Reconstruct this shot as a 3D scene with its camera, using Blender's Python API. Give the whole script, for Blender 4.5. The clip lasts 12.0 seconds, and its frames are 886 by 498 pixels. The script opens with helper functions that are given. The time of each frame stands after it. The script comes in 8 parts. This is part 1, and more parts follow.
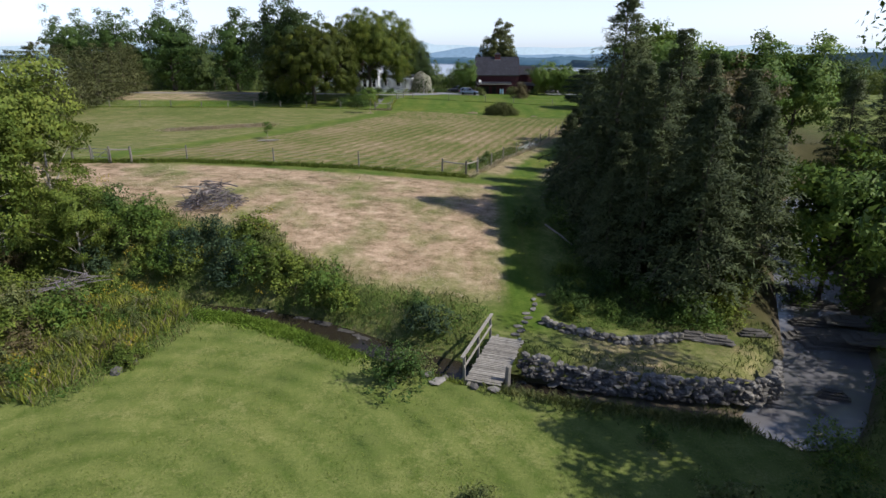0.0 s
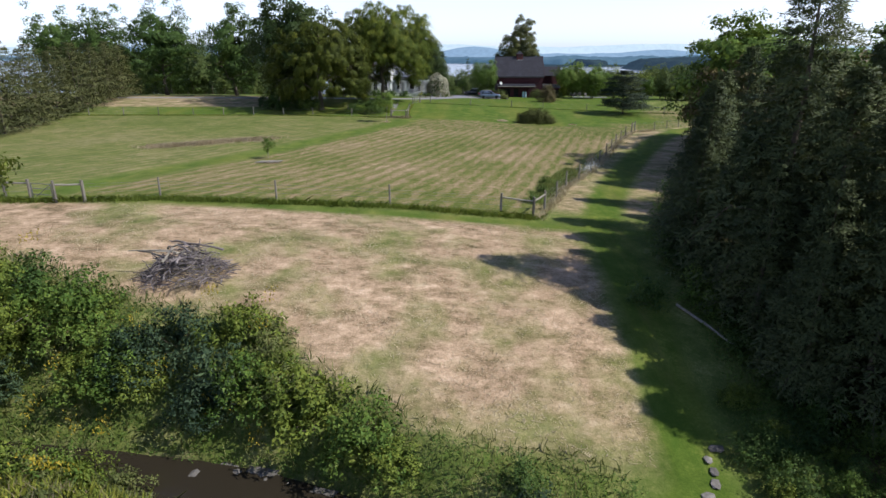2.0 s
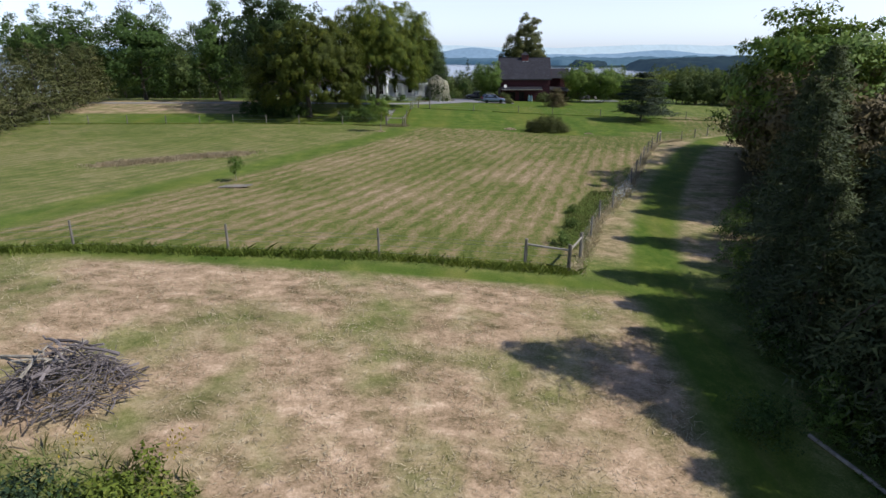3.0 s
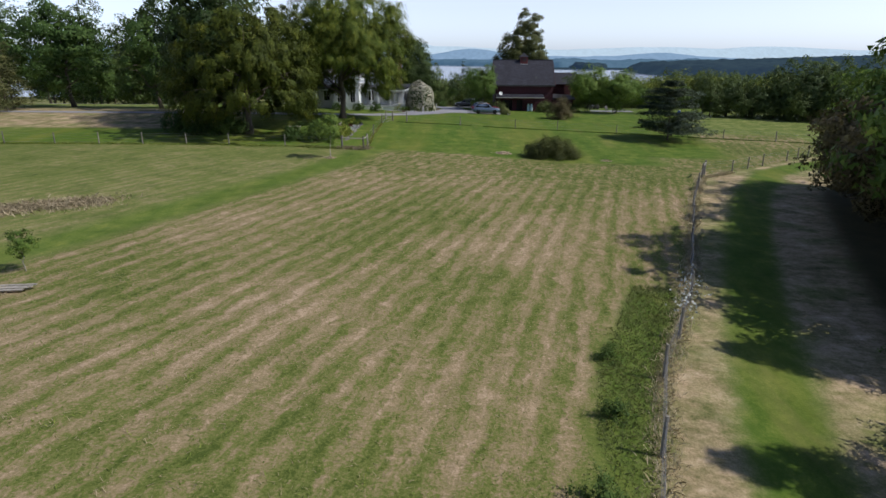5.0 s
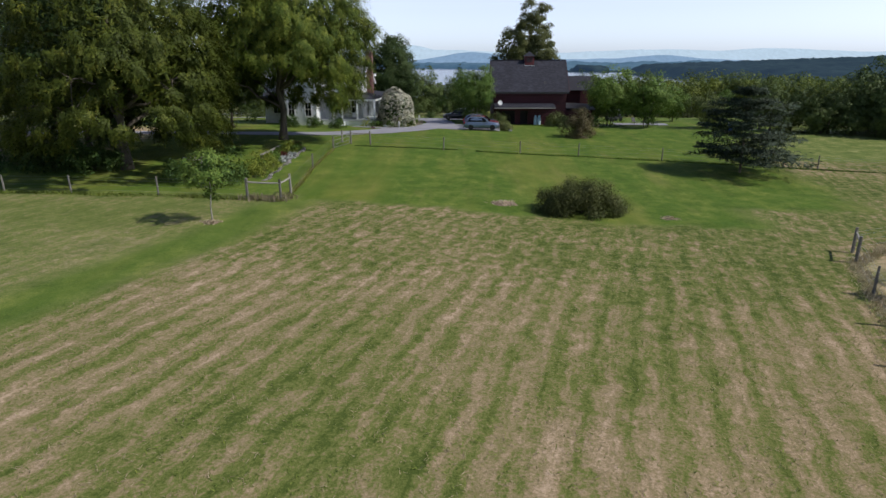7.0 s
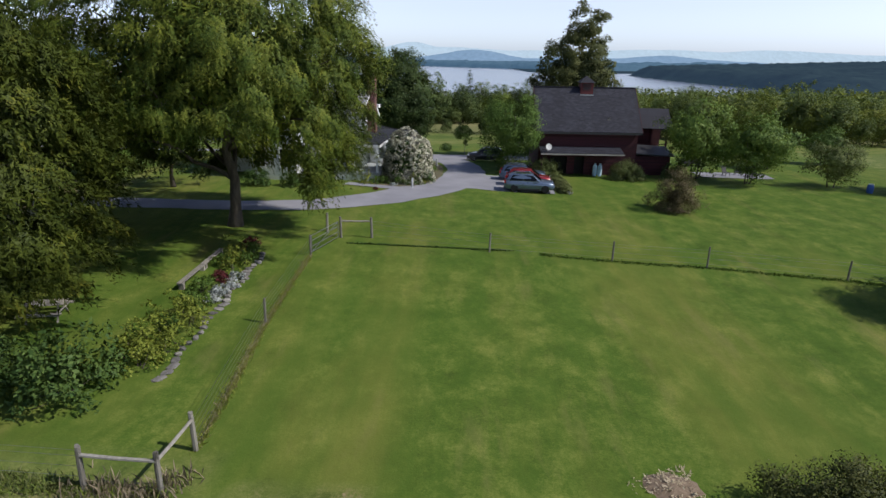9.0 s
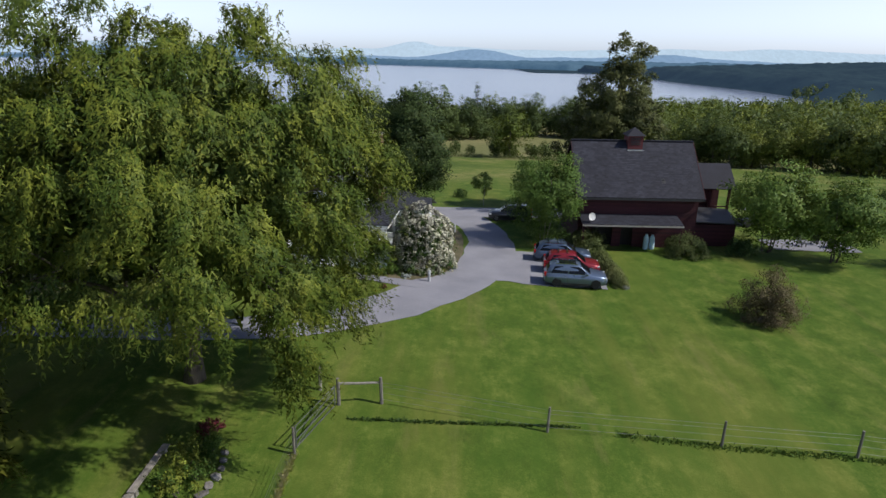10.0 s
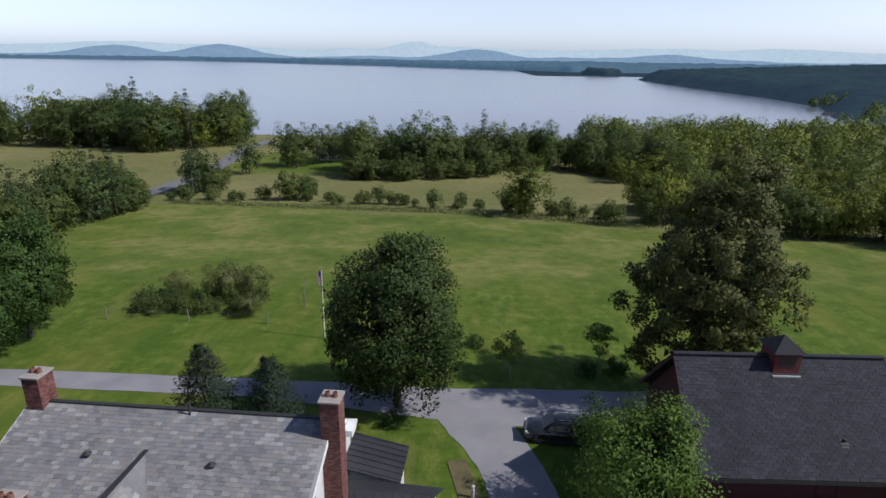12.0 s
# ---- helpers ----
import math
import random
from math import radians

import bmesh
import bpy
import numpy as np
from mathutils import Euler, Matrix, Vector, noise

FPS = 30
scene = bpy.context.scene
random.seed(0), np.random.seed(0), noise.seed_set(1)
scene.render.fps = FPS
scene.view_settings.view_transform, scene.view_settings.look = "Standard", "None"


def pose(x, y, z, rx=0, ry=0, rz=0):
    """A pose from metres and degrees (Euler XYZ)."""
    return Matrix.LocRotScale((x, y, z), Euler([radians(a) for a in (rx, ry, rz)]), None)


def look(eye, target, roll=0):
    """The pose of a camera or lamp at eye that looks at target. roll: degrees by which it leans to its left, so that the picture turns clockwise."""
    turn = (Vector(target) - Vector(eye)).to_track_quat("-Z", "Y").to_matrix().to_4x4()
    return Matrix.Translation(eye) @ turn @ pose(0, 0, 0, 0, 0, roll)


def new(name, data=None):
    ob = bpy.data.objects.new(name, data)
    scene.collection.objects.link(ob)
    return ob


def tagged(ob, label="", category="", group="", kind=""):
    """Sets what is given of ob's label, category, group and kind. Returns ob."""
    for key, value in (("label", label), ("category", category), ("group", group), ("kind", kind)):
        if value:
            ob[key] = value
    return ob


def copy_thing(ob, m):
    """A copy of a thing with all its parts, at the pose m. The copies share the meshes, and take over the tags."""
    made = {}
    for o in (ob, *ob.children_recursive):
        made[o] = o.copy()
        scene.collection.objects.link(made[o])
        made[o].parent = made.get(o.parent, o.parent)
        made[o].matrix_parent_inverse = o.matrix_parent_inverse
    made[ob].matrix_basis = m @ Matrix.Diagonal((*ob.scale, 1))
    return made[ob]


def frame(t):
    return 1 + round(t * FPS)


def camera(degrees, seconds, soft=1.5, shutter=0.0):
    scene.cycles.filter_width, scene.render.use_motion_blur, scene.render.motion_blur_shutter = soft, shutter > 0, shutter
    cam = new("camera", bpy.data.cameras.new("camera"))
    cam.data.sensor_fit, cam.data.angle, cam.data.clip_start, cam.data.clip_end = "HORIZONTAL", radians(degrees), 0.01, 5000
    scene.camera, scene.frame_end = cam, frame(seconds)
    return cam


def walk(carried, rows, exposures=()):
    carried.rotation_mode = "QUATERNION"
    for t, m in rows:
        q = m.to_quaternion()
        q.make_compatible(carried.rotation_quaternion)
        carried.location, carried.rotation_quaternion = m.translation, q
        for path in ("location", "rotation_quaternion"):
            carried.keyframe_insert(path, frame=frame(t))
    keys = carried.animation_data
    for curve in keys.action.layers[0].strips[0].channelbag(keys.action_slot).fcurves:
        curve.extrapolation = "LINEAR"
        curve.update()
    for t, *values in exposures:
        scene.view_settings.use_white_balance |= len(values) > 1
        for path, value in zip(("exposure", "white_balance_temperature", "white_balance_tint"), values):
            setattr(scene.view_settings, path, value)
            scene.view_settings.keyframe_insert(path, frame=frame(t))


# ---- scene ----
cam = camera(73.7, 12.0)
PATH = [
    (0, (1.54, 1.78, 11.44), (1.502, 3.682, 10.821), 0.2),
    (0.5, (0.75, 4.4, 11.438), (0.712, 6.302, 10.818), 0.2),
    (1, (-0.545, 7.444, 11.393), (-0.585, 9.345, 10.776), 0.2),
    (1.5, (-1.708, 11.179, 11.426), (-1.751, 13.08, 10.807), 0.1),
    (2, (-2.539, 15.458, 11.5), (-2.583, 17.359, 10.88), -0.0),
    (2.5, (-3.019, 20.315, 11.49), (-3.063, 22.217, 10.873), -0.1),
    (3, (-3.133, 25.423, 11.541), (-3.173, 27.325, 10.924), -0.1),
    (3.2, (-3.013, 27.599, 11.483), (-3.055, 29.502, 10.867), -0.1),
    (4.8, (-1.092, 43.624, 11.581), (-1.126, 45.529, 10.97), 0.3),
    (5, (-0.728, 45.974, 11.661), (-0.763, 47.877, 11.047), 0.3),
    (5.5, (0.153, 52.202, 11.606), (0.116, 54.106, 10.995), 0.3),
    (6, (0.826, 58.133, 11.538), (0.786, 60.037, 10.929), 0.1),
    (6.5, (1.277, 64.546, 11.351), (1.234, 66.451, 10.747), -0.1),
    (6.7, (1.321, 67.039, 11.193), (1.28, 68.947, 10.590), -0.1),
    (8.3, (-0.523, 86.739, 11.716), (-0.561, 88.642, 11.104), 0.4),
    (8.5, (-1.009, 89.285, 12.294), (-1.045, 91.189, 11.682), 0.5),
    (9, (-2.282, 95.786, 14.341), (-2.316, 97.689, 13.728), 0.9),
    (9.5, (-3.53, 101.996, 16.532), (-3.564, 103.898, 15.916), 0.9),
    (10, (-4.342, 108.748, 18.747), (-4.382, 110.65, 18.131), 0.8),
    (10.5, (-4.836, 115.585, 20.78), (-4.877, 117.488, 20.165), 0.6),
    (11, (-5.21, 122.536, 22.947), (-5.254, 124.437, 22.329), 0.6),
    (11.5, (-5.478, 129.088, 24.974), (-5.521, 130.989, 24.355), 0.7),
    (12, (-5.663, 136.065, 27.006), (-5.707, 137.966, 26.387), 0.7),
]
walk(cam, [(t, look(eye, target, roll)) for t, eye, target, roll in PATH], [(0, 0.1), (1, 0.18), (2, 0.25), (2.6, 0.15), (3.2, 0.0), (6, -0.08), (9, -0.1), (10.5, -0.08), (12, -0.2)])
SUN_DIR = Vector((0.97, -0.22, 1.02)).normalized()
world = bpy.data.worlds.new("sky_world")
scene.world = world
world.use_nodes = True
wn = world.node_tree
sky = wn.nodes.new("ShaderNodeTexSky")
sky.sky_type = "NISHITA"
sky.sun_disc = False
sky.sun_elevation = math.asin(SUN_DIR.z)
sky.sun_rotation = math.atan2(SUN_DIR.x, SUN_DIR.y)
sky.air_density, sky.dust_density, sky.ozone_density = 1.0, 1.0, 1.0
haze = wn.nodes.new("ShaderNodeHueSaturation")
haze.inputs["Saturation"].default_value = 0.52
wn.links.new(sky.outputs[0], haze.inputs["Color"])
# summer haze: brighter and whiter towards the horizon all round
wtc, wsep = wn.nodes.new("ShaderNodeTexCoord"), wn.nodes.new("ShaderNodeSeparateXYZ")
wr_ = wn.nodes.new("ShaderNodeValToRGB")
wr_.color_ramp.elements.new(0.12)
for el, (pos_, c_) in zip(wr_.color_ramp.elements, ((0.0, (1.36, 1.58, 2.10, 1)), (0.12, (1.36, 1.36, 1.58, 1)), (0.4, (0.33, 0.45, 0.73, 1)))):
    el.position, el.color = pos_, c_
wmul = wn.nodes.new("ShaderNodeMix")
wmul.data_type, wmul.blend_type = "RGBA", "MULTIPLY"
wmul.inputs[0].default_value = 1.0
wn.links.new(wtc.outputs["Generated"], wsep.inputs[0])
wn.links.new(wsep.outputs[2], wr_.inputs[0])
wn.links.new(haze.outputs[0], wmul.inputs[6])
wn.links.new(wr_.outputs[0], wmul.inputs[7])
wn.links.new(wmul.outputs[2], wn.nodes["Background"].inputs[0])
wn.nodes["Background"].inputs[1].default_value = 0.13
sun = new("sun", bpy.data.lights.new("sun", "SUN"))
sun.data.energy, sun.data.angle, sun.data.color = 4.3, radians(0.6), (1.0, 0.95, 0.87)
sun.matrix_world = look((60, 60, 80), Vector((60, 60, 80)) - SUN_DIR)
scene.view_settings.exposure = 0.0

# ---- node helpers ----


def material(name, rough=0.8, metal=0.0):
    m = bpy.data.materials.new(name)
    m.use_nodes = True
    b = m.node_tree.nodes["Principled BSDF"]
    b.inputs["Roughness"].default_value = rough
    b.inputs["Metallic"].default_value = metal
    return m, m.node_tree, b


def nd(tree, kind, **vals):
    n = tree.nodes.new(kind)
    for k, v in vals.items():
        n.inputs[k.replace("_", " ")].default_value = v
    return n


def ramp(tree, fac, stops):
    r = tree.nodes.new("ShaderNodeValToRGB")
    e = r.color_ramp.elements
    while len(e) < len(stops):
        e.new(0.5)
    for el, (p, c) in zip(e, stops):
        el.position, el.color = p, (*c, 1)
    tree.links.new(fac, r.inputs[0])
    return r.outputs[0]


def mixc(tree, fac, a, b, mode="MIX"):
    n = tree.nodes.new("ShaderNodeMix")
    n.data_type, n.blend_type = "RGBA", mode
    for sock, v in ((n.inputs[0], fac), (n.inputs[6], a), (n.inputs[7], b)):
        if isinstance(v, (int, float)):
            sock.default_value = v
        elif isinstance(v, tuple):
            sock.default_value = (*v, 1)
        else:
            tree.links.new(v, sock)
    return n.outputs[2]


def mth(tree, op, a, b=0.0, clamp=False):
    n = tree.nodes.new("ShaderNodeMath")
    n.operation, n.use_clamp = op, clamp
    for sock, v in ((n.inputs[0], a), (n.inputs[1], b)):
        if isinstance(v, (int, float)):
            sock.default_value = v
        else:
            tree.links.new(v, sock)
    return n.outputs[0]


def noise_at(tree, vec, scale, detail=4.0, rough=0.55):
    n = nd(tree, "ShaderNodeTexNoise", Scale=scale, Detail=detail, Roughness=rough)
    if vec is not None:
        tree.links.new(vec, n.inputs["Vector"])
    return n.outputs[0]


def position(tree, scale=(1, 1, 1)):
    g = tree.nodes.new("ShaderNodeNewGeometry")
    mp = tree.nodes.new("ShaderNodeMapping")
    mp.inputs["Scale"].default_value = scale
    tree.links.new(g.outputs["Position"], mp.inputs[0])
    return mp.outputs[0]


def objpos(tree, scale=(1, 1, 1)):
    g = tree.nodes.new("ShaderNodeTexCoord")
    mp = tree.nodes.new("ShaderNodeMapping")
    mp.inputs["Scale"].default_value = scale
    tree.links.new(g.outputs["Object"], mp.inputs[0])
    return mp.outputs[0]


def bump(tree, b, height, strength=0.5, dist=0.02):
    n = nd(tree, "ShaderNodeBump", Strength=strength, Distance=dist)
    tree.links.new(height, n.inputs["Height"])
    tree.links.new(n.outputs[0], b.inputs["Normal"])


def leaf_mat(name, dark, mid, light, trans=0.35, rough=0.55, patch=0.5, speckle=0.38):
    m, t, b = material(name, rough)
    g = t.nodes.new("ShaderNodeNewGeometry")
    oi = t.nodes.new("ShaderNodeObjectInfo")
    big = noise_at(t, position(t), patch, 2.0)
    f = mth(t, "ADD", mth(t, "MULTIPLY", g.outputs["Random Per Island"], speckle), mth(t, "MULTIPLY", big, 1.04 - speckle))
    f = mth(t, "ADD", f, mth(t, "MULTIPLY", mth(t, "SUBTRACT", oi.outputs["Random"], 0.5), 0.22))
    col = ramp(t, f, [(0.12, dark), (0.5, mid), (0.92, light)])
    t.links.new(col, b.inputs["Base Color"])
    b.inputs["Specular IOR Level"].default_value = 0.14
    tr = t.nodes.new("ShaderNodeBsdfTranslucent")
    t.links.new(mixc(t, 0.5, col, (0.16, 0.2, 0.03)), tr.inputs[0])
    mx = t.nodes.new("ShaderNodeMixShader")
    mx.inputs[0].default_value = trans * 0.65
    t.links.new(b.outputs[0], mx.inputs[1])
    t.links.new(tr.outputs[0], mx.inputs[2])
    t.links.new(mx.outputs[0], t.nodes["Material Output"].inputs[0])
    return m


def rough_mat(name, stops, scale, rough=0.85, stretch=(1, 1, 1), fine=8.0, relief=0.5, dist=0.02, per=0.0, world_pos=False, metal=0.0):
    """Two-scale mottled surface; per: how much single pieces differ."""
    m, t, b = material(name, rough, metal)
    v = position(t, stretch) if world_pos else objpos(t, stretch)
    n1, n2 = noise_at(t, v, scale, 3.0), noise_at(t, v, scale * fine, 5.0, 0.65)
    f = mth(t, "ADD", mth(t, "MULTIPLY", n1, 0.6), mth(t, "MULTIPLY", n2, 0.4))
    if per:
        g = t.nodes.new("ShaderNodeNewGeometry")
        oi = t.nodes.new("ShaderNodeObjectInfo")
        r = mth(t, "FRACT", mth(t, "ADD", g.outputs["Random Per Island"], oi.outputs["Random"]))
        f = mth(t, "ADD", f, mth(t, "MULTIPLY", mth(t, "SUBTRACT", r, 0.5), per))
    t.links.new(ramp(t, f, stops), b.inputs["Base Color"])
    bump(t, b, n2, relief, dist)
    return m


def plain(name, col, rough=0.6, metal=0.0, coat=0.0):
    m, t, b = material(name, rough, metal)
    n = noise_at(t, objpos(t), 3.0, 4.0)
    lo, hi = tuple(c * 0.88 for c in col), tuple(min(1, c * 1.1) for c in col)
    t.links.new(ramp(t, n, [(0.3, lo), (0.7, hi)]), b.inputs["Base Color"])
    b.inputs["Coat Weight"].default_value = coat
    return m


M = {}
# locust range, near-black to bright, puts shaded and sunlit sprays into the colour
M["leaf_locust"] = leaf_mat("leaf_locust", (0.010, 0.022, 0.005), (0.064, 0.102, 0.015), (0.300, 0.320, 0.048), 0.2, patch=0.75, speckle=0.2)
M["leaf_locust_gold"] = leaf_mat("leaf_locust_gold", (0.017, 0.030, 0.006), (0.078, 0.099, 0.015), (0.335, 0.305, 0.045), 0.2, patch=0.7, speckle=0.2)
M["leaf_dark"] = leaf_mat("leaf_dark", (0.022, 0.050, 0.014), (0.056, 0.106, 0.027), (0.125, 0.185, 0.046), 0.3)
M["leaf_mid"] = leaf_mat("leaf_mid", (0.036, 0.080, 0.018), (0.098, 0.170, 0.034), (0.205, 0.275, 0.058), 0.38)
M["leaf_wood"] = leaf_mat("leaf_wood", (0.012, 0.026, 0.009), (0.034, 0.060, 0.017), (0.086, 0.118, 0.032), 0.22, patch=0.12)
# far leaf tones are lifted: distance haze is put into their colour
M["leaf_far"] = leaf_mat("leaf_far", (0.042, 0.070, 0.024), (0.088, 0.126, 0.038), (0.165, 0.200, 0.058), 0.4, patch=0.14, speckle=0.2)
M["leaf_far_dark"] = leaf_mat("leaf_far_dark", (0.030, 0.056, 0.024), (0.064, 0.100, 0.036), (0.125, 0.165, 0.055), 0.4, patch=0.14, speckle=0.2)
M["leaf_elm"] = leaf_mat("leaf_elm", (0.030, 0.040, 0.014), (0.072, 0.086, 0.028), (0.150, 0.150, 0.048), 0.28, patch=0.22)
M["leaf_gold"] = leaf_mat("leaf_gold", (0.048, 0.080, 0.015), (0.128, 0.165, 0.028), (0.255, 0.265, 0.045), 0.3, patch=0.16, speckle=0.22)
M["leaf_light"] = leaf_mat("leaf_light", (0.058, 0.100, 0.020), (0.150, 0.205, 0.038), (0.285, 0.320, 0.062), 0.42)
M["leaf_autumn"] = leaf_mat("leaf_autumn", (0.057, 0.053, 0.030), (0.121, 0.098, 0.050), (0.184, 0.149, 0.075), 0.3)
M["needle"] = leaf_mat("needle", (0.026, 0.040, 0.020), (0.062, 0.086, 0.038), (0.130, 0.154, 0.064), 0.18, 0.6)
M["needle_blue"] = leaf_mat("needle_blue", (0.018, 0.036, 0.024), (0.042, 0.074, 0.040), (0.085, 0.128, 0.062), 0.2, 0.6)
M["cedar_brown"] = leaf_mat("cedar_brown", (0.044, 0.056, 0.024), (0.098, 0.108, 0.044), (0.165, 0.160, 0.066), 0.25)
M["weed"] = leaf_mat("weed", (0.062, 0.090, 0.029), (0.138, 0.169, 0.058), (0.263, 0.250, 0.109), 0.35)
M["goldenrod"] = leaf_mat("goldenrod", (0.150, 0.130, 0.017), (0.330, 0.260, 0.029), (0.480, 0.380, 0.058), 0.3)
M["dry_grass"] = leaf_mat("dry_grass", (0.140, 0.115, 0.072), (0.260, 0.210, 0.145), (0.400, 0.330, 0.246), 0.3)
M["leaf_bright"] = leaf_mat("leaf_bright", (0.080, 0.145, 0.020), (0.165, 0.265, 0.036), (0.270, 0.370, 0.060), 0.4)
M["leaf_lime"] = leaf_mat("leaf_lime", (0.100, 0.135, 0.022), (0.215, 0.255, 0.040), (0.380, 0.390, 0.085), 0.35)
M["stubble"] = leaf_mat("stubble", (0.14, 0.12, 0.06), (0.27, 0.22, 0.13), (0.42, 0.34, 0.23), 0.2)
M["straw"] = leaf_mat("straw", (0.26, 0.21, 0.13), (0.46, 0.38, 0.26), (0.68, 0.58, 0.43), 0.3)
M["blossom"] = leaf_mat("blossom", (0.34, 0.36, 0.22), (0.62, 0.60, 0.48), (0.82, 0.80, 0.70), 0.2)
M["daisy"] = leaf_mat("daisy", (0.42, 0.44, 0.42), (0.64, 0.66, 0.65), (0.82, 0.83, 0.83), 0.25)
M["needle_dark"] = leaf_mat("needle_dark", (0.013, 0.024, 0.017), (0.030, 0.048, 0.031), (0.062, 0.085, 0.048), 0.15, 0.6)
M["silver"] = leaf_mat("silver", (0.22, 0.25, 0.24), (0.34, 0.37, 0.36), (0.52, 0.54, 0.54), 0.25)
M["leaf_red"] = leaf_mat("leaf_red", (0.060, 0.014, 0.020), (0.110, 0.022, 0.029), (0.170, 0.040, 0.049), 0.25)
M["bark"] = rough_mat("bark", [(0.3, (0.045, 0.036, 0.028)), (0.7, (0.150, 0.125, 0.100))], 2.0, 0.95, (3, 3, 0.6), 6.0, 0.9, 0.04)
M["bark_pale"] = rough_mat("bark_pale", [(0.3, (0.170, 0.150, 0.125)), (0.7, (0.420, 0.390, 0.340))], 2.0, 0.9, (3, 3, 0.8), 6.0, 0.7, 0.02)
M["grey_wood"] = rough_mat("grey_wood", [(0.25, (0.130, 0.120, 0.105)), (0.5, (0.270, 0.250, 0.220)), (0.8, (0.420, 0.395, 0.355))], 3.0, 0.85, (2, 2, 2), 7.0, 0.5, 0.01, 0.25)
M["post_wood"] = rough_mat("post_wood", [(0.3, (0.095, 0.088, 0.075)), (0.7, (0.270, 0.250, 0.220))], 3.0, 0.9, (4, 4, 0.8), 6.0, 0.6, 0.01, 0.2)
M["stone"] = rough_mat("stone", [(0.25, (0.070, 0.066, 0.062)), (0.5, (0.160, 0.150, 0.140)), (0.8, (0.330, 0.310, 0.285))], 1.5, 0.9, (1, 1, 1), 7.0, 0.7, 0.03, 0.4)
M["rock_dark"] = rough_mat("rock_dark", [(0.3, (0.045, 0.042, 0.040)), (0.7, (0.140, 0.130, 0.120))], 1.2, 0.7, (1, 1, 4), 7.0, 0.8, 0.04, 0.2)
M["gravel"] = rough_mat("gravel", [(0.25, (0.175, 0.175, 0.200)), (0.55, (0.260, 0.258, 0.288)), (0.85, (0.345, 0.340, 0.365))], 0.35, 0.95, (1, 1, 1), 40.0, 0.4, 0.015, world_pos=True)
M["asphalt"] = rough_mat("asphalt", [(0.3, (0.120, 0.122, 0.128)), (0.7, (0.200, 0.202, 0.208))], 0.3, 0.9, (1, 1, 1), 40.0, 0.3, 0.01, world_pos=True)
M["mulch"] = rough_mat("mulch", [(0.3, (0.100, 0.070, 0.045)), (0.7, (0.290, 0.215, 0.150))], 4.0, 0.95, (1, 1, 1), 6.0, 0.8, 0.04)
M["mulch_bed"] = rough_mat("mulch_bed", [(0.3, (0.050, 0.058, 0.020)), (0.5, (0.120, 0.100, 0.050)), (0.75, (0.200, 0.160, 0.095))], 0.9, 0.95, (1, 1, 1), 9.0, 0.8, 0.05, world_pos=True)
M["white_paint"] = plain("white_paint", (0.78, 0.79, 0.80), 0.55)
M["white_frame"] = plain("white_frame", (0.76, 0.77, 0.78), 0.45)
M["porch_grey"] = plain("porch_grey", (0.38, 0.40, 0.41), 0.6)
M["dark_trim"] = plain("dark_trim", (0.030, 0.030, 0.032), 0.6)
M["rubber"] = plain("rubber", (0.018, 0.018, 0.019), 0.85)
M["rim_metal"] = plain("rim_metal", (0.30, 0.31, 0.32), 0.35, 0.9)
M["chrome"] = plain("chrome", (0.62, 0.63, 0.64), 0.22, 1.0)
M["cupola_red"] = rough_mat("cupola_red", [(0.3, (0.075, 0.013, 0.016)), (0.7, (0.150, 0.030, 0.032))], 2.5, 0.75, (1, 1, 4), 6.0, 0.4, 0.01)
M["tank_paint"] = plain("tank_paint", (0.58, 0.78, 0.86), 0.4)
M["dish_paint"] = plain("dish_paint", (0.62, 0.62, 0.61), 0.5)
M["steel"] = plain("steel", (0.32, 0.33, 0.34), 0.45, 0.8)
M["bollard"] = plain("bollard", (0.45, 0.46, 0.47), 0.5)
M["flag_red"] = plain("flag_red", (0.46, 0.05, 0.06), 0.8)
M["flag_white"] = plain("flag_white", (0.74, 0.74, 0.74), 0.8)
M["flag_blue"] = plain("flag_blue", (0.05, 0.07, 0.22), 0.8)
M["lamp_red"] = plain("lamp_red", (0.45, 0.02, 0.02), 0.25)
M["lamp_clear"] = plain("lamp_clear", (0.66, 0.68, 0.70), 0.15)
M["blue_barrel"] = plain("blue_barrel", (0.04, 0.11, 0.36), 0.5)
M["terracotta"] = plain("terracotta", (0.20, 0.09, 0.065), 0.8)
# near-black colour for panels that stand in for shade indoors
M["indoor_shade"] = plain("indoor_shade", (0.020, 0.018, 0.017), 0.9)


def car_paint(name, col, metal):
    m, t, b = material(name, 0.32, metal)
    b.inputs["Base Color"].default_value = (*col, 1)
    b.inputs["Coat Weight"].default_value = 0.8
    b.inputs["Coat Roughness"].default_value = 0.06
    dust = noise_at(t, objpos(t), 2.5, 5.0)
    t.links.new(ramp(t, dust, [(0.3, (0.26,) * 3), (0.75, (0.46,) * 3)]), b.inputs["Roughness"])
    return m


M["paint_blue_grey"] = car_paint("paint_blue_grey", (0.15, 0.20, 0.29), 0.55)
M["paint_slate"] = car_paint("paint_slate", (0.085, 0.125, 0.195), 0.5)
M["paint_red"] = car_paint("paint_red", (0.26, 0.014, 0.020), 0.3)
M["paint_black"] = car_paint("paint_black", (0.020, 0.022, 0.027), 0.3)

glass_m, _t, _b = material("dark_glass", 0.04)
_b.inputs["Base Color"].default_value = (0.008, 0.010, 0.012, 1)
_b.inputs["Specular IOR Level"].default_value = 0.35
M["glass"] = glass_m


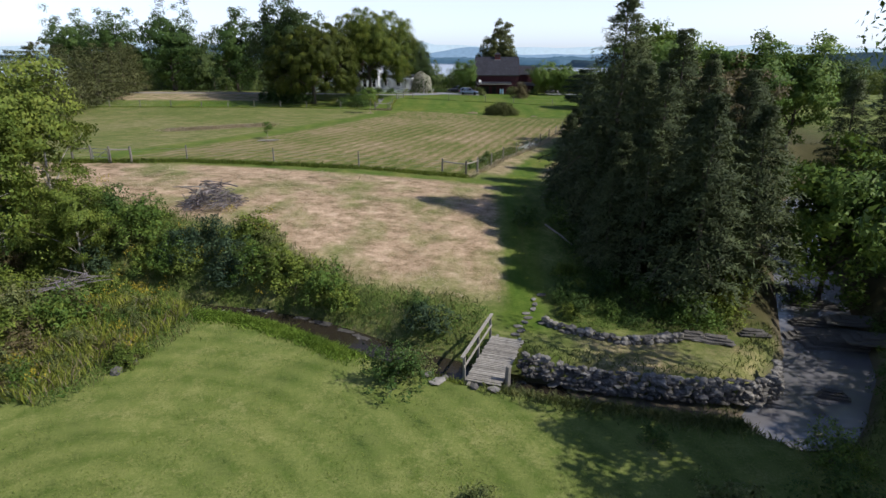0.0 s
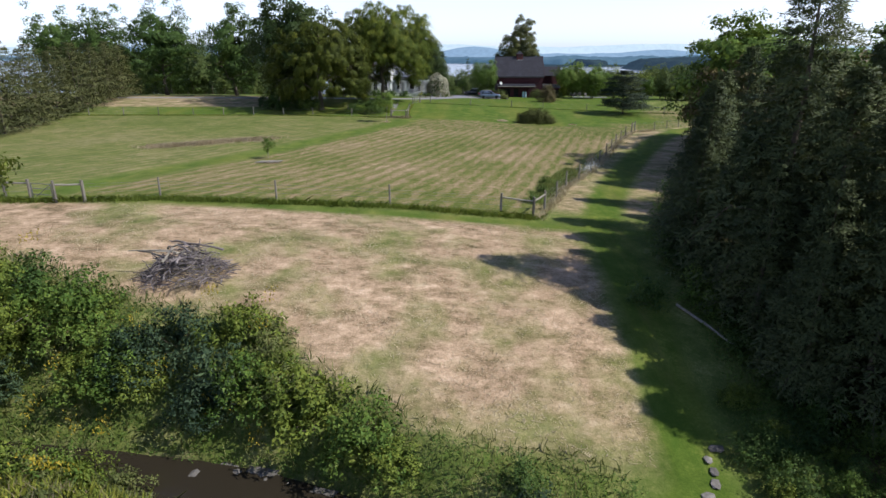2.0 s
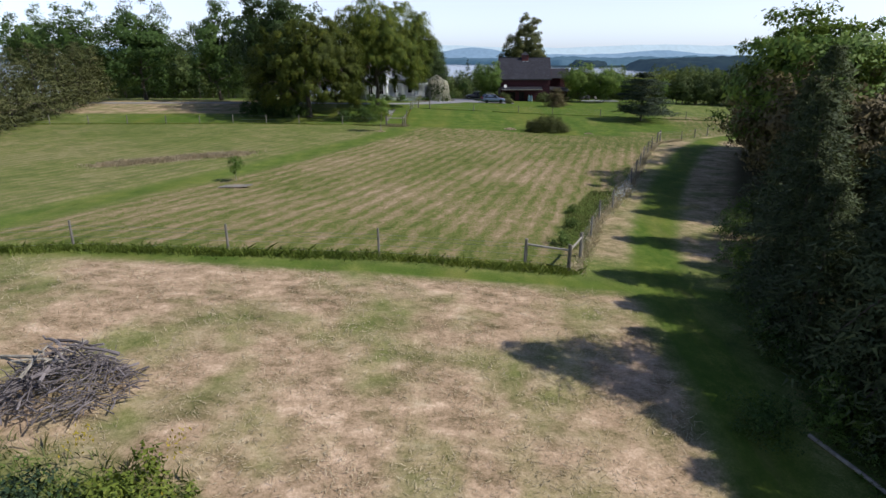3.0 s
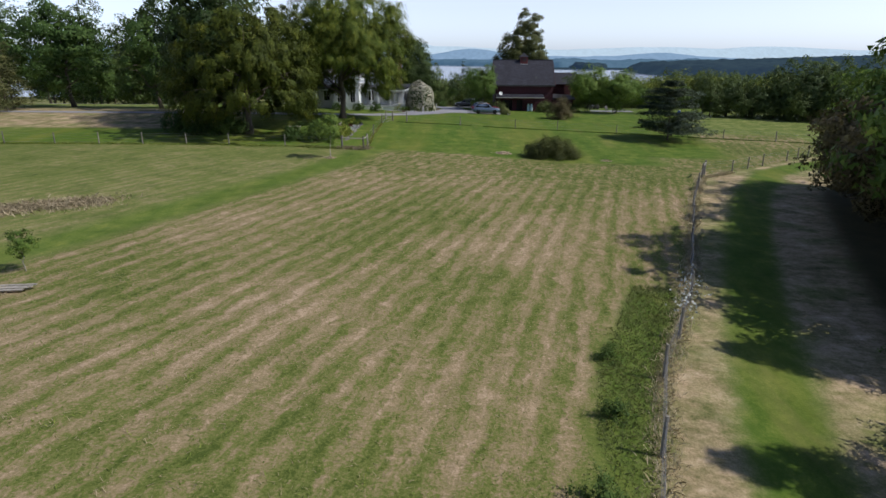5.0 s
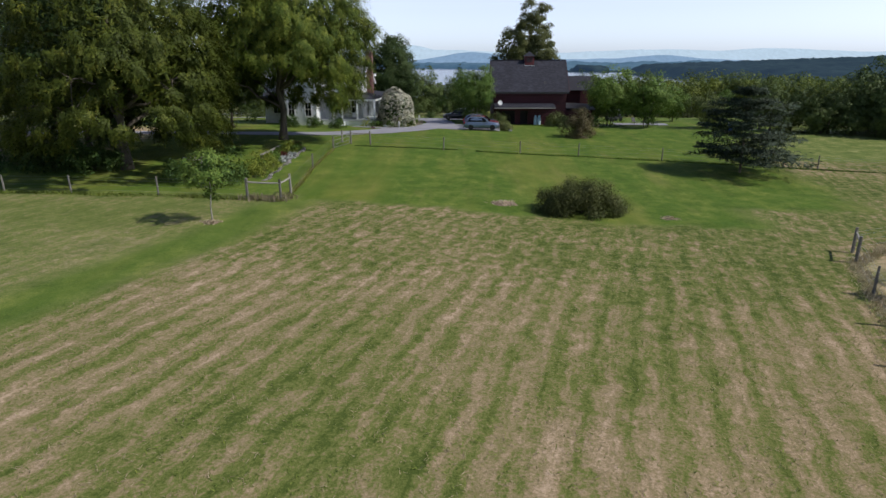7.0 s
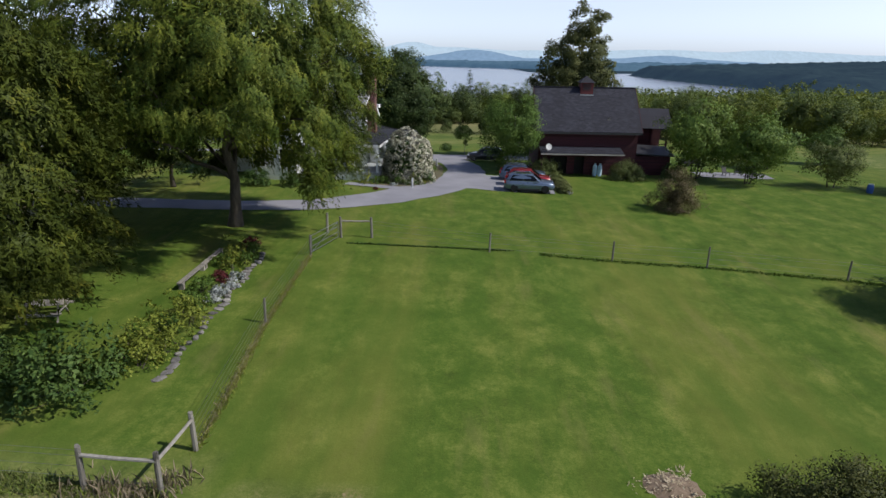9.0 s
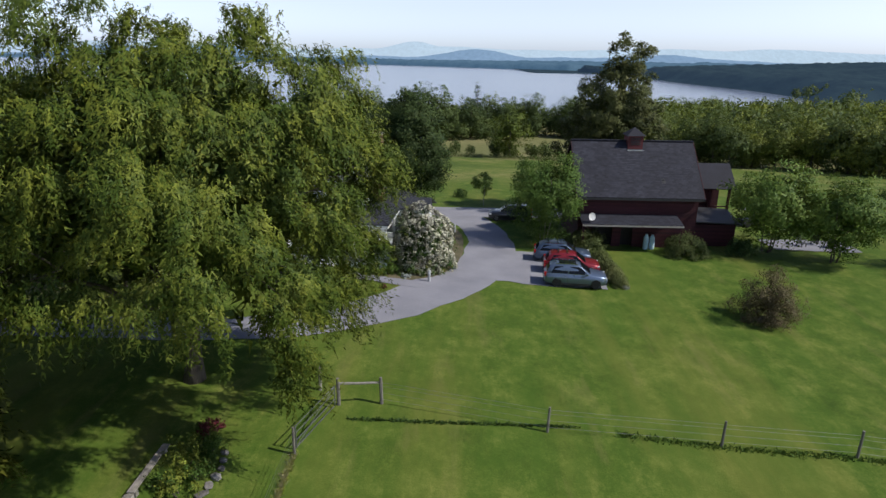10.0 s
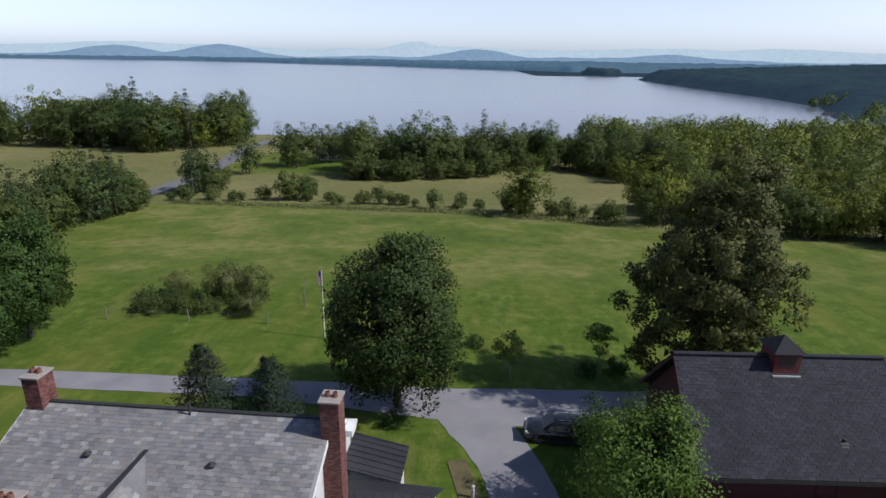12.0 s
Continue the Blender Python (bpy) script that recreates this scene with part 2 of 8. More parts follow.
def siding_mat():
    m, t, b = material("white_clapboard", 0.55)
    v = objpos(t)
    sep = t.nodes.new("ShaderNodeSeparateXYZ")
    t.links.new(v, sep.inputs[0])
    lap = mth(t, "FRACT", mth(t, "MULTIPLY", sep.outputs[2], 9.0))
    n = noise_at(t, objpos(t, (0.6, 0.6, 3)), 2.0, 5.0)
    col = ramp(t, n, [(0.25, (0.70, 0.72, 0.73)), (0.75, (0.82, 0.83, 0.83))])
    t.links.new(col, b.inputs["Base Color"])
    bump(t, b, lap, 0.6, 0.02)
    return m


def barn_mat():
    m, t, b = material("barn_red_boards", 0.8)
    v = objpos(t, (1, 1, 1))
    sep = t.nodes.new("ShaderNodeSeparateXYZ")
    t.links.new(v, sep.inputs[0])
    h = mth(t, "MULTIPLY", sep.outputs[2], 5.2)
    board = mth(t, "FLOOR", h)
    wn_ = t.nodes.new("ShaderNodeTexWhiteNoise")
    wn_.noise_dimensions = "1D"
    t.links.new(board, wn_.inputs["W"])
    n = noise_at(t, objpos(t, (0.5, 0.5, 4)), 2.0, 6.0, 0.65)
    f = mth(t, "ADD", mth(t, "MULTIPLY", n, 0.7), mth(t, "MULTIPLY", wn_.outputs[0], 0.3))
    t.links.new(ramp(t, f, [(0.25, (0.030, 0.006, 0.010)), (0.6, (0.062, 0.011, 0.016)), (0.9, (0.100, 0.022, 0.027))]), b.inputs["Base Color"])
    bump(t, b, mth(t, "FRACT", h), 0.5, 0.02)
    return m


M["clapboard"] = siding_mat()
M["barn_red"] = barn_mat()
M["barn_shingle"] = rough_mat("barn_shingle", [(0.2, (0.010, 0.010, 0.016)), (0.5, (0.020, 0.021, 0.033)), (0.85, (0.040, 0.042, 0.060))], 0.5, 0.85, (1, 1, 1), 10.0, 0.4, 0.01, 0.35)
M["slate"] = rough_mat("slate", [(0.15, (0.150, 0.150, 0.160)), (0.45, (0.220, 0.226, 0.245)), (0.62, (0.225, 0.212, 0.205)), (0.9, (0.370, 0.380, 0.405))], 0.35, 0.6, (1, 1, 1), 16.0, 0.3, 0.008, 0.6)
M["metal_roof"] = rough_mat("metal_roof", [(0.3, (0.032, 0.033, 0.040)), (0.7, (0.068, 0.070, 0.080))], 0.6, 0.5, (1, 1, 1), 12.0, 0.2, 0.005, metal=0.3)
M["brick"] = rough_mat("brick", [(0.2, (0.095, 0.036, 0.034)), (0.5, (0.160, 0.062, 0.056)), (0.85, (0.250, 0.125, 0.110))], 3.0, 0.9, (1, 1, 1), 8.0, 0.5, 0.01, 0.5)
M["mortar"] = plain("mortar", (0.34, 0.31, 0.29), 0.95)


def water_mat(name, col, rough, wave, scale, strength, ior=1.5):
    m, t, b = material(name, rough)
    b.inputs["Base Color"].default_value = (*col, 1)
    b.inputs["Specular IOR Level"].default_value = 0.5
    b.inputs["IOR"].default_value = ior
    n = noise_at(t, position(t, wave), scale, 4.0, 0.6)
    bump(t, b, n, strength, 0.05)
    return m


M["stream_water"] = water_mat("stream_water", (0.180, 0.176, 0.190), 0.16, (0.6, 2.5, 1), 1.1, 0.5, 2.5)
M["brook_water"] = water_mat("brook_water", (0.030, 0.025, 0.018), 0.06, (1, 1, 1), 2.2, 0.35, 1.4)
M["lake_water"] = water_mat("lake_water", (0.15, 0.18, 0.24), 0.18, (0.25, 1, 1), 0.25, 0.2)

# ---- terrain ----
PY = [-60, 10, 20, 26, 31, 34, 37, 42, 47, 52, 60, 70, 80, 93, 105, 117, 123, 132, 150, 165, 180, 190, 220, 283, 330, 368, 430, 470, 520, 5000]
PZ = [-1.2, -1.1, -1.1, -1.3, -1.5, -0.9, 0.1, 1.0, 1.5, 1.6, 1.5, 1.5, 1.55, 1.75, 1.9, 1.98, 2.25, 2.55, 2.7, 2.3, 1.5, 0.6, -2.0, -7.0, -9.0, -10.3, -13.0, -15.5, -19, -19]
SY = [-60, 15, 25, 40, 54, 70, 93, 110, 132, 150, 170, 200, 260, 5000]
SX = [0.0, -0.03, -0.06, -0.06, -0.08, -0.05, -0.035, -0.038, -0.05, -0.03, -0.01, 0.0, 0.0, 0.0]
BROOK = [(-60, 36), (-30, 34), (-20, 33.2), (-13, 32.4), (-9, 31.6), (-5.5, 30.2), (-2.5, 28.2), (0, 26.7), (3.2, 25.4), (6.3, 24.5), (8.4, 24.0), (10.6, 23.6), (12.8, 23.3), (15, 23.0), (16.6, 23.6)]
CREEK = [(15.4, 22.6), (17.2, 24.4), (20, 28), (22.5, 33.5), (25.5, 40), (29, 48), (36, 60), (48, 74)]


def polyline_distance(x, y, line):
    """Distance to a polyline, and how far along it (0 to 1) the nearest place is."""
    best, along = np.full(np.shape(x), 1e9), np.zeros(np.shape(x))
    for i, ((ax, ay), (bx, by)) in enumerate(zip(line, line[1:])):
        dx, dy = bx - ax, by - ay
        u = np.clip(((x - ax) * dx + (y - ay) * dy) / (dx * dx + dy * dy), 0, 1)
        d = np.hypot(x - ax - u * dx, y - ay - u * dy)
        near = d < best
        best, along = np.where(near, d, best), np.where(near, (i + u) / (len(line) - 1), along)
    return best, along


def ground_z(x, y):
    x, y = np.asarray(x, float), np.asarray(y, float)
    z, s = 0.0, 0.0
    for d, w in ((-6, 0.1), (-3, 0.2), (0, 0.4), (3, 0.2), (6, 0.1)):
        z = z + w * np.interp(y + d * 0.6, PY, PZ)
        s = s + w * np.interp(y + d, SY, SX)
    z = z + s * 18 * np.tanh(x / 18)
    d, u = polyline_distance(x, y, BROOK)
    north = np.where((x > 5) & (y > np.interp(x, [p[0] for p in BROOK], [p[1] for p in BROOK])), 4.0, 0.95)
    z = np.minimum(z, -2.75 + np.maximum(0, d - 1.0) * north)
    d, u = polyline_distance(x, y, CREEK)
    z = np.minimum(z, -3.3 + np.maximum(0, d - 1.5) * 0.9)
    return z


def gz(x, y):
    return float(ground_z(x, y))


def mesh_object(name, verts, faces, mat, parent=None, smooth=False):
    me = bpy.data.meshes.new(name)
    me.from_pydata([tuple(v) for v in verts], [], [tuple(f) for f in faces])
    me.materials.append(mat)
    if smooth:
        me.polygons.foreach_set("use_smooth", [True] * len(me.polygons))
    ob = new(name, me)
    ob.parent = parent
    return ob


def quads_object(name, verts, mat, parent=None, normals=None, per=4):
    """One mesh of n separate faces of `per` corners from an array (n * per, 3); normals: one soft normal a face."""
    me = bpy.data.meshes.new(name)
    n = len(verts)
    me.vertices.add(n)
    me.vertices.foreach_set("co", np.ascontiguousarray(verts, dtype=np.float32).ravel())
    me.loops.add(n)
    me.loops.foreach_set("vertex_index", np.arange(n, dtype=np.int32))
    me.polygons.add(n // per)
    me.polygons.foreach_set("loop_start", np.arange(0, n, per, dtype=np.int32))
    me.update(calc_edges=True)
    if normals is not None:
        soft = np.repeat(normals / np.maximum(np.linalg.norm(normals, axis=1, keepdims=True), 1e-6), per, 0)
        me.attributes.new("custom_normal", "FLOAT_VECTOR", "CORNER").data.foreach_set("vector", np.ascontiguousarray(soft, dtype=np.float32).ravel())
    me.materials.append(mat)
    ob = new(name, me)
    ob.parent = parent
    return ob


def graded(lo, hi, step, far_lo, far_hi, grow=1.16):
    mid = list(np.arange(lo, hi + step / 2, step))
    out, s, v = [], step, mid[-1]
    while v < far_hi:
        s *= grow
        v += s
        out.append(min(v, far_hi))
    pre, s, v = [], step, mid[0]
    while v > far_lo:
        s *= grow
        v -= s
        pre.append(max(v, far_lo))
    return np.array(pre[::-1] + mid + out)


def smooth01(a, lo, hi):
    t = np.clip((a - lo) / (hi - lo), 0, 1)
    return t * t * (3 - 2 * t)


PATH_LINE = [(5.2, 30), (5.8, 38), (6.4, 46), (7.0, 53), (9.2, 61), (11.1, 66), (14.3, 74), (18.3, 83), (23.7, 94), (29.6, 103), (36, 108), (46, 113)]
FENCE_EAST = [(2.9, 53.2), (4.2, 57), (6.6, 64.2), (9.2, 69.4), (10.9, 73.2), (13.9, 81), (17, 89), (19.9, 95.6), (22, 100.1), (26.2, 103.2), (31, 107), (35.1, 110), (39.8, 114.4), (46, 118)]


def zone_values(x, y):
    """Soft masks of the ground's covers: dry hay, mown rows, short lawn, woodland floor, stream bed."""
    pd, pu = polyline_distance(x, y, PATH_LINE)
    fd, fu = polyline_distance(x, y, FENCE_EAST)
    fx = np.interp(y, [p[1] for p in FENCE_EAST], [p[0] for p in FENCE_EAST])
    px = np.interp(y, [p[1] for p in PATH_LINE], [p[0] for p in PATH_LINE])
    low = np.interp(x, [-60, -24, -16, -10, -8.5, -3.5, 3.9, 5], [45, 42, 38.8, 38, 35.8, 32.8, 31.6, 31])
    high = 50.6 - 0.02 * x
    right = np.interp(y, [30, 34, 40, 46, 52], [4.2, 4.4, 4.6, 4.7, 4.9])
    tan = smooth01(y, low - 0.5, low + 0.8) * (1 - smooth01(y, high - 0.4, high + 0.5)) * (1 - smooth01(x, right - 0.7, right + 0.5))
    lane = smooth01(x, fx - 0.1, fx + 0.5) * smooth01(y, 54, 57) * (1 - smooth01(y, 112, 116)) * smooth01(pd, 1.1, 1.9) * (1 - smooth01(pd, 5, 8))
    tan = np.maximum(tan, lane * 0.7)
    edge = np.interp(x, [-10, -6, 0, 3, 6, 9, 12, 22], [109.8, 110.0, 109.3, 108.6, 107.9, 107.1, 106.6, 106.2]) + 0.25 * np.sin(x * 2.1) + 0.2 * np.sin(x * 0.9 + 1)
    pad = smooth01(y, edge - 0.4, edge + 0.4) * smooth01(x, -9.8, -9.2) * (1 - smooth01(x, 19, 23)) * (1 - smooth01(y, 196, 214))
    west = (1 - smooth01(x, -10.5, -9.8)) * smooth01(y, 109.6, 110.2)
    field = smooth01(y, 52.6, 53.6) * (1 - smooth01(y, 130, 131)) * (1 - smooth01(x - fx, -0.4, 0.2)) * (1 - np.clip(pad + west, 0, 1))
    rows = field
    mid = np.interp(y, [50, 66, 78, 88, 100, 105, 112], [-31, -26, -21, -17.2, -12.2, -10.9, -9.0])
    strip = np.exp(-((x - mid) / 1.9) ** 4) * field
    rows = rows * (1 - 0.95 * strip)
    lawn = np.maximum(pad, smooth01(y, 110, 112) * (1 - smooth01(y, 200, 215)) * smooth01(x, -60, -50) * (1 - smooth01(x - np.interp(y, [112, 122, 140, 150, 160], [31, 32, 33, 40, 52]), -2, 2)))
    lawn = np.maximum(lawn, (1 - smooth01(y, 26, 29)) * 0.22)
    lawn = np.maximum(lawn, 1 - smooth01(pd, 0.9, 1.7))
    lawn = np.maximum(lawn, smooth01(y, 50.2 - 0.02 * x, 50.9 - 0.02 * x) * (1 - smooth01(y, 51.8, 52.8)) * 0.8)
    lawn = np.maximum(lawn, strip * 0.8)
    uncut = smooth01(x - np.interp(y, [56, 65.3, 74.5], [2.4, 4.6, 8.7]), -0.3, 0.3) * (1 - smooth01(x - fx, -0.6, -0.2)) * smooth01(y, 57, 58) * (1 - smooth01(y, 72, 73))
    lawn, rows = np.maximum(lawn, uncut * 0.75), rows * (1 - uncut)
    tan, rows = tan * smooth01(x, -80, -62), rows * smooth01(x, -80, -62)
    pasture = smooth01(y, 121, 123) * (1 - smooth01(y, 146, 150)) * (1 - smooth01(x, -34, -30)) * smooth01(x, -110, -100)
    tan, lawn = np.maximum(tan, pasture * 0.75), lawn * (1 - pasture)
    rows = rows * (0.45 + 0.55 * smooth01(x - mid, -2.0, 0.0))
    wood = (1 - smooth01(x, 44, 70)) * smooth01(x, px + 4.6, px + 6.6) * smooth01(y, 27, 33) * (1 - smooth01(y, 95, 110))
    isle = smooth01(x, 6.5, 9) * (1 - smooth01(x, 16, 17.5)) * smooth01(y, 24.6, 25.4) * (1 - smooth01(y, 28.2, 29.2))
    tan = np.maximum(tan, isle * 0.5)
    lawn = lawn * (1 - isle)
    bd, _ = polyline_distance(x, y, BROOK)
    cd, _ = polyline_distance(x, y, CREEK)
    bed = np.maximum(1 - smooth01(bd, 0.6, 1.2), 1 - smooth01(cd, 1.8, 2.6))
    far = y - np.interp(x, [-71, -9, 31, 60], [266, 259, 245, 236])
    back = smooth01(y, 188, 200) * (1 - smooth01(far, -1, 1.5))
    mead = smooth01(far, -1, 2.5) * 0.8
    yard = smooth01(x, -84, -80) * (1 - smooth01(x, -40, -34)) * smooth01(y, 318, 322) * (1 - smooth01(y, 372, 384))
    lawn, mead = np.maximum(lawn, yard), mead * (1 - yard)
    return tan * (1 - bed), rows, lawn, wood, bed, back * 0.7, mead


gx = graded(-42, 46, 0.6, -4600, 4600)
gy = graded(8, 200, 0.6, -300, 900, 1.12)
GX, GY = np.meshgrid(gx, gy)
GZ = ground_z(GX, GY)
bumpy = np.array([noise.noise((float(a) * 0.35, float(b) * 0.35, 0.0)) for a, b in zip(GX.ravel(), GY.ravel())]).reshape(GX.shape)
GZ = GZ + bumpy * np.where(GY > 128, 0.012, 0.06)
nx, ny = len(gx), len(gy)
ii = np.arange(nx * ny).reshape(ny, nx)
quad = np.stack([ii[:-1, :-1], ii[:-1, 1:], ii[1:, 1:], ii[1:, :-1]], -1).reshape(-1, 4)
gme = bpy.data.meshes.new("ground")
gme.from_pydata(np.stack([GX, GY, GZ], -1).reshape(-1, 3).tolist(), [], quad.tolist())
gme.polygons.foreach_set("use_smooth", [True] * len(gme.polygons))
for key, val in zip(("tan", "rows", "lawn", "wood", "bed", "back", "mead"), zone_values(GX, GY)):
    at = gme.attributes.new(key, "FLOAT", "POINT")
    at.data.foreach_set("value", np.ascontiguousarray(val, dtype=np.float32).ravel())


def px_(t, p):
    sx = t.nodes.new("ShaderNodeSeparateXYZ")
    t.links.new(p, sx.inputs[0])
    return sx.outputs[0]


def ground_material():
    m, t, b = material("meadow_ground", 0.95)
    b.inputs["Specular IOR Level"].default_value = 0.1

    def attr(name):
        a = t.nodes.new("ShaderNodeAttribute")
        a.attribute_name = name
        return a.outputs["Fac"]

    p = position(t)
    n_big, n_mid, n_fine = noise_at(t, p, 0.10, 3.0), noise_at(t, p, 0.55, 4.0), noise_at(t, p, 3.0, 5.0, 0.7)
    n_blade = noise_at(t, p, 11.0, 4.0, 0.75)
    clover = noise_at(t, p, 1.7, 5.0, 0.75)
    grain = mth(t, "ADD", mth(t, "MULTIPLY", n_fine, 0.30), mth(t, "ADD", mth(t, "MULTIPLY", n_blade, 0.48), mth(t, "MULTIPLY", clover, 0.22)))
    v = mth(t, "ADD", mth(t, "MULTIPLY", n_mid, 0.4), mth(t, "MULTIPLY", grain, 0.6))
    meadow = ramp(t, v, [(0.38, (0.056, 0.088, 0.020)), (0.5, (0.150, 0.180, 0.050)), (0.62, (0.330, 0.310, 0.135))])
    meadow = mixc(t, ramp(t, clover, [(0.46, (0, 0, 0)), (0.60, (0.75,) * 3)]), meadow, (0.075, 0.120, 0.022))
    ring = nd(t, "ShaderNodeVectorMath")
    ring.operation = "DISTANCE"
    t.links.new(p, ring.inputs[0])
    ring.inputs[1].default_value = (-9.0, 13.0, -1.2)
    turns = mth(t, "SINE", mth(t, "MULTIPLY", mth(t, "ADD", ring.outputs["Value"], mth(t, "MULTIPLY", n_mid, 0.25)), 5.2))
    sy = t.nodes.new("ShaderNodeSeparateXYZ")
    t.links.new(p, sy.inputs[0])
    near = mth(t, "SUBTRACT", 1.0, mth(t, "MULTIPLY", mth(t, "SUBTRACT", sy.outputs[1], 26.0), 0.4, True), True)
    meadow = mixc(t, mth(t, "MULTIPLY", mth(t, "MULTIPLY", mth(t, "ADD", turns, 1.0), near), 0.17), meadow, (0.250, 0.275, 0.085))
    lawn = ramp(t, v, [(0.36, (0.040, 0.074, 0.011)), (0.5, (0.092, 0.140, 0.022)), (0.62, (0.195, 0.222, 0.050))])
    lawn = mixc(t, ramp(t, noise_at(t, position(t, (1.0, 0.5, 1)), 1.5, 5.0, 0.75), [(0.40, (0.55,) * 3), (0.54, (0, 0, 0))]), lawn, (0.050, 0.100, 0.013))
    sweep = noise_at(t, position(t, (1.0, 0.16, 1)), 0.16, 4.0, 0.6)
    lawn = mixc(t, ramp(t, sweep, [(0.47, (0, 0, 0)), (0.66, (0.65,) * 3)]), lawn, (0.160, 0.172, 0.036))
    drag = noise_at(t, position(t, (1.0, 0.2, 1)), 0.55, 5.0, 0.65)
    lawn = mixc(t, ramp(t, drag, [(0.36, (0.5,) * 3), (0.56, (0, 0, 0))]), lawn, (0.062, 0.120, 0.016))
    lawn = mixc(t, ramp(t, drag, [(0.56, (0, 0, 0)), (0.74, (0.45,) * 3)]), lawn, (0.200, 0.178, 0.066))
    # mown rows, bending gently with the east fence
    sx_ = t.nodes.new("ShaderNodeSeparateXYZ")
    t.links.new(p, sx_.inputs[0])
    fx_, fy_ = sx_.outputs[0], mth(t, "SUBTRACT", sx_.outputs[1], 60.0)
    turn = mth(t, "SUBTRACT", mth(t, "ADD", mth(t, "MULTIPLY", fy_, 0.0017), 0.27), mth(t, "MULTIPLY", fx_, 0.004))
    across = mth(t, "SUBTRACT", fx_, mth(t, "MULTIPLY", fy_, turn))
    wob = mth(t, "ADD", mth(t, "MULTIPLY", n_mid, 1.0), mth(t, "MULTIPLY", n_fine, 0.4))
    r = mth(t, "ADD", across, wob)
    swath = t.nodes.new("ShaderNodeCombineXYZ")
    t.links.new(r, swath.inputs[0])
    t.links.new(mth(t, "MULTIPLY", fy_, 0.16), swath.inputs[1])
    streak = noise_at(t, swath.outputs[0], 2.6, 5.0, 0.7)
    wave = mth(t, "ADD", mth(t, "MULTIPLY", mth(t, "SINE", mth(t, "MULTIPLY", r, 4.3)), 0.5), 0.5)
    wave = mth(t, "MULTIPLY", wave, mth(t, "MULTIPLY", noise_at(t, p, 0.9, 3.0), 2.0))
    wave = mth(t, "MULTIPLY", wave, mth(t, "SUBTRACT", 1.0, mth(t, "MULTIPLY", mth(t, "MULTIPLY", mth(t, "SUBTRACT", fy_, 32.0), 0.1, True), 0.45)))
    wave = mth(t, "ADD", mth(t, "MULTIPLY", wave, 0.078), mth(t, "ADD", mth(t, "ADD", mth(t, "MULTIPLY", streak, 0.42), mth(t, "MULTIPLY", n_fine, 0.22)), mth(t, "MULTIPLY", n_blade, 0.42)))
    wave = mth(t, "ADD", wave, mth(t, "MULTIPLY", mth(t, "SUBTRACT", n_big, 0.5), 0.32))
    wave = mth(t, "ADD", wave, mth(t, "MULTIPLY", mth(t, "SUBTRACT", clover, 0.55), mth(t, "ADD", mth(t, "MULTIPLY", mth(t, "MULTIPLY", mth(t, "SUBTRACT", fy_, 28.0), 0.1, True), 0.45), 0.20)))
    wave = mth(t, "SUBTRACT", wave, mth(t, "MULTIPLY", mth(t, "SUBTRACT", 1.0, mth(t, "MULTIPLY", fy_, 0.055, True)), 0.03))
    row_col = ramp(t, wave, [(0.41, (0.062, 0.088, 0.018)), (0.51, (0.132, 0.152, 0.040)), (0.565, (0.205, 0.174, 0.083)), (0.63, (0.285, 0.216, 0.130)), (0.74, (0.460, 0.345, 0.243))])
    # dry hay with swept streaks
    st = noise_at(t, position(t, (0.65, 1.15, 1)), 1.3, 6.0, 0.7)
    dryv = mth(t, "ADD", mth(t, "MULTIPLY", st, 0.42), mth(t, "ADD", mth(t, "MULTIPLY", n_mid, 0.14), mth(t, "MULTIPLY", grain, 0.44)))
    tan_col = ramp(t, dryv, [(0.38, (0.085, 0.072, 0.036)), (0.46, (0.275, 0.200, 0.126)), (0.54, (0.475, 0.345, 0.240)), (0.64, (0.740, 0.580, 0.445))])
    patchy = ramp(t, noise_at(t, p, 0.28, 4.0), [(0.46, (0, 0, 0)), (0.66, (0.8,) * 3)])
    tan_col = mixc(t, patchy, tan_col, meadow)
    duff = ramp(t, v, [(0.3, (0.035, 0.034, 0.016)), (0.6, (0.080, 0.072, 0.034)), (0.8, (0.075, 0.100, 0.026))])
    silt = ramp(t, v, [(0.3, (0.060, 0.048, 0.034)), (0.7, (0.170, 0.140, 0.105))])
    back = ramp(t, mth(t, "ADD", mth(t, "MULTIPLY", n_big, 0.6), mth(t, "MULTIPLY", v, 0.4)), [(0.38, (0.056, 0.098, 0.014)), (0.5, (0.104, 0.148, 0.025)), (0.60, (0.215, 0.206, 0.068))])
    mead = ramp(t, mth(t, "ADD", mth(t, "MULTIPLY", noise_at(t, p, 0.03, 3.0), 0.6), mth(t, "MULTIPLY", v, 0.4)), [(0.3, (0.105, 0.124, 0.042)), (0.55, (0.205, 0.192, 0.085)), (0.75, (0.300, 0.245, 0.135))])
    edge = mth(t, "MULTIPLY", mth(t, "SUBTRACT", mth(t, "ADD", mth(t, "MULTIPLY", n_fine, 0.5), mth(t, "MULTIPLY", n_mid, 0.5)), 0.5), 1.6)

    def masked(name, soft=1.0):
        a = attr(name)
        e = mth(t, "MULTIPLY", edge, mth(t, "MULTIPLY", mth(t, "MULTIPLY", a, mth(t, "SUBTRACT", 1.0, a)), 4.0))
        return mth(t, "ADD", a, e, True)

    col = mixc(t, masked("back"), meadow, back)
    col = mixc(t, masked("mead"), col, mead)
    col = mixc(t, masked("rows"), col, row_col)
    col = mixc(t, masked("lawn"), col, lawn)
    col = mixc(t, masked("tan"), col, tan_col)
    col = mixc(t, masked("wood"), col, duff)
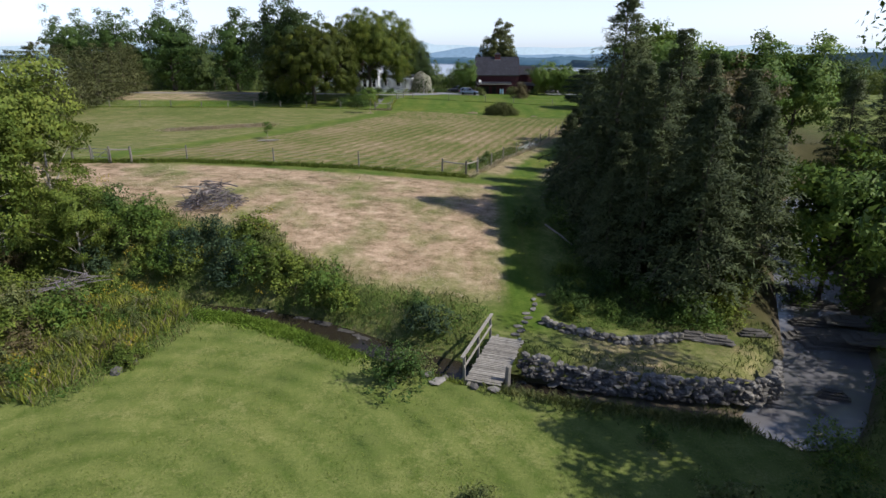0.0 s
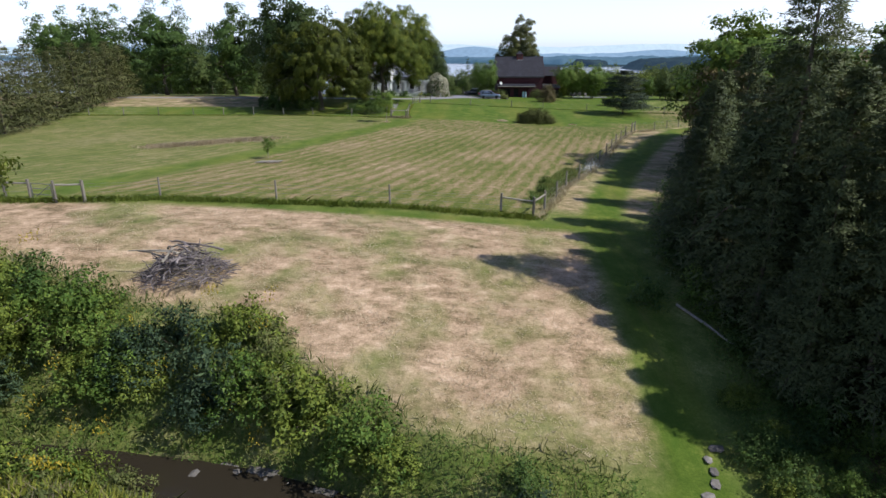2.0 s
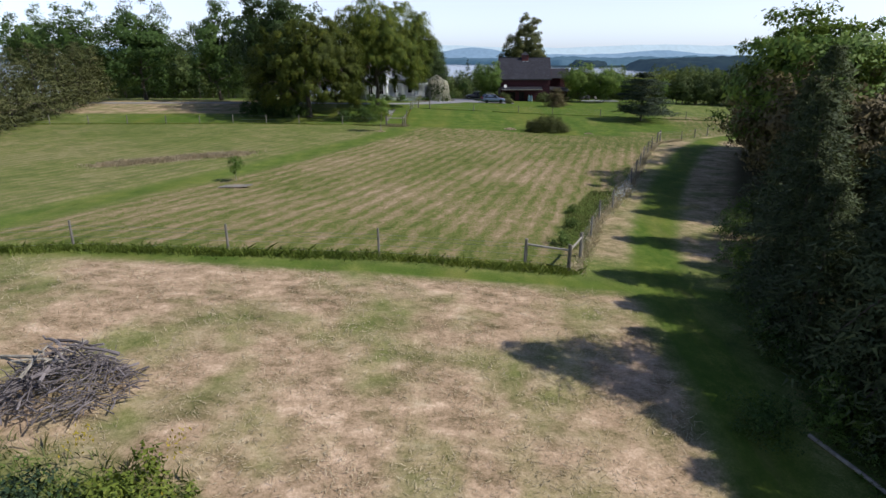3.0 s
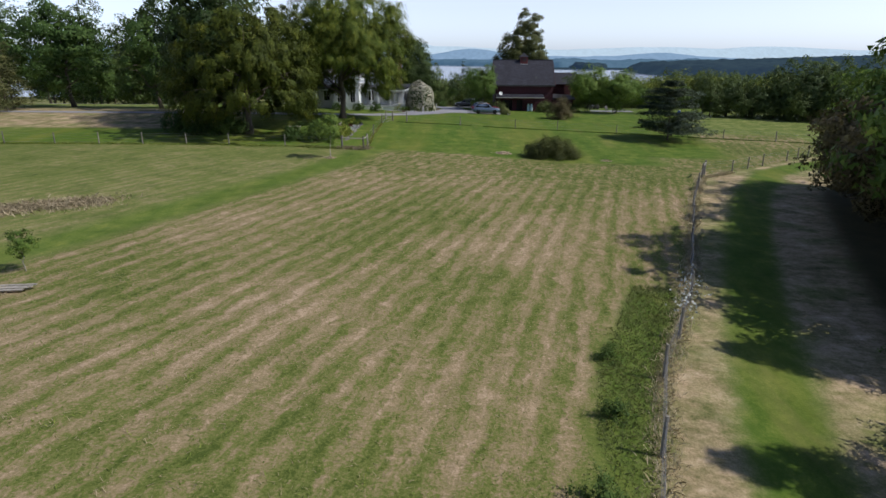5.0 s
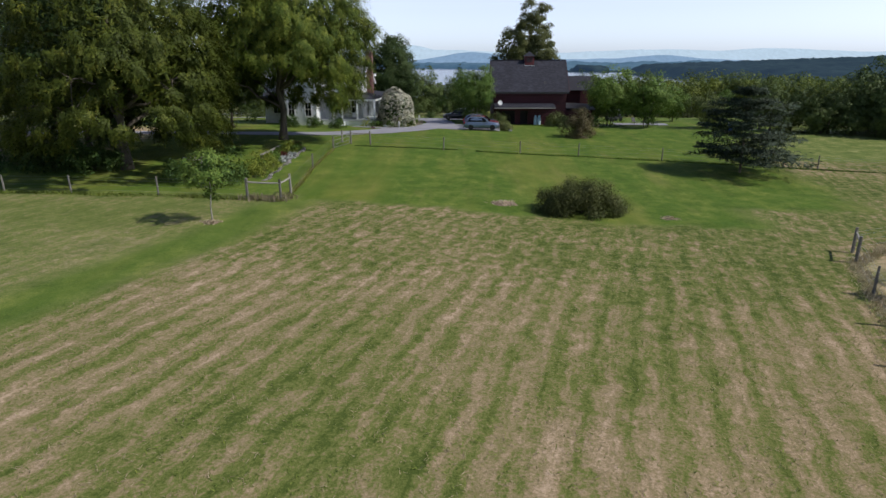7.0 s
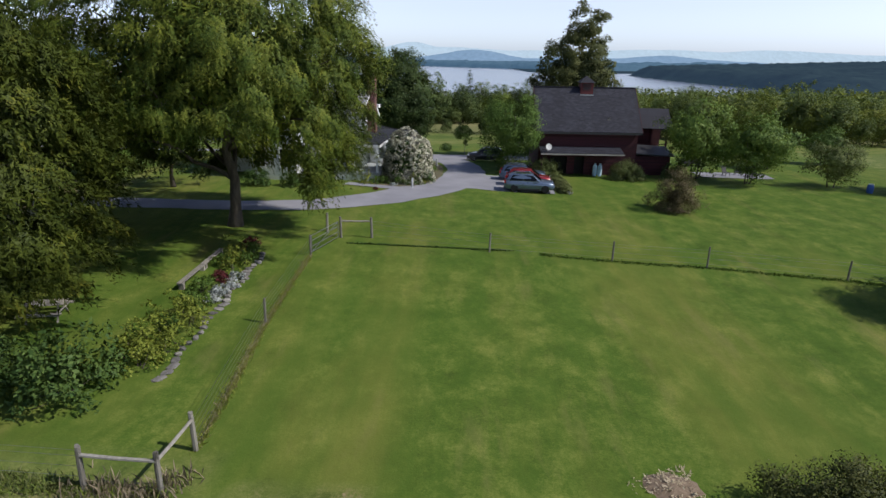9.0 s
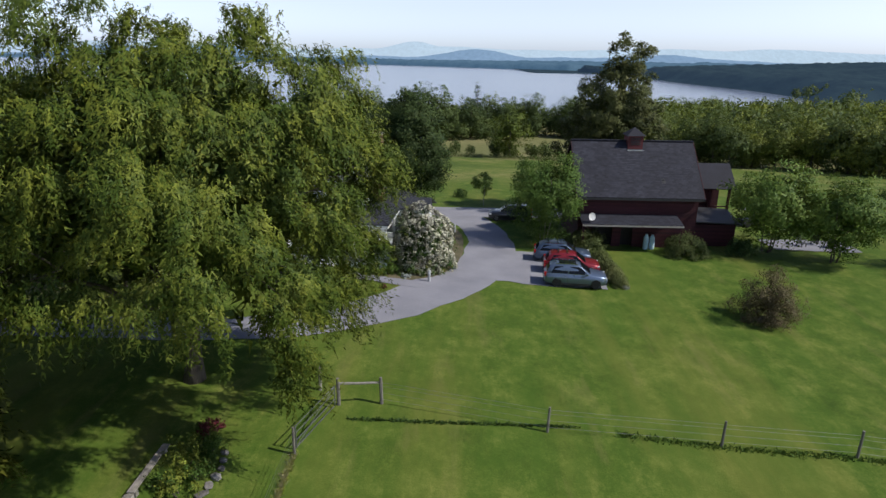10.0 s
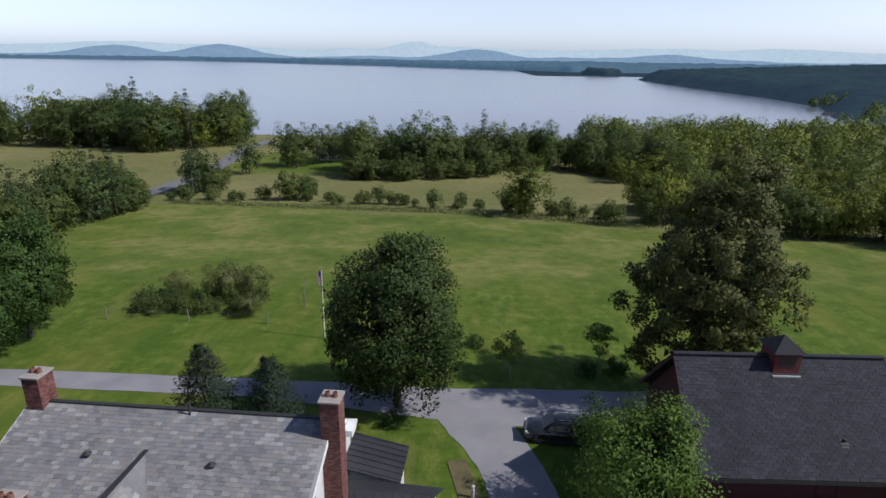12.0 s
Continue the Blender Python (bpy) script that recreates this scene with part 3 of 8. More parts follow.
    col = mixc(t, masked("bed"), col, silt)
    t.links.new(col, b.inputs["Base Color"])
    bump(t, b, mth(t, "ADD", mth(t, "ADD", grain, mth(t, "MULTIPLY", n_mid, 0.15)), mth(t, "MULTIPLY", mth(t, "MULTIPLY", clover, attr("rows")), 0.9)), 0.55, 0.08)
    return m


gme.materials.append(ground_material())
ground = tagged(new("ground", gme), "mown grass, dry hay and meadow ground falling to a lake", "ground", kind="structure")


def ribbon(name, line, mat, lift, cross=4, step=1.0, level=None):
    """A strip draped on the ground along (x, y, width) rows."""
    pts = np.array(line, float)
    seg = np.r_[0, np.cumsum(np.hypot(np.diff(pts[:, 0]), np.diff(pts[:, 1])))]
    s = np.linspace(0, seg[-1], max(2, int(seg[-1] / step)))
    c = np.stack([np.interp(s, seg, pts[:, k]) for k in range(3)], -1)
    for _ in range(3):
        c[1:-1] = (c[:-2] + 2 * c[1:-1] + c[2:]) / 4
    tang = np.gradient(c[:, :2], axis=0)
    tang /= np.linalg.norm(tang, axis=1)[:, None]
    nor = np.stack([-tang[:, 1], tang[:, 0]], -1)
    verts = []
    for i in range(len(s)):
        for k in range(cross + 1):
            o = (k / cross - 0.5) * c[i, 2]
            if k in (0, cross):
                o *= 1 + 0.10 * noise.noise((s[i] * 0.5, k * 3.0, 0.3)) + 0.05 * noise.noise((s[i] * 2.1, k * 3.0, 1.3))
            q = c[i, :2] + nor[i] * o
            z = gz(*q) + lift if level is None else level(q[0], q[1])
            verts.append((q[0], q[1], z))
    w = cross + 1
    faces = [(i * w + k, i * w + k + 1, (i + 1) * w + k + 1, (i + 1) * w + k) for i in range(len(s) - 1) for k in range(cross)]
    return mesh_object(name, verts, faces, mat, smooth=True)


drive_rows = [(-90, 139.5, 3.0), (-45, 139.7, 3.0), (-29, 140.2, 3.0), (-20, 140.2, 3.0), (-13.5, 141.4, 3.4), (-8.6, 144.6, 4.2), (-4.6, 149.6, 5.0), (-1.4, 155.5, 5.0), (-0.9, 162, 4.0), (-1.9, 168, 4.2), (-4.2, 173.5, 5.0), (-6, 176.5, 4.0)]
tagged(ribbon("driveway", drive_rows, M["gravel"], 0.032), "grey gravel driveway curving past the house", "driveway", kind="structure")
tagged(ribbon("parking", [(-2.5, 154.6, 7.4), (1.0, 154.6, 8.6), (4.5, 154.2, 8.6), (7.4, 154.0, 8.0)], M["gravel"], 0.037, cross=12), "grey gravel parking bay beside the driveway", "parking", kind="structure")
tagged(ribbon("back_drive", [(-140, 178.5, 2.8), (-44, 177.7, 2.8), (-20, 176.9, 3.0), (-9, 175.5, 4.4), (0, 175.2, 5.6), (8, 175.6, 4.8), (12, 176.2, 4.0)], M["gravel"], 0.042, cross=8), "grey gravel lane behind the white house", "lane", kind="structure")
tagged(ribbon("front_walk", [(-12.5, 150.6, 1.2), (-9, 149.6, 1.2), (-6.4, 149.0, 1.4)], M["gravel"], 0.05, step=0.5), "pale gravel path from the driveway to the porch", "path", kind="structure")
tagged(ribbon("flower_bed", [(-10.2, 150.4, 1.4), (-8.2, 150.6, 2.2), (-6.6, 152.2, 3.2), (-5.3, 155.6, 3.0), (-4.4, 159.6, 1.8), (-4.3, 163.6, 1.4), (-5.4, 168.2, 1.2)], M["mulch_bed"], 0.045, step=0.7), "brown mulched bed along the driveway edge", "flower bed", kind="structure")
tagged(ribbon("road", [(-160, 226, 6), (-110, 250, 6), (-84, 268, 6), (-83, 284, 6), (-84, 318, 6), (-89, 352, 6), (-94, 380, 6), (-96, 420, 6)], M["asphalt"], 0.25, step=4), "pale asphalt country road between trees", "road", kind="structure")
tagged(ribbon("brook", [(x, y, 2.1) for x, y in BROOK if x < 13], M["brook_water"], 0, level=lambda x, y: -2.45 - 0.45 * float(smooth01(np.array(x), 0, 12))), "shallow brown brook between grassy banks", "brook", kind="structure")
tagged(ribbon("creek", [(12.2, 23.2, 2.2), (14.0, 22.8, 3.0)] + [(x, y, 4.2) for x, y in CREEK], M["stream_water"], 0, cross=6, level=lambda x, y: -2.92), "dark creek water reflecting the sky", "creek", kind="structure")

# ---- the distance: lake, far shores, hills ----
LAKE_Z = -15.0
lake = mesh_object("lake", [(-4700, 380, LAKE_Z), (4700, 380, LAKE_Z), (4700, 4700, LAKE_Z), (-4700, 4700, LAKE_Z)], [(0, 1, 2, 3)], M["lake_water"])
tagged(lake, "wide pale grey lake with faint ripples", "lake", kind="structure")


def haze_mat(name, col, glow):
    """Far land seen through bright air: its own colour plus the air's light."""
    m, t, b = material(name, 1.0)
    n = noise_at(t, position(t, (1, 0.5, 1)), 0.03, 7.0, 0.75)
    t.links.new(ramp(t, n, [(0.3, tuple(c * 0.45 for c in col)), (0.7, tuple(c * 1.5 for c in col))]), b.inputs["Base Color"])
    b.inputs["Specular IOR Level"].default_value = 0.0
    # distance haze is put in as emission, on land that does not glow
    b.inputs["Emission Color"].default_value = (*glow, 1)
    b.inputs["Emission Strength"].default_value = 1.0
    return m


def hills(name, dist, base, peaks, mat, rough, seed, thick=250, x0=-4300, x1=4300, step=30):
    """A ridge across the view; peaks are rows of (x, width, height) over the base height."""
    xs = np.arange(x0, x1 + 1, step)
    top = np.full(xs.shape, float(base))
    for px_, w, h in peaks:
        top = np.maximum(top, base + h * np.exp(-((xs - px_) / w) ** 2))
    top = top + np.array([noise.fractal((float(x) * rough[0], seed, 0.0), 1.0, 2.0, 5) * rough[1] for x in xs])
    verts, faces, rows = [], [], 5
    for i, x in enumerate(xs):
        for k in range(rows):
            u = k / (rows - 1)
            wob = noise.noise((float(x) * 0.004, k * 1.7, seed)) * 60
            verts.append((x, dist + (u - 1) * thick + wob * (u < 1), LAKE_Z - 2 + (top[i] - LAKE_Z + 2) * u ** 0.8))
    for i in range(len(xs) - 1):
        for k in range(rows - 1):
            a = i * rows + k
            faces.append((a, a + rows, a + rows + 1, a + 1))
    ob = mesh_object(name, verts, faces, mat, smooth=True)
    return tagged(ob, "hazy blue hills beyond the lake", "hills", kind="structure")


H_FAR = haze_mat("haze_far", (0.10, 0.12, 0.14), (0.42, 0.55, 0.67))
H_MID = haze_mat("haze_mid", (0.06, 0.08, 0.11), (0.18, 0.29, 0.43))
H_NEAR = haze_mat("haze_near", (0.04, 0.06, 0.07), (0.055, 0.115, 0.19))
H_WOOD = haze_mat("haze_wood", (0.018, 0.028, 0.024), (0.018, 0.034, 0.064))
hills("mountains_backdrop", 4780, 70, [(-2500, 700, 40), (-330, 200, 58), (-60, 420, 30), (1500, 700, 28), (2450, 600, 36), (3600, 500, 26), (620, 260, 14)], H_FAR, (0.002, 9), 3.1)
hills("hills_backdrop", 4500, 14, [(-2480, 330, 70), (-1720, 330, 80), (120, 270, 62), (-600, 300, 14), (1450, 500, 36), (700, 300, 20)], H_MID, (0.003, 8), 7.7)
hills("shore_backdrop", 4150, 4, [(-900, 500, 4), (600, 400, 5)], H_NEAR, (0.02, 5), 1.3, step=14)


def shore_ridge(name, line, mat, rise, depth, seed, step=12.0, label="low wooded far shore of the lake"):
    pts = np.array(line, float)
    seg = np.r_[0, np.cumsum(np.hypot(np.diff(pts[:, 0]), np.diff(pts[:, 1])))]
    s = np.arange(0, seg[-1], step)
    c = np.stack([np.interp(s, seg, pts[:, k]) for k in range(3)], -1)
    verts, faces, prof = [], [], [(0, -0.1), (0.03, 0.55), (0.25, 0.85), (0.6, 1.0), (1.0, 0.6)]
    for i in range(len(s)):
        h = c[i, 2] * (1 + 0.22 * noise.fractal((s[i] * 0.012, seed, 0.0), 1.0, 2.0, 4))
        for u, w in prof:
            jig = noise.noise((s[i] * 0.02, u * 9, seed)) * 10
            verts.append((c[i, 0] * (1 + u * depth / 3000), c[i, 1] + u * depth + jig * (u > 0), LAKE_Z + h * w + (noise.noise((s[i] * 0.07, u * 5, seed)) * rise if u else 0)))
    r = len(prof)
    for i in range(len(s) - 1):
        for k in range(r - 1):
            a = i * r + k
            faces.append((a, a + r, a + r + 1, a + 1))
    return tagged(mesh_object(name, verts, faces, mat, smooth=True), label, "shore", kind="structure")


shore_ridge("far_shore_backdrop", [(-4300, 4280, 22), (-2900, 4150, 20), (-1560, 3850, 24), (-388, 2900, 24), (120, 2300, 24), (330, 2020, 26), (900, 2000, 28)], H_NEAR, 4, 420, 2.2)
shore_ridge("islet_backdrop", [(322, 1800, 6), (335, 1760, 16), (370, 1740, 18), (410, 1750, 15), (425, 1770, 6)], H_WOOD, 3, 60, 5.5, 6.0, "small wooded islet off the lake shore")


def headland():
    xs, ys = np.arange(180, 2100, 13.0), np.arange(560, 2300, 13.0)
    X, Y = np.meshgrid(xs, ys)
    shore_x = np.interp(Y, [560, 640, 720, 868, 1032, 1200, 1430, 1600, 2700], [250, 305, 347, 361, 356, 362, 378, 560, 1500])
    inland = X - shore_x
    h = 20 * smooth01(inland, -16, 22) + np.clip(inland, 0, 1500) * 0.034 * smooth01(Y, 700, 1100) + smooth01(Y, 900, 2000) * 4
    rnd = np.array([noise.noise((float(a) * 0.045, float(b) * 0.03, 2.0)) * 3 + noise.noise((float(a) * 0.11, float(b) * 0.11, 5.0)) * 5.0 for a, b in zip(X.ravel(), Y.ravel())]).reshape(X.shape)
    h = h * smooth01(Y, 560, 680)
    Z = LAKE_Z - 3 + h + rnd * smooth01(inland, 0, 20) * smooth01(Y, 600, 680)
    n_y, n_x = X.shape
    i2 = np.arange(n_x * n_y).reshape(n_y, n_x)
    q = np.stack([i2[:-1, :-1], i2[:-1, 1:], i2[1:, 1:], i2[1:, :-1]], -1).reshape(-1, 4)
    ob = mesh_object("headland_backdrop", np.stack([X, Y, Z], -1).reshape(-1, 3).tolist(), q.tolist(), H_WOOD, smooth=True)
    return tagged(ob, "dark wooded headland along the lake", "headland", kind="structure")


headland()

# ---- plants ----
rng = np.random.default_rng(7)


def unit(v):
    return v / np.maximum(np.linalg.norm(v, axis=-1, keepdims=True), 1e-9)


def leaves(pos, along, size, width, rng, tilt=0.6, tri=False, face=None, stray=0.7, hold=0.35):
    """Pointed leaf quads at pos (n, 3), growing towards along; size and width in metres."""
    n = len(pos)
    a = unit(along + rng.normal(0, tilt, (n, 3)))
    if face is not None:
        # blades lie on the clump like scales, facing outwards
        f = unit(face + rng.normal(0, stray, (n, 3)))
        a = unit(a * hold + np.cross(f, rng.normal(0, 1, (n, 3))))
        side = unit(np.cross(a, f))
    else:
        side = unit(np.cross(a, rng.normal(0, 1, (n, 3))))
    up = np.cross(a, side)
    s, w = (np.ones(n) * size)[:, None], (np.ones(n) * width)[:, None]
    if tri:
        return np.stack([pos - side * w * 0.5, pos + side * w * 0.5, pos + a * s], 1).reshape(-1, 3)
    q = np.empty((n, 4, 3))
    q[:, 0] = pos
    q[:, 1] = pos + a * s * 0.5 + side * w * 0.5 + up * s * 0.06
    q[:, 2] = pos + a * s
    q[:, 3] = pos + a * s * 0.5 - side * w * 0.5 + up * s * 0.06
    return q.reshape(-1, 3)


def tube(points, radii, sides=6):
    pts = [Vector(p) for p in points]
    verts, faces = [], []
    for i, p in enumerate(pts):
        d = (pts[min(i + 1, len(pts) - 1)] - pts[max(i - 1, 0)]).normalized()
        a = d.orthogonal().normalized()
        b = d.cross(a)
        for k in range(sides):
            an = 2 * math.pi * k / sides
            verts.append(p + (a * math.cos(an) + b * math.sin(an)) * radii[i])
    for i in range(len(pts) - 1):
        for k in range(sides):
            k2 = (k + 1) % sides
            faces.append((i * sides + k, i * sides + k2, (i + 1) * sides + k2, (i + 1) * sides + k))
    faces.append(tuple(range(sides))[::-1])
    faces.append(tuple((len(pts) - 1) * sides + k for k in range(sides)))
    return verts, faces


def join(parts):
    verts, faces = [], []
    for v, f in parts:
        o = len(verts)
        verts += list(v)
        faces += [tuple(i + o for i in g) for g in f]
    return verts, faces


def bent(a, b, rng, n=6, sag=0.0, wild=0.06):
    a, b = np.array(a, float), np.array(b, float)
    length = np.linalg.norm(b - a)
    out = []
    for i in range(n):
        u = i / (n - 1)
        p = a + (b - a) * u
        p[2] += math.sin(u * math.pi) * sag * length
        if 0 < i < n - 1:
            p += rng.normal(0, wild * length / 3, 3)
        out.append(tuple(p))
    return out


def thing(name, label, category, x, y, group="", z=None, rz=0.0):
    e = new(name)
    e.matrix_basis = pose(x, y, gz(x, y) if z is None else z, 0, 0, rz)
    return tagged(e, label, category, group)


def crown_clumps(rng, n, R, z0, z1, taper=0.0, shell=0.5, squash=1.0, lumpy=0.25):
    """Clump centres in an uneven ovoid between heights z0 and z1."""
    d = unit(rng.normal(0, 1, (n, 3)))
    r = shell + (1 - shell) * rng.random(n) ** 0.5
    lump = 1 + lumpy * np.array([noise.noise(Vector(v * 1.7)) * 2 for v in d])
    c = d * (r * lump)[:, None]
    zc, zh = (z0 + z1) / 2, (z1 - z0) / 2
    z = c[:, 2]
    rad = R * (1 - taper * np.clip(z, -1, 1))
    return np.stack([c[:, 0] * rad, c[:, 1] * rad * squash, zc + z * zh], -1), d


def fill_crown(rng, centres, mid, pos, ld, sz, face, n, size, reach=0.78):
    """Adds the wider inner leaf sprays that close a crown behind its outer leaves."""
    mid = np.array(mid)
    inner = mid + (centres[rng.integers(0, len(centres), n)] - mid) * rng.uniform(0.2, reach, (n, 1)) + rng.normal(0, size * 0.3, (n, 3))
    inner = inner[inner[:, 2] > size * 0.8]
    way = unit(rng.normal(0, 1, (len(inner), 3)))
    return np.concatenate([pos, inner]), np.concatenate([ld, way]), np.r_[sz, size * rng.uniform(0.7, 1.3, len(inner))], np.concatenate([face, unit(inner - mid)])


def broadleaf(name, mat, H, R, clear, n_clumps, per, leaf, label, category="tree", clump=0.2, taper=0.0, bark="bark", trunk_r=None, seed=0, shell=0.5, limbs=7, squash=1.0, lumpy=0.25, stems=1, aspect=0.55, tri=False, core=7):
    """A tree at the origin: tapered trunk, limbs and an uneven crown of leaf clumps."""
    rng = np.random.default_rng(seed + 11)
    e = tagged(new(name), label, category)
    tr = trunk_r or H * 0.018
    centres, d = crown_clumps(rng, n_clumps, R, clear, H, taper, shell, squash, lumpy)
    rc = R * clump * rng.uniform(0.7, 1.3, n_clumps)
    ld = unit(rng.normal(0, 1, (n_clumps, per, 3)) + d[:, None] * 0.5 + np.array([0, 0, 0.3]))
    pos = centres[:, None] + ld * (rc[:, None] * rng.uniform(0.35, 1.0, (n_clumps, per)))[..., None] * np.array([1, 1, 0.75])
    pos, ld = pos.reshape(-1, 3), ld.reshape(-1, 3)
    keep = pos[:, 2] > 0.05
    pos, ld = pos[keep], ld[keep]
    sz = leaf * rng.uniform(0.6, 1.35, len(pos))
    pos, ld, sz, face = fill_crown(rng, centres, (0, 0, (clear + H) / 2), pos, ld, sz, ld * 0.7 + np.repeat(d, per, 0)[keep] * 0.75 + np.array([0, 0, 0.16]), int(n_clumps * core), R * 0.13)
    quads_object("crown", leaves(pos, ld + np.array([0, 0, -0.15]), sz, sz * aspect, rng, tri=tri, face=face, stray=0.5), mat, e, unit(face) + rng.normal(0, 0.22, face.shape), 3 if tri else 4)
    for k in range(stems):
        ox, oy = (0, 0) if stems == 1 else (0.25 * math.cos(k * 2.4), 0.25 * math.sin(k * 2.4))
        lean = rng.normal(0, 0.03 * H, 2) if stems == 1 else np.array([ox, oy]) * H * 0.5
        top = (ox + lean[0], oy + lean[1], H * 0.78)
        pts = bent((ox, oy, -0.25), top, rng, 8, 0, 0.035)
        rad = [tr * (1.5 if i == 0 else 1.0) * (1 - 0.85 * i / 7) / math.sqrt(stems) for i in range(8)]
        v, f = tube(pts, rad, 8)
        mesh_object("trunk", v, f, M[bark], e, True)
        for j in range(limbs // stems):
            i0 = 2 + j % 4
            c = centres[rng.integers(n_clumps)]
            cand = centres[rng.integers(0, n_clumps, 6)]
            c = cand[np.argmin(np.abs(cand[:, 2] - pts[i0][2] - H * 0.15))]
            v, f = tube(bent(pts[i0], c, rng, 6, 0.06, 0.08), [rad[i0] * 0.55 * (1 - 0.8 * q / 5) for q in range(6)], 5)
            mesh_object("limb", v, f, M[bark], e, True)
    return e


def conifer(name, mat, H, R, label, levels=46, per=7, sprays=24, spray=0.42, bare=0.06, droop=0.25, power=0.85, seed=0, category="conifer tree", gaps=0.0, wide=0.5):
    """A needle tree at the origin: whorls of drooping boughs with flat sprays."""
    rng = np.random.default_rng(seed + 71)
    e = tagged(new(name), label, category)
    v, f = tube(bent((0, 0, -0.3), (rng.normal(0, 0.15), rng.normal(0, 0.15), H), rng, 9, 0, 0.008), [H * 0.016 * (1 - 0.93 * i / 8) for i in range(9)], 8)
    mesh_object("trunk", v, f, M["bark"], e, True)
    pos, along, sizes, boughs = [], [], [], []
    for i in range(levels):
        u = bare + (1 - bare) * (i + rng.random() * 0.8) / levels
        z = H * min(u, 0.995)
        lumps = 1 + 0.25 * noise.noise((u * 6, seed, 0.5))
        L0 = R * max(0.04, (1 - u)) ** power * lumps
        for k in range(per):
            if rng.random() < gaps:
                continue
            an = rng.random() * 2 * math.pi
            L = L0 * rng.uniform(0.65, 1.2) * (1 + 0.25 * noise.noise((math.cos(an) * 2, math.sin(an) * 2, u * 5 + seed)))
            s = np.sqrt(rng.random(sprays)) * L
            rise = 0.18 * L0
            dirv = np.array([math.cos(an), math.sin(an), 0])
            side = np.array([-math.sin(an), math.cos(an), 0])
            zz = z + rise * np.sin(s / L * 1.6) - droop * s ** 1.5 / math.sqrt(R)
            off = rng.normal(0, 0.16, sprays) * (0.3 + s * wide)
            pos.append(dirv * s[:, None] + side * off[:, None] + np.stack([np.zeros(sprays), np.zeros(sprays), zz + rng.normal(0, 0.07, sprays)], -1))
            al = dirv * 0.8 + side * np.sign(off)[:, None] * 0.5 + np.array([0, 0, -0.25])
            along.append(al)
            sizes.append(spray * rng.uniform(0.6, 1.3, sprays) * (0.6 + 0.4 * (1 - u)))
            if i % 6 == 0 and k % 2 == 0:
                boughs.append(tube([(0, 0, z), tuple(dirv * L * 0.5 + np.array([0, 0, z + rise * 0.7])), tuple(dirv * L * 0.9 + np.array([0, 0, z - droop * L]))], [H * 0.004, H * 0.003, 0.006], 4))
    pos, along, sizes = np.concatenate(pos), np.concatenate(along), np.concatenate(sizes)
    ok = pos[:, 2] > 0.02
    quads_object("crown", leaves(pos[ok], along[ok], sizes[ok], sizes[ok] * 0.26, rng, 0.35, True, along[ok] * 0.35 + np.array([0, 0, 0.8]), 0.45, 1.6), mat, e, unit(pos[ok] * np.array([1, 1, 0])) * 0.8 + np.array([0, 0, 0.55]) + rng.normal(0, 0.28, pos[ok].shape), 3)
    for v, f in boughs[:12]:
        mesh_object("bough", v, f, M["bark"], e)
    return e


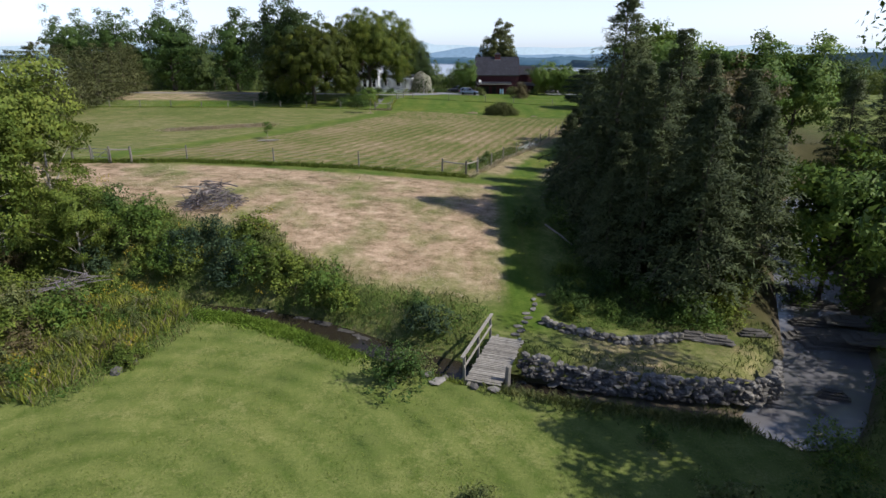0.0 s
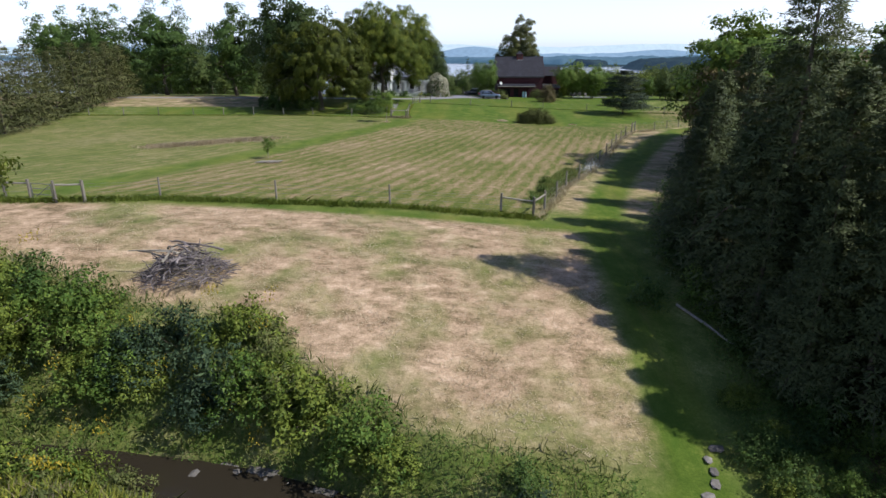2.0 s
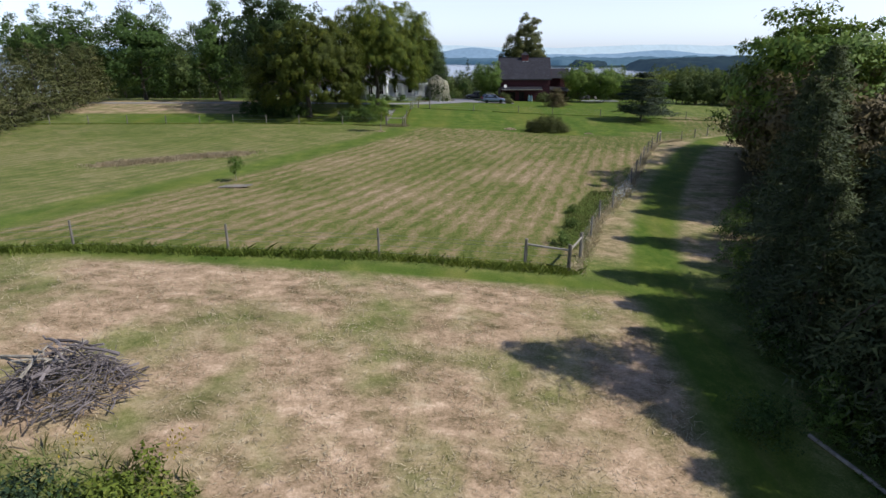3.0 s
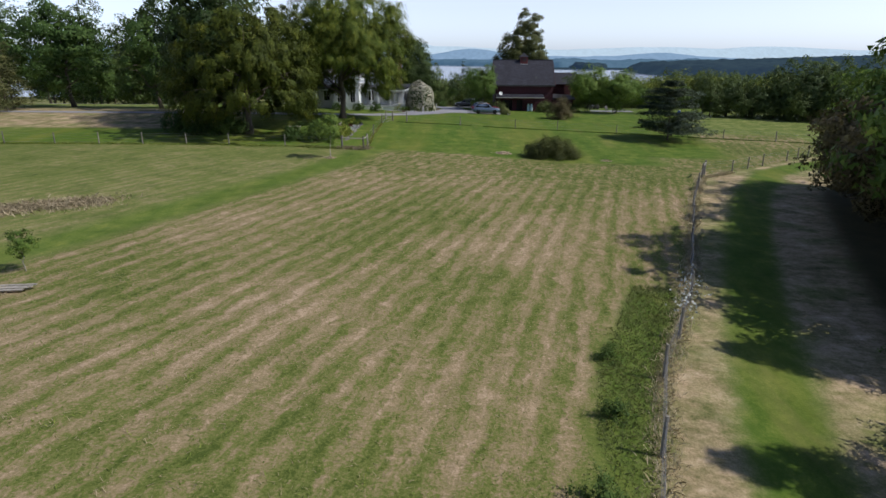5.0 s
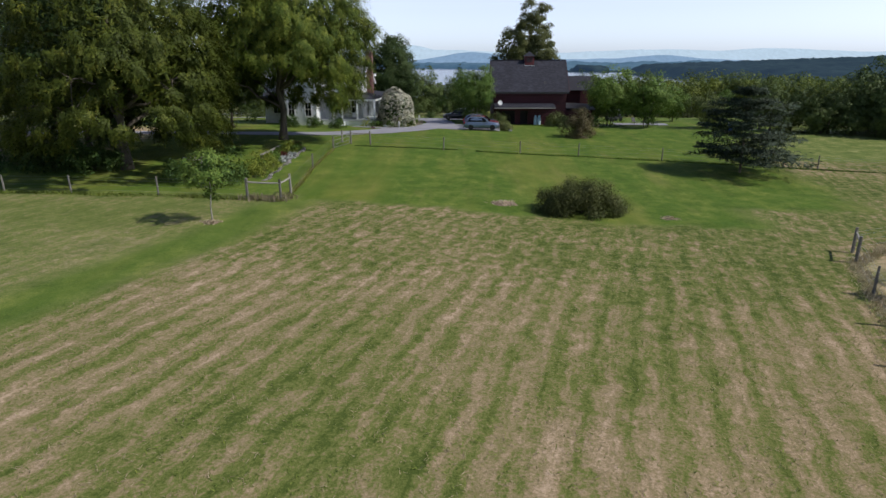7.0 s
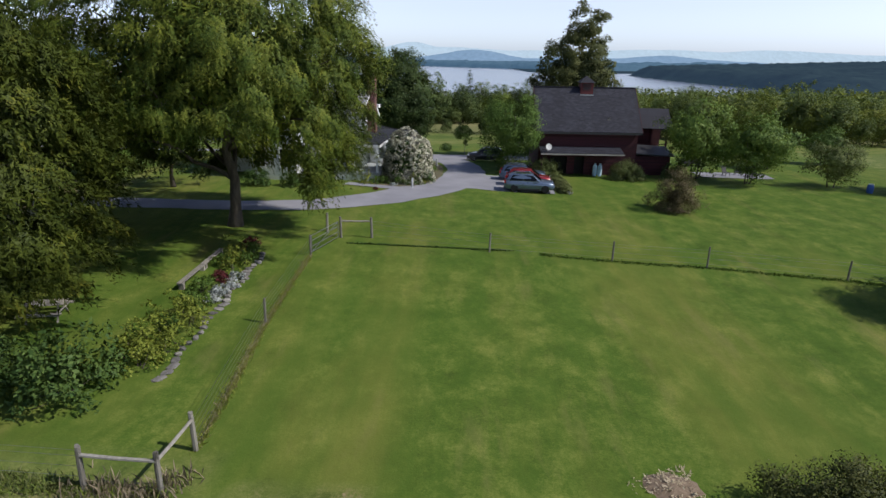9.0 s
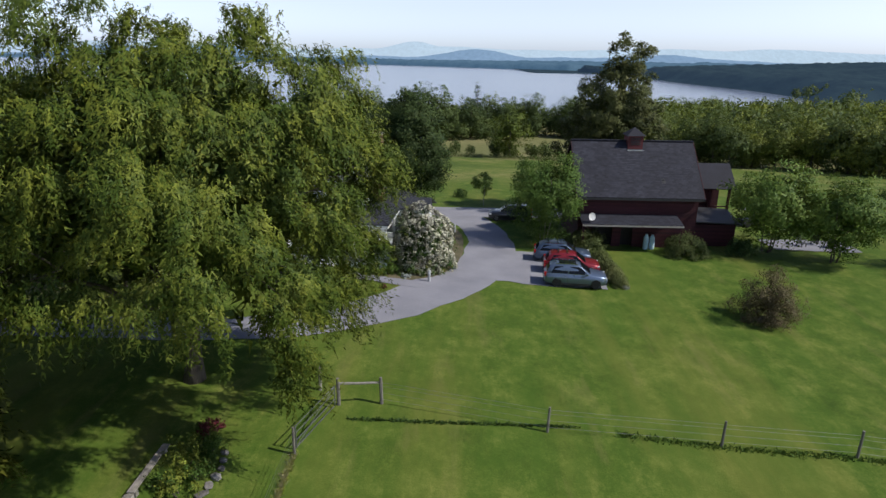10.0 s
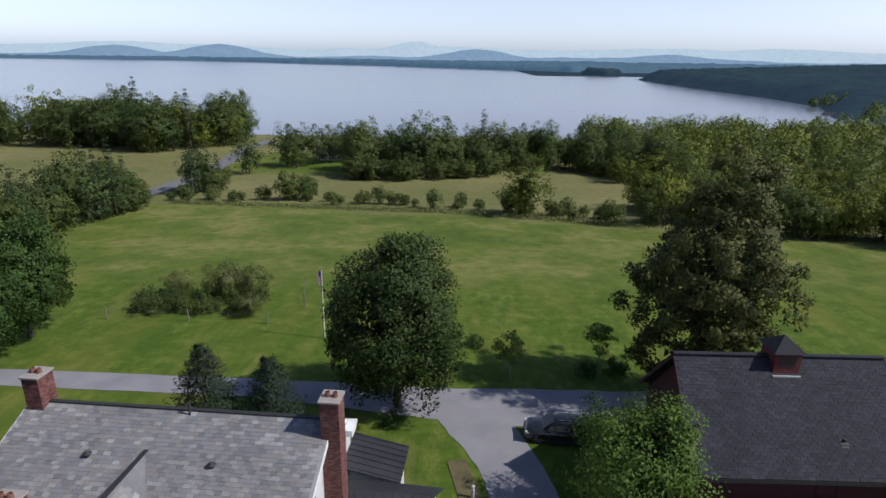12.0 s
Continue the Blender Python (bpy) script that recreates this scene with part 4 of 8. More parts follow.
def weeping(name, mat, H, R, label, n_clumps, strands, per, leaf, seed, clear=3.0, lean=(0, 0), trunk_r=0.42, limbs=12, skirt=0.0, arch=0.0, taper=0.0):
    """A locust-like tree: spreading limbs, feathery sprays that arch over and hang down."""
    rng = np.random.default_rng(seed)
    e = tagged(new(name), label, "tree")
    pts = bent((0, 0, -0.3), (lean[0] * 0.5, lean[1] * 0.5, H * 0.8), rng, 9, 0, 0.03)
    rad = [trunk_r * (1.45 if i == 0 else 1) * (1 - 0.88 * i / 8) for i in range(9)]
    v, f = tube(pts, rad, 10)
    mesh_object("trunk", v, f, M["bark"], e, True)
    centres, d = crown_clumps(rng, n_clumps * 2, R, clear + 1.2 - skirt, H - 0.6, taper, 0.6, 1.0, 0.1)
    under = np.where((centres[:, 1] < 0) & (centres[:, 0] < R * 0.6), arch * -centres[:, 1], 0)
    ok = centres[:, 2] > clear + 1.0 + under
    centres, d = centres[ok][:n_clumps], d[ok][:n_clumps]
    rho = np.hypot(d[:, 0], d[:, 1])
    square = 1 / (rho ** 2.45 + np.abs(d[:, 2]) ** 2.45) ** (1 / 2.45)
    zc = (clear + 1.2 - skirt + H - 0.6) / 2
    centres = (centres - np.array([0, 0, zc])) * square[:, None] + np.array([0, 0, zc])
    n_clumps = len(centres)
    centres[:, 0] += lean[0]
    centres[:, 1] += lean[1]
    # boughs arch outwards from each clump, and leafy strands hang from them
    n = n_clumps * strands
    bough = unit(d * np.array([1, 1, 0.0]) + rng.normal(0, 0.35, (n_clumps, 3)) * np.array([1, 1, 0.3]))
    reach = rng.uniform(0.5, 1.15, n_clumps)
    s = rng.random(n)
    bo, L = np.repeat(bough, strands, 0), np.repeat(reach, strands)
    spread = rng.normal(0, 0.27, (n, 3)) * np.array([1, 1, 0.6])
    start = np.repeat(centres, strands, 0) + bo * (L * s)[:, None] + np.array([0, 0, 1.0]) * (L * (0.30 * s - 0.75 * s ** 2))[:, None] + spread
    hang = rng.uniform(0.5, 1.35, n) * (0.5 + 0.6 * s)
    u = (np.arange(per) + 0.5) / per
    out = unit(bo + rng.normal(0, 0.5, (n, 3)) * np.array([1, 1, 0.2]))
    p = start[:, None] + out[:, None] * (hang[:, None] * 0.55 * np.sin(u * 1.5))[..., None]
    p = p + np.array([0, 0, -1.0]) * (hang[:, None] * (u ** 1.6))[..., None] + rng.normal(0, 0.05, (n, per, 3))
    along = np.repeat(unit(out * 0.7 + np.array([0, 0, -0.8]))[:, None], per, 1)
    p, along = p.reshape(-1, 3), along.reshape(-1, 3)
    ok = p[:, 2] > clear * 0.35
    p, along = p[ok], along[ok]
    sz = leaf * rng.uniform(0.6, 1.4, len(p))
    # each plume is shaded as one rounded, hanging body
    plume = centres + bough * (reach * 0.55)[:, None] + np.array([0, 0, -0.45])
    face = unit(p - np.repeat(plume, strands * per, 0)[ok]) * 0.62 + np.repeat(d, strands * per, 0)[ok] * 0.8 + np.array([0, 0, 0.06])
    p, along, sz, face = fill_crown(rng, centres, (lean[0], lean[1], H * 0.55), p, along, sz, face, n_clumps * 40, 0.55, 0.76)
    quads_object("crown", leaves(p, along, sz, sz * 0.32, rng, 0.3, True, face, 0.5, 1.6), mat, e, unit(face) + rng.normal(0, 0.2, face.shape), 3)
    for j in range(limbs):
        i0 = 2 + j % 4
        c = centres[rng.integers(0, n_clumps, 5)]
        c = c[np.argmin(np.abs(c[:, 2] - pts[i0][2] - 2.5))]
        lp = bent(pts[i0], c, rng, 7, 0.1, 0.08)
        v, f = tube(lp, [rad[i0] * 0.6 * (1 - 0.85 * q / 6) for q in range(7)], 6)
        limb = mesh_object("limb", v, f, M["bark"], e, True)
        twigs = []
        for _ in range(4):
            c2 = centres[np.argsort(np.linalg.norm(centres - np.array(c), axis=1))[rng.integers(1, 9)]]
            twigs.append(tube(bent(lp[3 + rng.integers(0, 3)], c2, rng, 4, 0.05), [0.05, 0.035, 0.02, 0.01], 4))
        v, f = join(twigs)
        tagged(mesh_object("twig_spray", v, f, M["bark"], limb), kind="stuff")
    return e


def shrub(name, mat, H, R, n_clumps, per, leaf, label, seed=0, category="shrub", clump=0.3, aspect=0.55, flowers=None, lumpy=0.3, squash=1.0, tri=False):
    rng = np.random.default_rng(seed + 301)
    e = tagged(new(name), label, category)
    d = unit(rng.normal(0, 1, (n_clumps, 3)))
    d[:, 2] = np.abs(d[:, 2])
    lump = 1 + lumpy * np.array([noise.noise(Vector(v * 2.1) + Vector((seed, 0, 0))) * 2 for v in d])
    r = (0.5 + 0.5 * rng.random(n_clumps) ** 0.4) * lump
    c = d * r[:, None] * np.array([R, R * squash, H * 0.86])
    rc = clump * min(R, H) * rng.uniform(0.7, 1.3, n_clumps)
    ld = unit(rng.normal(0, 1, (n_clumps, per, 3)) + d[:, None] * 0.7 + np.array([0, 0, 0.3]))
    pos = (c[:, None] + ld * (rc[:, None] * rng.uniform(0.3, 1, (n_clumps, per)))[..., None]).reshape(-1, 3)
    ld = ld.reshape(-1, 3)
    ok = pos[:, 2] > 0.0
    sz = leaf * rng.uniform(0.6, 1.35, ok.sum())
    lp, lw, sz, face = fill_crown(rng, c, (0, 0, H * 0.3), pos[ok], ld[ok], sz, ld[ok] * 0.8 + np.array([0, 0, 0.35]), n_clumps * 5, min(R, H) * 0.15)
    quads_object("foliage", leaves(lp, lw, sz, sz * aspect, rng, tri=tri, face=face, stray=0.5), mat, e, unit(face) + rng.normal(0, 0.25, face.shape), 3 if tri else 4)
    stems = [tube(bent((rng.normal(0, R * 0.08), rng.normal(0, R * 0.08), -0.1), tuple(c[rng.integers(n_clumps)] * 0.8), rng, 4), [0.03, 0.022, 0.015, 0.006], 4) for _ in range(7)]
    v, f = join(stems)
    tagged(mesh_object("woody_base", v, f, M["bark"], e), kind="stuff")
    if flowers:
        top = unit(rng.normal(0, 1, (flowers, 3)))
        top[:, 2] = np.abs(top[:, 2])
        lump2 = 1 + lumpy * np.array([noise.noise(Vector(v * 2.1) + Vector((seed, 0, 0))) * 2 for v in top])
        fc = top * lump2[:, None] * np.array([R, R * squash, H * 0.9]) * 1.08
        k = 22
        pd = unit(rng.normal(0, 1, (flowers, k, 3)) + top[:, None])
        fp = (fc[:, None] + pd * 0.19 * rng.uniform(0.3, 1, (flowers, k, 1))).reshape(-1, 3)
        quads_object("blossoms", leaves(fp, pd.reshape(-1, 3), 0.12, 0.11, rng), M["blossom"], e, np.repeat(top, k, 0) * 0.7 + pd.reshape(-1, 3) * 0.6)
    return e


def place(proto, x, y, rz=0.0, s=1.0, sz=None, group="", label=""):
    m = pose(x, y, gz(x, y), 0, 0, rz) @ Matrix.Diagonal((s, s, sz or s, 1))
    e = copy_thing(proto, m)
    e.scale = (s, s, sz or s)
    return tagged(e, label, group=group)


def drop(proto):
    for o in (*proto.children_recursive, proto):
        bpy.data.objects.remove(o)


def blades(rows, height, mat, name, label, lean=0.35, width=0.025, seed=5, category="grass"):
    """Tall grass as one object; rows of (x, y)."""
    rng = np.random.default_rng(seed)
    xy = np.array(rows)
    z = ground_z(xy[:, 0], xy[:, 1])
    n = len(xy)
    h = height * rng.uniform(0.45, 1.25, n)
    base = np.stack([xy[:, 0], xy[:, 1], z - 0.03], -1)
    bend = rng.normal(0, lean, (n, 2)) * h[:, None]
    tip = base + np.stack([bend[:, 0], bend[:, 1], h], -1)
    an = rng.random(n) * math.pi
    w = np.stack([np.cos(an), np.sin(an), np.zeros(n)], -1) * (width * (0.6 + rng.random(n)))[:, None]
    mid = base + (tip - base) * 0.55 + np.stack([-bend[:, 0] * 0.15, -bend[:, 1] * 0.15, h * 0.08], -1)
    q = np.stack([base - w, base + w, mid + w * 0.8, tip, mid - w * 0.8], 1).reshape(-1, 3)
    return tagged(quads_object(name, q, mat, per=5), label, category, kind="stuff")

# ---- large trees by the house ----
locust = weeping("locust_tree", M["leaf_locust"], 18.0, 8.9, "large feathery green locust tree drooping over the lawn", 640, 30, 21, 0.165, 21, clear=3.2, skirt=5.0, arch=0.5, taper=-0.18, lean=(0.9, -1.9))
locust.matrix_basis = pose(-17.3, 134.7, gz(-17.3, 134.7))
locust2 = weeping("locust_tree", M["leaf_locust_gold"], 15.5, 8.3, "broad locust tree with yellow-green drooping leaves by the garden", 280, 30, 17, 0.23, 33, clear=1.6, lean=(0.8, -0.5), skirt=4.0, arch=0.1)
locust2.matrix_basis = pose(-25.9, 118.9, gz(-25.9, 118.9))

maple = broadleaf("maple_tree", M["leaf_wood"], 13.2, 4.5, 1.4, 260, 170, 0.25, "dense dark green maple tree beside the driveway", taper=0.18, clump=0.26, trunk_r=0.26, seed=3, shell=0.55, lumpy=0.12)
maple.matrix_basis = pose(-9.7, 174.6, gz(-9.7, 174.6))
maple2 = broadleaf("maple_tree", M["leaf_dark"], 11.5, 4.2, 1.6, 170, 140, 0.27, "round dark green maple tree beside the lane", taper=0.1, clump=0.28, seed=4)
maple2.matrix_basis = pose(-46.2, 186.2, gz(-46.2, 186.2))
elm = broadleaf("elm_tree", M["leaf_elm"], 19.1, 5.4, 1.0, 290, 150, 0.29, "tall dark tree with thin rusty top behind the red barn", clump=0.17, taper=0.3, seed=9, shell=0.4, lumpy=0.22, limbs=16)
elm.matrix_basis = pose(13.7, 177.6, gz(13.7, 177.6))
birch = broadleaf("birch_tree", M["leaf_mid"], 8.3, 3.3, 1.0, 150, 130, 0.19, "light green birch with pale stems beside the parked cars", clump=0.3, bark="bark_pale", trunk_r=0.11, seed=12, stems=3, limbs=6)
birch.matrix_basis = pose(4.0, 162.2, gz(4.0, 162.2))

crab = broadleaf("crabapple_tree", M["leaf_mid"], 7.7, 3.8, 1.2, 120, 95, 0.25, "spreading green ornamental tree on the barn lawn", clump=0.28, trunk_r=0.13, seed=14, stems=3, limbs=6)
crab.matrix_basis = pose(24.3, 161.3, gz(24.3, 161.3))
for x, y, rz, s in ((28.8, 158.6, 70, 0.9), (36.6, 170, 140, 0.62), (47, 176, 30, 0.6)):
    place(crab, x, y, rz, s, group="lawn trees")
apple = broadleaf("apple_tree", M["weed"], 4.6, 2.8, 0.8, 70, 90, 0.19, "low grey-green apple tree on the lawn", clump=0.3, trunk_r=0.1, seed=15, stems=2, limbs=4)
apple.matrix_basis = pose(37.0, 157.5, gz(37.0, 157.5))

spruce = conifer("hemlock_tree", M["needle_dark"], 7.4, 5.6, "broad dark pine with open layered boughs on the lawn", levels=16, per=9, sprays=170, spray=0.42, bare=0.04, droop=0.07, power=0.44, seed=5, wide=0.75)
spruce.matrix_basis = pose(27.2, 124.8, gz(27.2, 124.8))

# ---- grove east of the lane ----
hem_a = conifer("hemlock_tree", M["needle"], 15.5, 4.6, "tall dark hemlock in the grove beside the lane", levels=60, per=9, sprays=44, spray=0.37, droop=0.3, seed=1, power=0.66, bare=0.1)
hem_b = conifer("hemlock_tree", M["needle"], 12.5, 4.0, "dark drooping hemlock in the grove beside the lane", levels=50, per=9, sprays=50, spray=0.37, droop=0.34, seed=2, power=0.6, bare=0.12)
cedar = conifer("cedar_tree", M["needle"], 11.0, 3.0, "dark cedar in the grove beside the lane", levels=48, per=9, sprays=40, spray=0.35, droop=0.16, seed=3, power=0.55, bare=0.08)
GROVE = [(0, 12.4, 42.0, 20, 0.98), (0, 16.4, 42.8, 200, 0.84), (0, 22.5, 58, 90, 0.7), (1, 14.7, 32.6, 120, 0.92), (1, 14.6, 47, 10, 0.92), (1, 19.8, 40, 250, 0.88), (1, 19, 53.5, 310, 0.85), (1, 28, 66, 80, 0.9), (2, 9.9, 45.5, 0, 0.62), (2, 12.6, 51.5, 100, 0.85), (2, 25, 49, 70, 0.95), (2, 15.8, 58, 60, 0.9), (2, 20.5, 64.5, 130, 1.05), (0, 39, 50, 40, 0.78), (1, 44.5, 44, 140, 0.9), (1, 13.2, 39.6, 300, 0.9), (1, 12.4, 34.6, 33, 0.72), (0, 13.7, 37.4, 160, 0.74), (0, 17.5, 40.5, 30, 0.74), (0, 50, 64, 10, 0.8), (2, 40, 33, 10, 0.95), (2, 11.4, 36.8, 40, 0.72), (1, 18.2, 34.2, 77, 0.85), (2, 16.6, 37.6, 210, 0.9), (1, 33.5, 41, 15, 0.95), (0, 37, 45, 205, 0.82), (1, 31.5, 35.5, 280, 0.85), (0, 34, 52, 100, 0.8), (1, 41, 56, 60, 0.95), (1, 10.6, 39.4, 20, 0.6), (1, 10.9, 43.2, 220, 0.62), (1, 10.6, 35.6, 140, 0.5), (1, 10.9, 48.8, 75, 0.55)]
for kind_, x, y, rz, s in GROVE:
    place((hem_a, hem_b, cedar)[kind_], x, y, rz, s, group="grove conifers")
for p_ in (hem_a, hem_b, cedar):
    drop(p_)
ash = broadleaf("ash_tree", M["leaf_mid"], 12.0, 4.2, 2.2, 150, 84, 0.31, "green broadleaf tree at the edge of the grove", clump=0.24, seed=22, lumpy=0.35, limbs=9, tri=True, aspect=0.7)
oak = broadleaf("oak_tree", M["leaf_autumn"], 9.5, 4.4, 0.8, 150, 84, 0.31, "dull green oak with browning leaves at the lane", clump=0.25, seed=23, lumpy=0.3, limbs=8, tri=True, aspect=0.7)
for p_, rows in ((ash, ((33.2, 92.9, 0, 0.95), (29, 78.4, 0, 0.95), (24.4, 73.2, 80, 1.18), (26.4, 76.6, 150, 1.18), (31.3, 84, 190, 1.1), (34.1, 72.7, 30, 1.1), (24, 36, 60, 0.85), (43, 38, 10, 1.05), (42.5, 76.5, 10, 1.1), (30, 27, 10, 0.9))), (oak, ((30.8, 90.6, 0, 0.92), (27.2, 82.6, 100, 0.85), (22.3, 67.6, 200, 1.04), (34.1, 93.4, 60, 0.9), (31.8, 86.4, 140, 1.1), (28, 65.2, 250, 1.0), (30.4, 69.9, 100, 1.1)))):
    for x, y, rz, s in rows:
        place(p_, x, y, rz, s, group="grove broadleaf trees")
    drop(p_)

# ---- west bank and hedges ----
bank_tree = broadleaf("locust_tree", M["leaf_light"], 10.5, 3.2, 2.6, 90, 120, 0.19, "slender tree with yellow-green leaves on the brook bank", clump=0.27, bark="bark_pale", trunk_r=0.12, seed=44, lumpy=0.45, limbs=9, tri=True, aspect=0.7, core=5)
for x, y, rz, s in ((-24.6, 38.6, 0, 0.95), (-25.5, 33.2, 90, 1.05), (-27, 37, 200, 1.2), (-22.9, 28.6, 30, 0.85), (-31, 32, 250, 1.25), (-21.2, 35.6, 140, 0.62)):
    place(bank_tree, x, y, rz, s, group="bank trees")
drop(bank_tree)
hedge_tree = conifer("arborvitae_tree", M["cedar_brown"], 10.5, 3.6, "rusty brown-green arborvitae in the hedge row", levels=34, per=8, sprays=18, spray=0.55, bare=0.0, droop=0.05, power=0.45, seed=8)
for i in range(15):
    u = i / 14
    place(hedge_tree, -58 - 16 * u + (0.5 if i % 2 else -0.5), 84 + 62 * u, i * 47, 0.92 + 0.14 * ((i * 7) % 5) / 5, group="hedge row")
drop(hedge_tree)
shade = broadleaf("shade_tree", M["leaf_dark"], 18, 6.8, 2.5, 160, 90, 0.38, "tall green shade tree behind the west lawn", clump=0.22, seed=31, lumpy=0.35, limbs=10, tri=True, aspect=0.7)
shade2 = broadleaf("shade_tree", M["leaf_dark"], 17, 6.2, 2.0, 160, 90, 0.38, "tall dark green shade tree behind the west lawn", clump=0.22, seed=32, lumpy=0.4, limbs=10, tri=True, aspect=0.7)
# same tree with darker leaves: the shade it stands in is put into the colour
shade3 = broadleaf("shade_tree", M["leaf_wood"], 17, 6.0, 2.5, 150, 90, 0.36, "tall dark shade tree behind the garden", clump=0.23, seed=33, lumpy=0.35, limbs=10, tri=True, aspect=0.7)
for k, x, y, rz, s in ((1, -86, 160, 0, 1.05), (0, -68, 152, 60, 1.06), (1, -51, 149, 100, 1.0), (0, -104, 172, 200, 1.1), (1, -83, 186, 20, 0.75), (0, -62, 182, 130, 0.7), (1, -46, 180, 75, 0.6), (0, -99, 192, 310, 0.8), (2, -32.5, 129, 300, 1.12), (2, -31, 122.5, 170, 0.92), (2, -38, 139, 60, 1.0), (2, -27, 146.5, 100, 0.6), (2, -37, 152, 40, 0.6)):
    place((shade, shade2, shade3)[k], x, y, rz, s, group="west shade trees")
drop(shade)
drop(shade2)
drop(shade3)
sapl = broadleaf("sapling", M["leaf_mid"], 4.5, 1.25, 1.2, 40, 60, 0.17, "young tree with pale trunk in the mown field", category="sapling", clump=0.35, bark="bark_pale", trunk_r=0.05, seed=41, limbs=4)
sapl.matrix_basis = pose(-12.95, 103.8, gz(-12.95, 103.8))
for x, y, s in ((-20.4, 71.2, 0.46), (-1.0, 180, 0.95), (7.0, 182.8, 0.95)):
    place(sapl, x, y, x * 30, s, group="saplings")
ever = conifer("spruce_tree", M["needle_dark"], 7.0, 2.8, "small dark evergreen behind the white house", levels=46, per=12, sprays=26, spray=0.30, bare=0.0, droop=0.1, power=0.55, seed=51)
ever.matrix_basis = pose(-21.9, 169.6, gz(-21.9, 169.6))
place(ever, -17.6, 169.6, 60, 0.9)

# ---- shrubs ----
hyd = shrub("hydrangea", M["leaf_dark"], 4.7, 2.35, 110, 60, 0.2, "large hydrangea bush covered in creamy white blooms", seed=2, flowers=760, lumpy=0.12)
hyd.matrix_basis = pose(-6.9, 153.6, gz(-6.9, 153.6))
lilac = shrub("lilac_bush", M["leaf_elm"], 2.15, 2.75, 230, 150, 0.09, "wide dark brownish-green bush alone on the lawn", seed=3, lumpy=0.18, squash=0.7)
lilac.matrix_basis = pose(9.4, 109.2, gz(9.4, 109.2))
smoke = shrub("smoke_bush", M["leaf_autumn"], 3.5, 2.0, 130, 120, 0.10, "greyish purple smoke bush on the lawn", seed=4, lumpy=0.35)
smoke.matrix_basis = pose(16.8, 145.8, gz(16.8, 145.8))
yew = shrub("yew_bush", M["weed"], 2.0, 1.8, 90, 70, 0.13, "rounded clipped bush against the red barn", seed=5, lumpy=0.12)
yew.matrix_basis = pose(16.3, 159.3, gz(16.3, 159.3))
place(yew, 7.7, 160.4, 50, 0.95, 1.0)
for i in range(9):
    place(yew, 8.2 + 0.12 * math.sin(i * 2), 150.6 + i * 0.85, i * 60, 0.34 + 0.06 * (i % 3), group="hedge by the cars", label="low dark green hedge plant beside the parked cars")
dark_shrub = shrub("garden_bush", M["leaf_dark"], 2.6, 1.8, 60, 50, 0.19, "dense dark green bush in the garden bed", seed=6, lumpy=0.25)
dark_shrub.matrix_basis = pose(-16.2, 114.4, gz(-16.2, 114.4))
for x, y, s in ((-28, 118, 1.2), (-31.5, 118.6, 1.2), (-34.5, 119, 1.15), (-19.2, 114.6, 0.8), (-14, 148.2, 0.6), (-17, 148.4, 0.6), (-20.2, 148.3, 0.65), (-3.7, 186.7, 0.5), (5.6, 181, 0.5), (8.4, 181.5, 0.6), (-9.8, 172.2, 0.45), (21.5, 160.2, 0.7)):
    place(dark_shrub, x, y, x * 40, s, group="dark garden bushes")

# trees standing just south of the creek, whose limbs reach over it
creek_tree = broadleaf("maple_tree", M["leaf_dark"], 17.5, 5.6, 5.0, 110, 70, 0.42, "tall green maple on the creek's south bank", clump=0.24, seed=71, limbs=9, tri=True, aspect=0.7)
for x, y, rz, s in ((18.8, 18.0, 40, 0.74), (17.8, 12.6, 200, 0.7), (23.6, 14.6, 0, 0.8), (27.8, 10.6, 0, 0.85), (31.5, 19.8, 80, 0.85), (37.5, 27.5, 150, 0.9), (34, 8, 210, 0.9)):
    place(creek_tree, x, y, rz, s, group="creek trees")
drop(creek_tree)
reach = broadleaf("cherry_tree", M["leaf_dark"], 15.6, 4.6, 11.4, 46, 60, 0.3, "thin tree with a high leafy limb over the creek", clump=0.3, seed=72, limbs=6, trunk_r=0.16)
reach.matrix_basis = pose(21.4, 23.0, gz(21.4, 23.0))

BANK = [shrub("bank_shrub", M[m_], h_, r_, 56, 36, 0.125, l_, seed=60 + i, lumpy=0.35, tri=True, aspect=0.7) for i, (m_, h_, r_, l_) in enumerate((("leaf_mid", 2.1, 1.5, "green wild shrub on the brook bank"), ("leaf_dark", 2.4, 1.6, "dark grey-green willow shrub on the brook bank"), ("weed", 1.5, 1.3, "tall yellow-green weeds on the brook bank"), ("leaf_light", 1.9, 1.3, "light green wild shrub on the brook bank"), ("leaf_autumn", 1.2, 1.1, "browning weed clump on the brook bank"), ("needle_blue", 1.7, 1.3, "blue-green willow shrub on the brook bank")))]
brng = random.Random(4)
count = 0
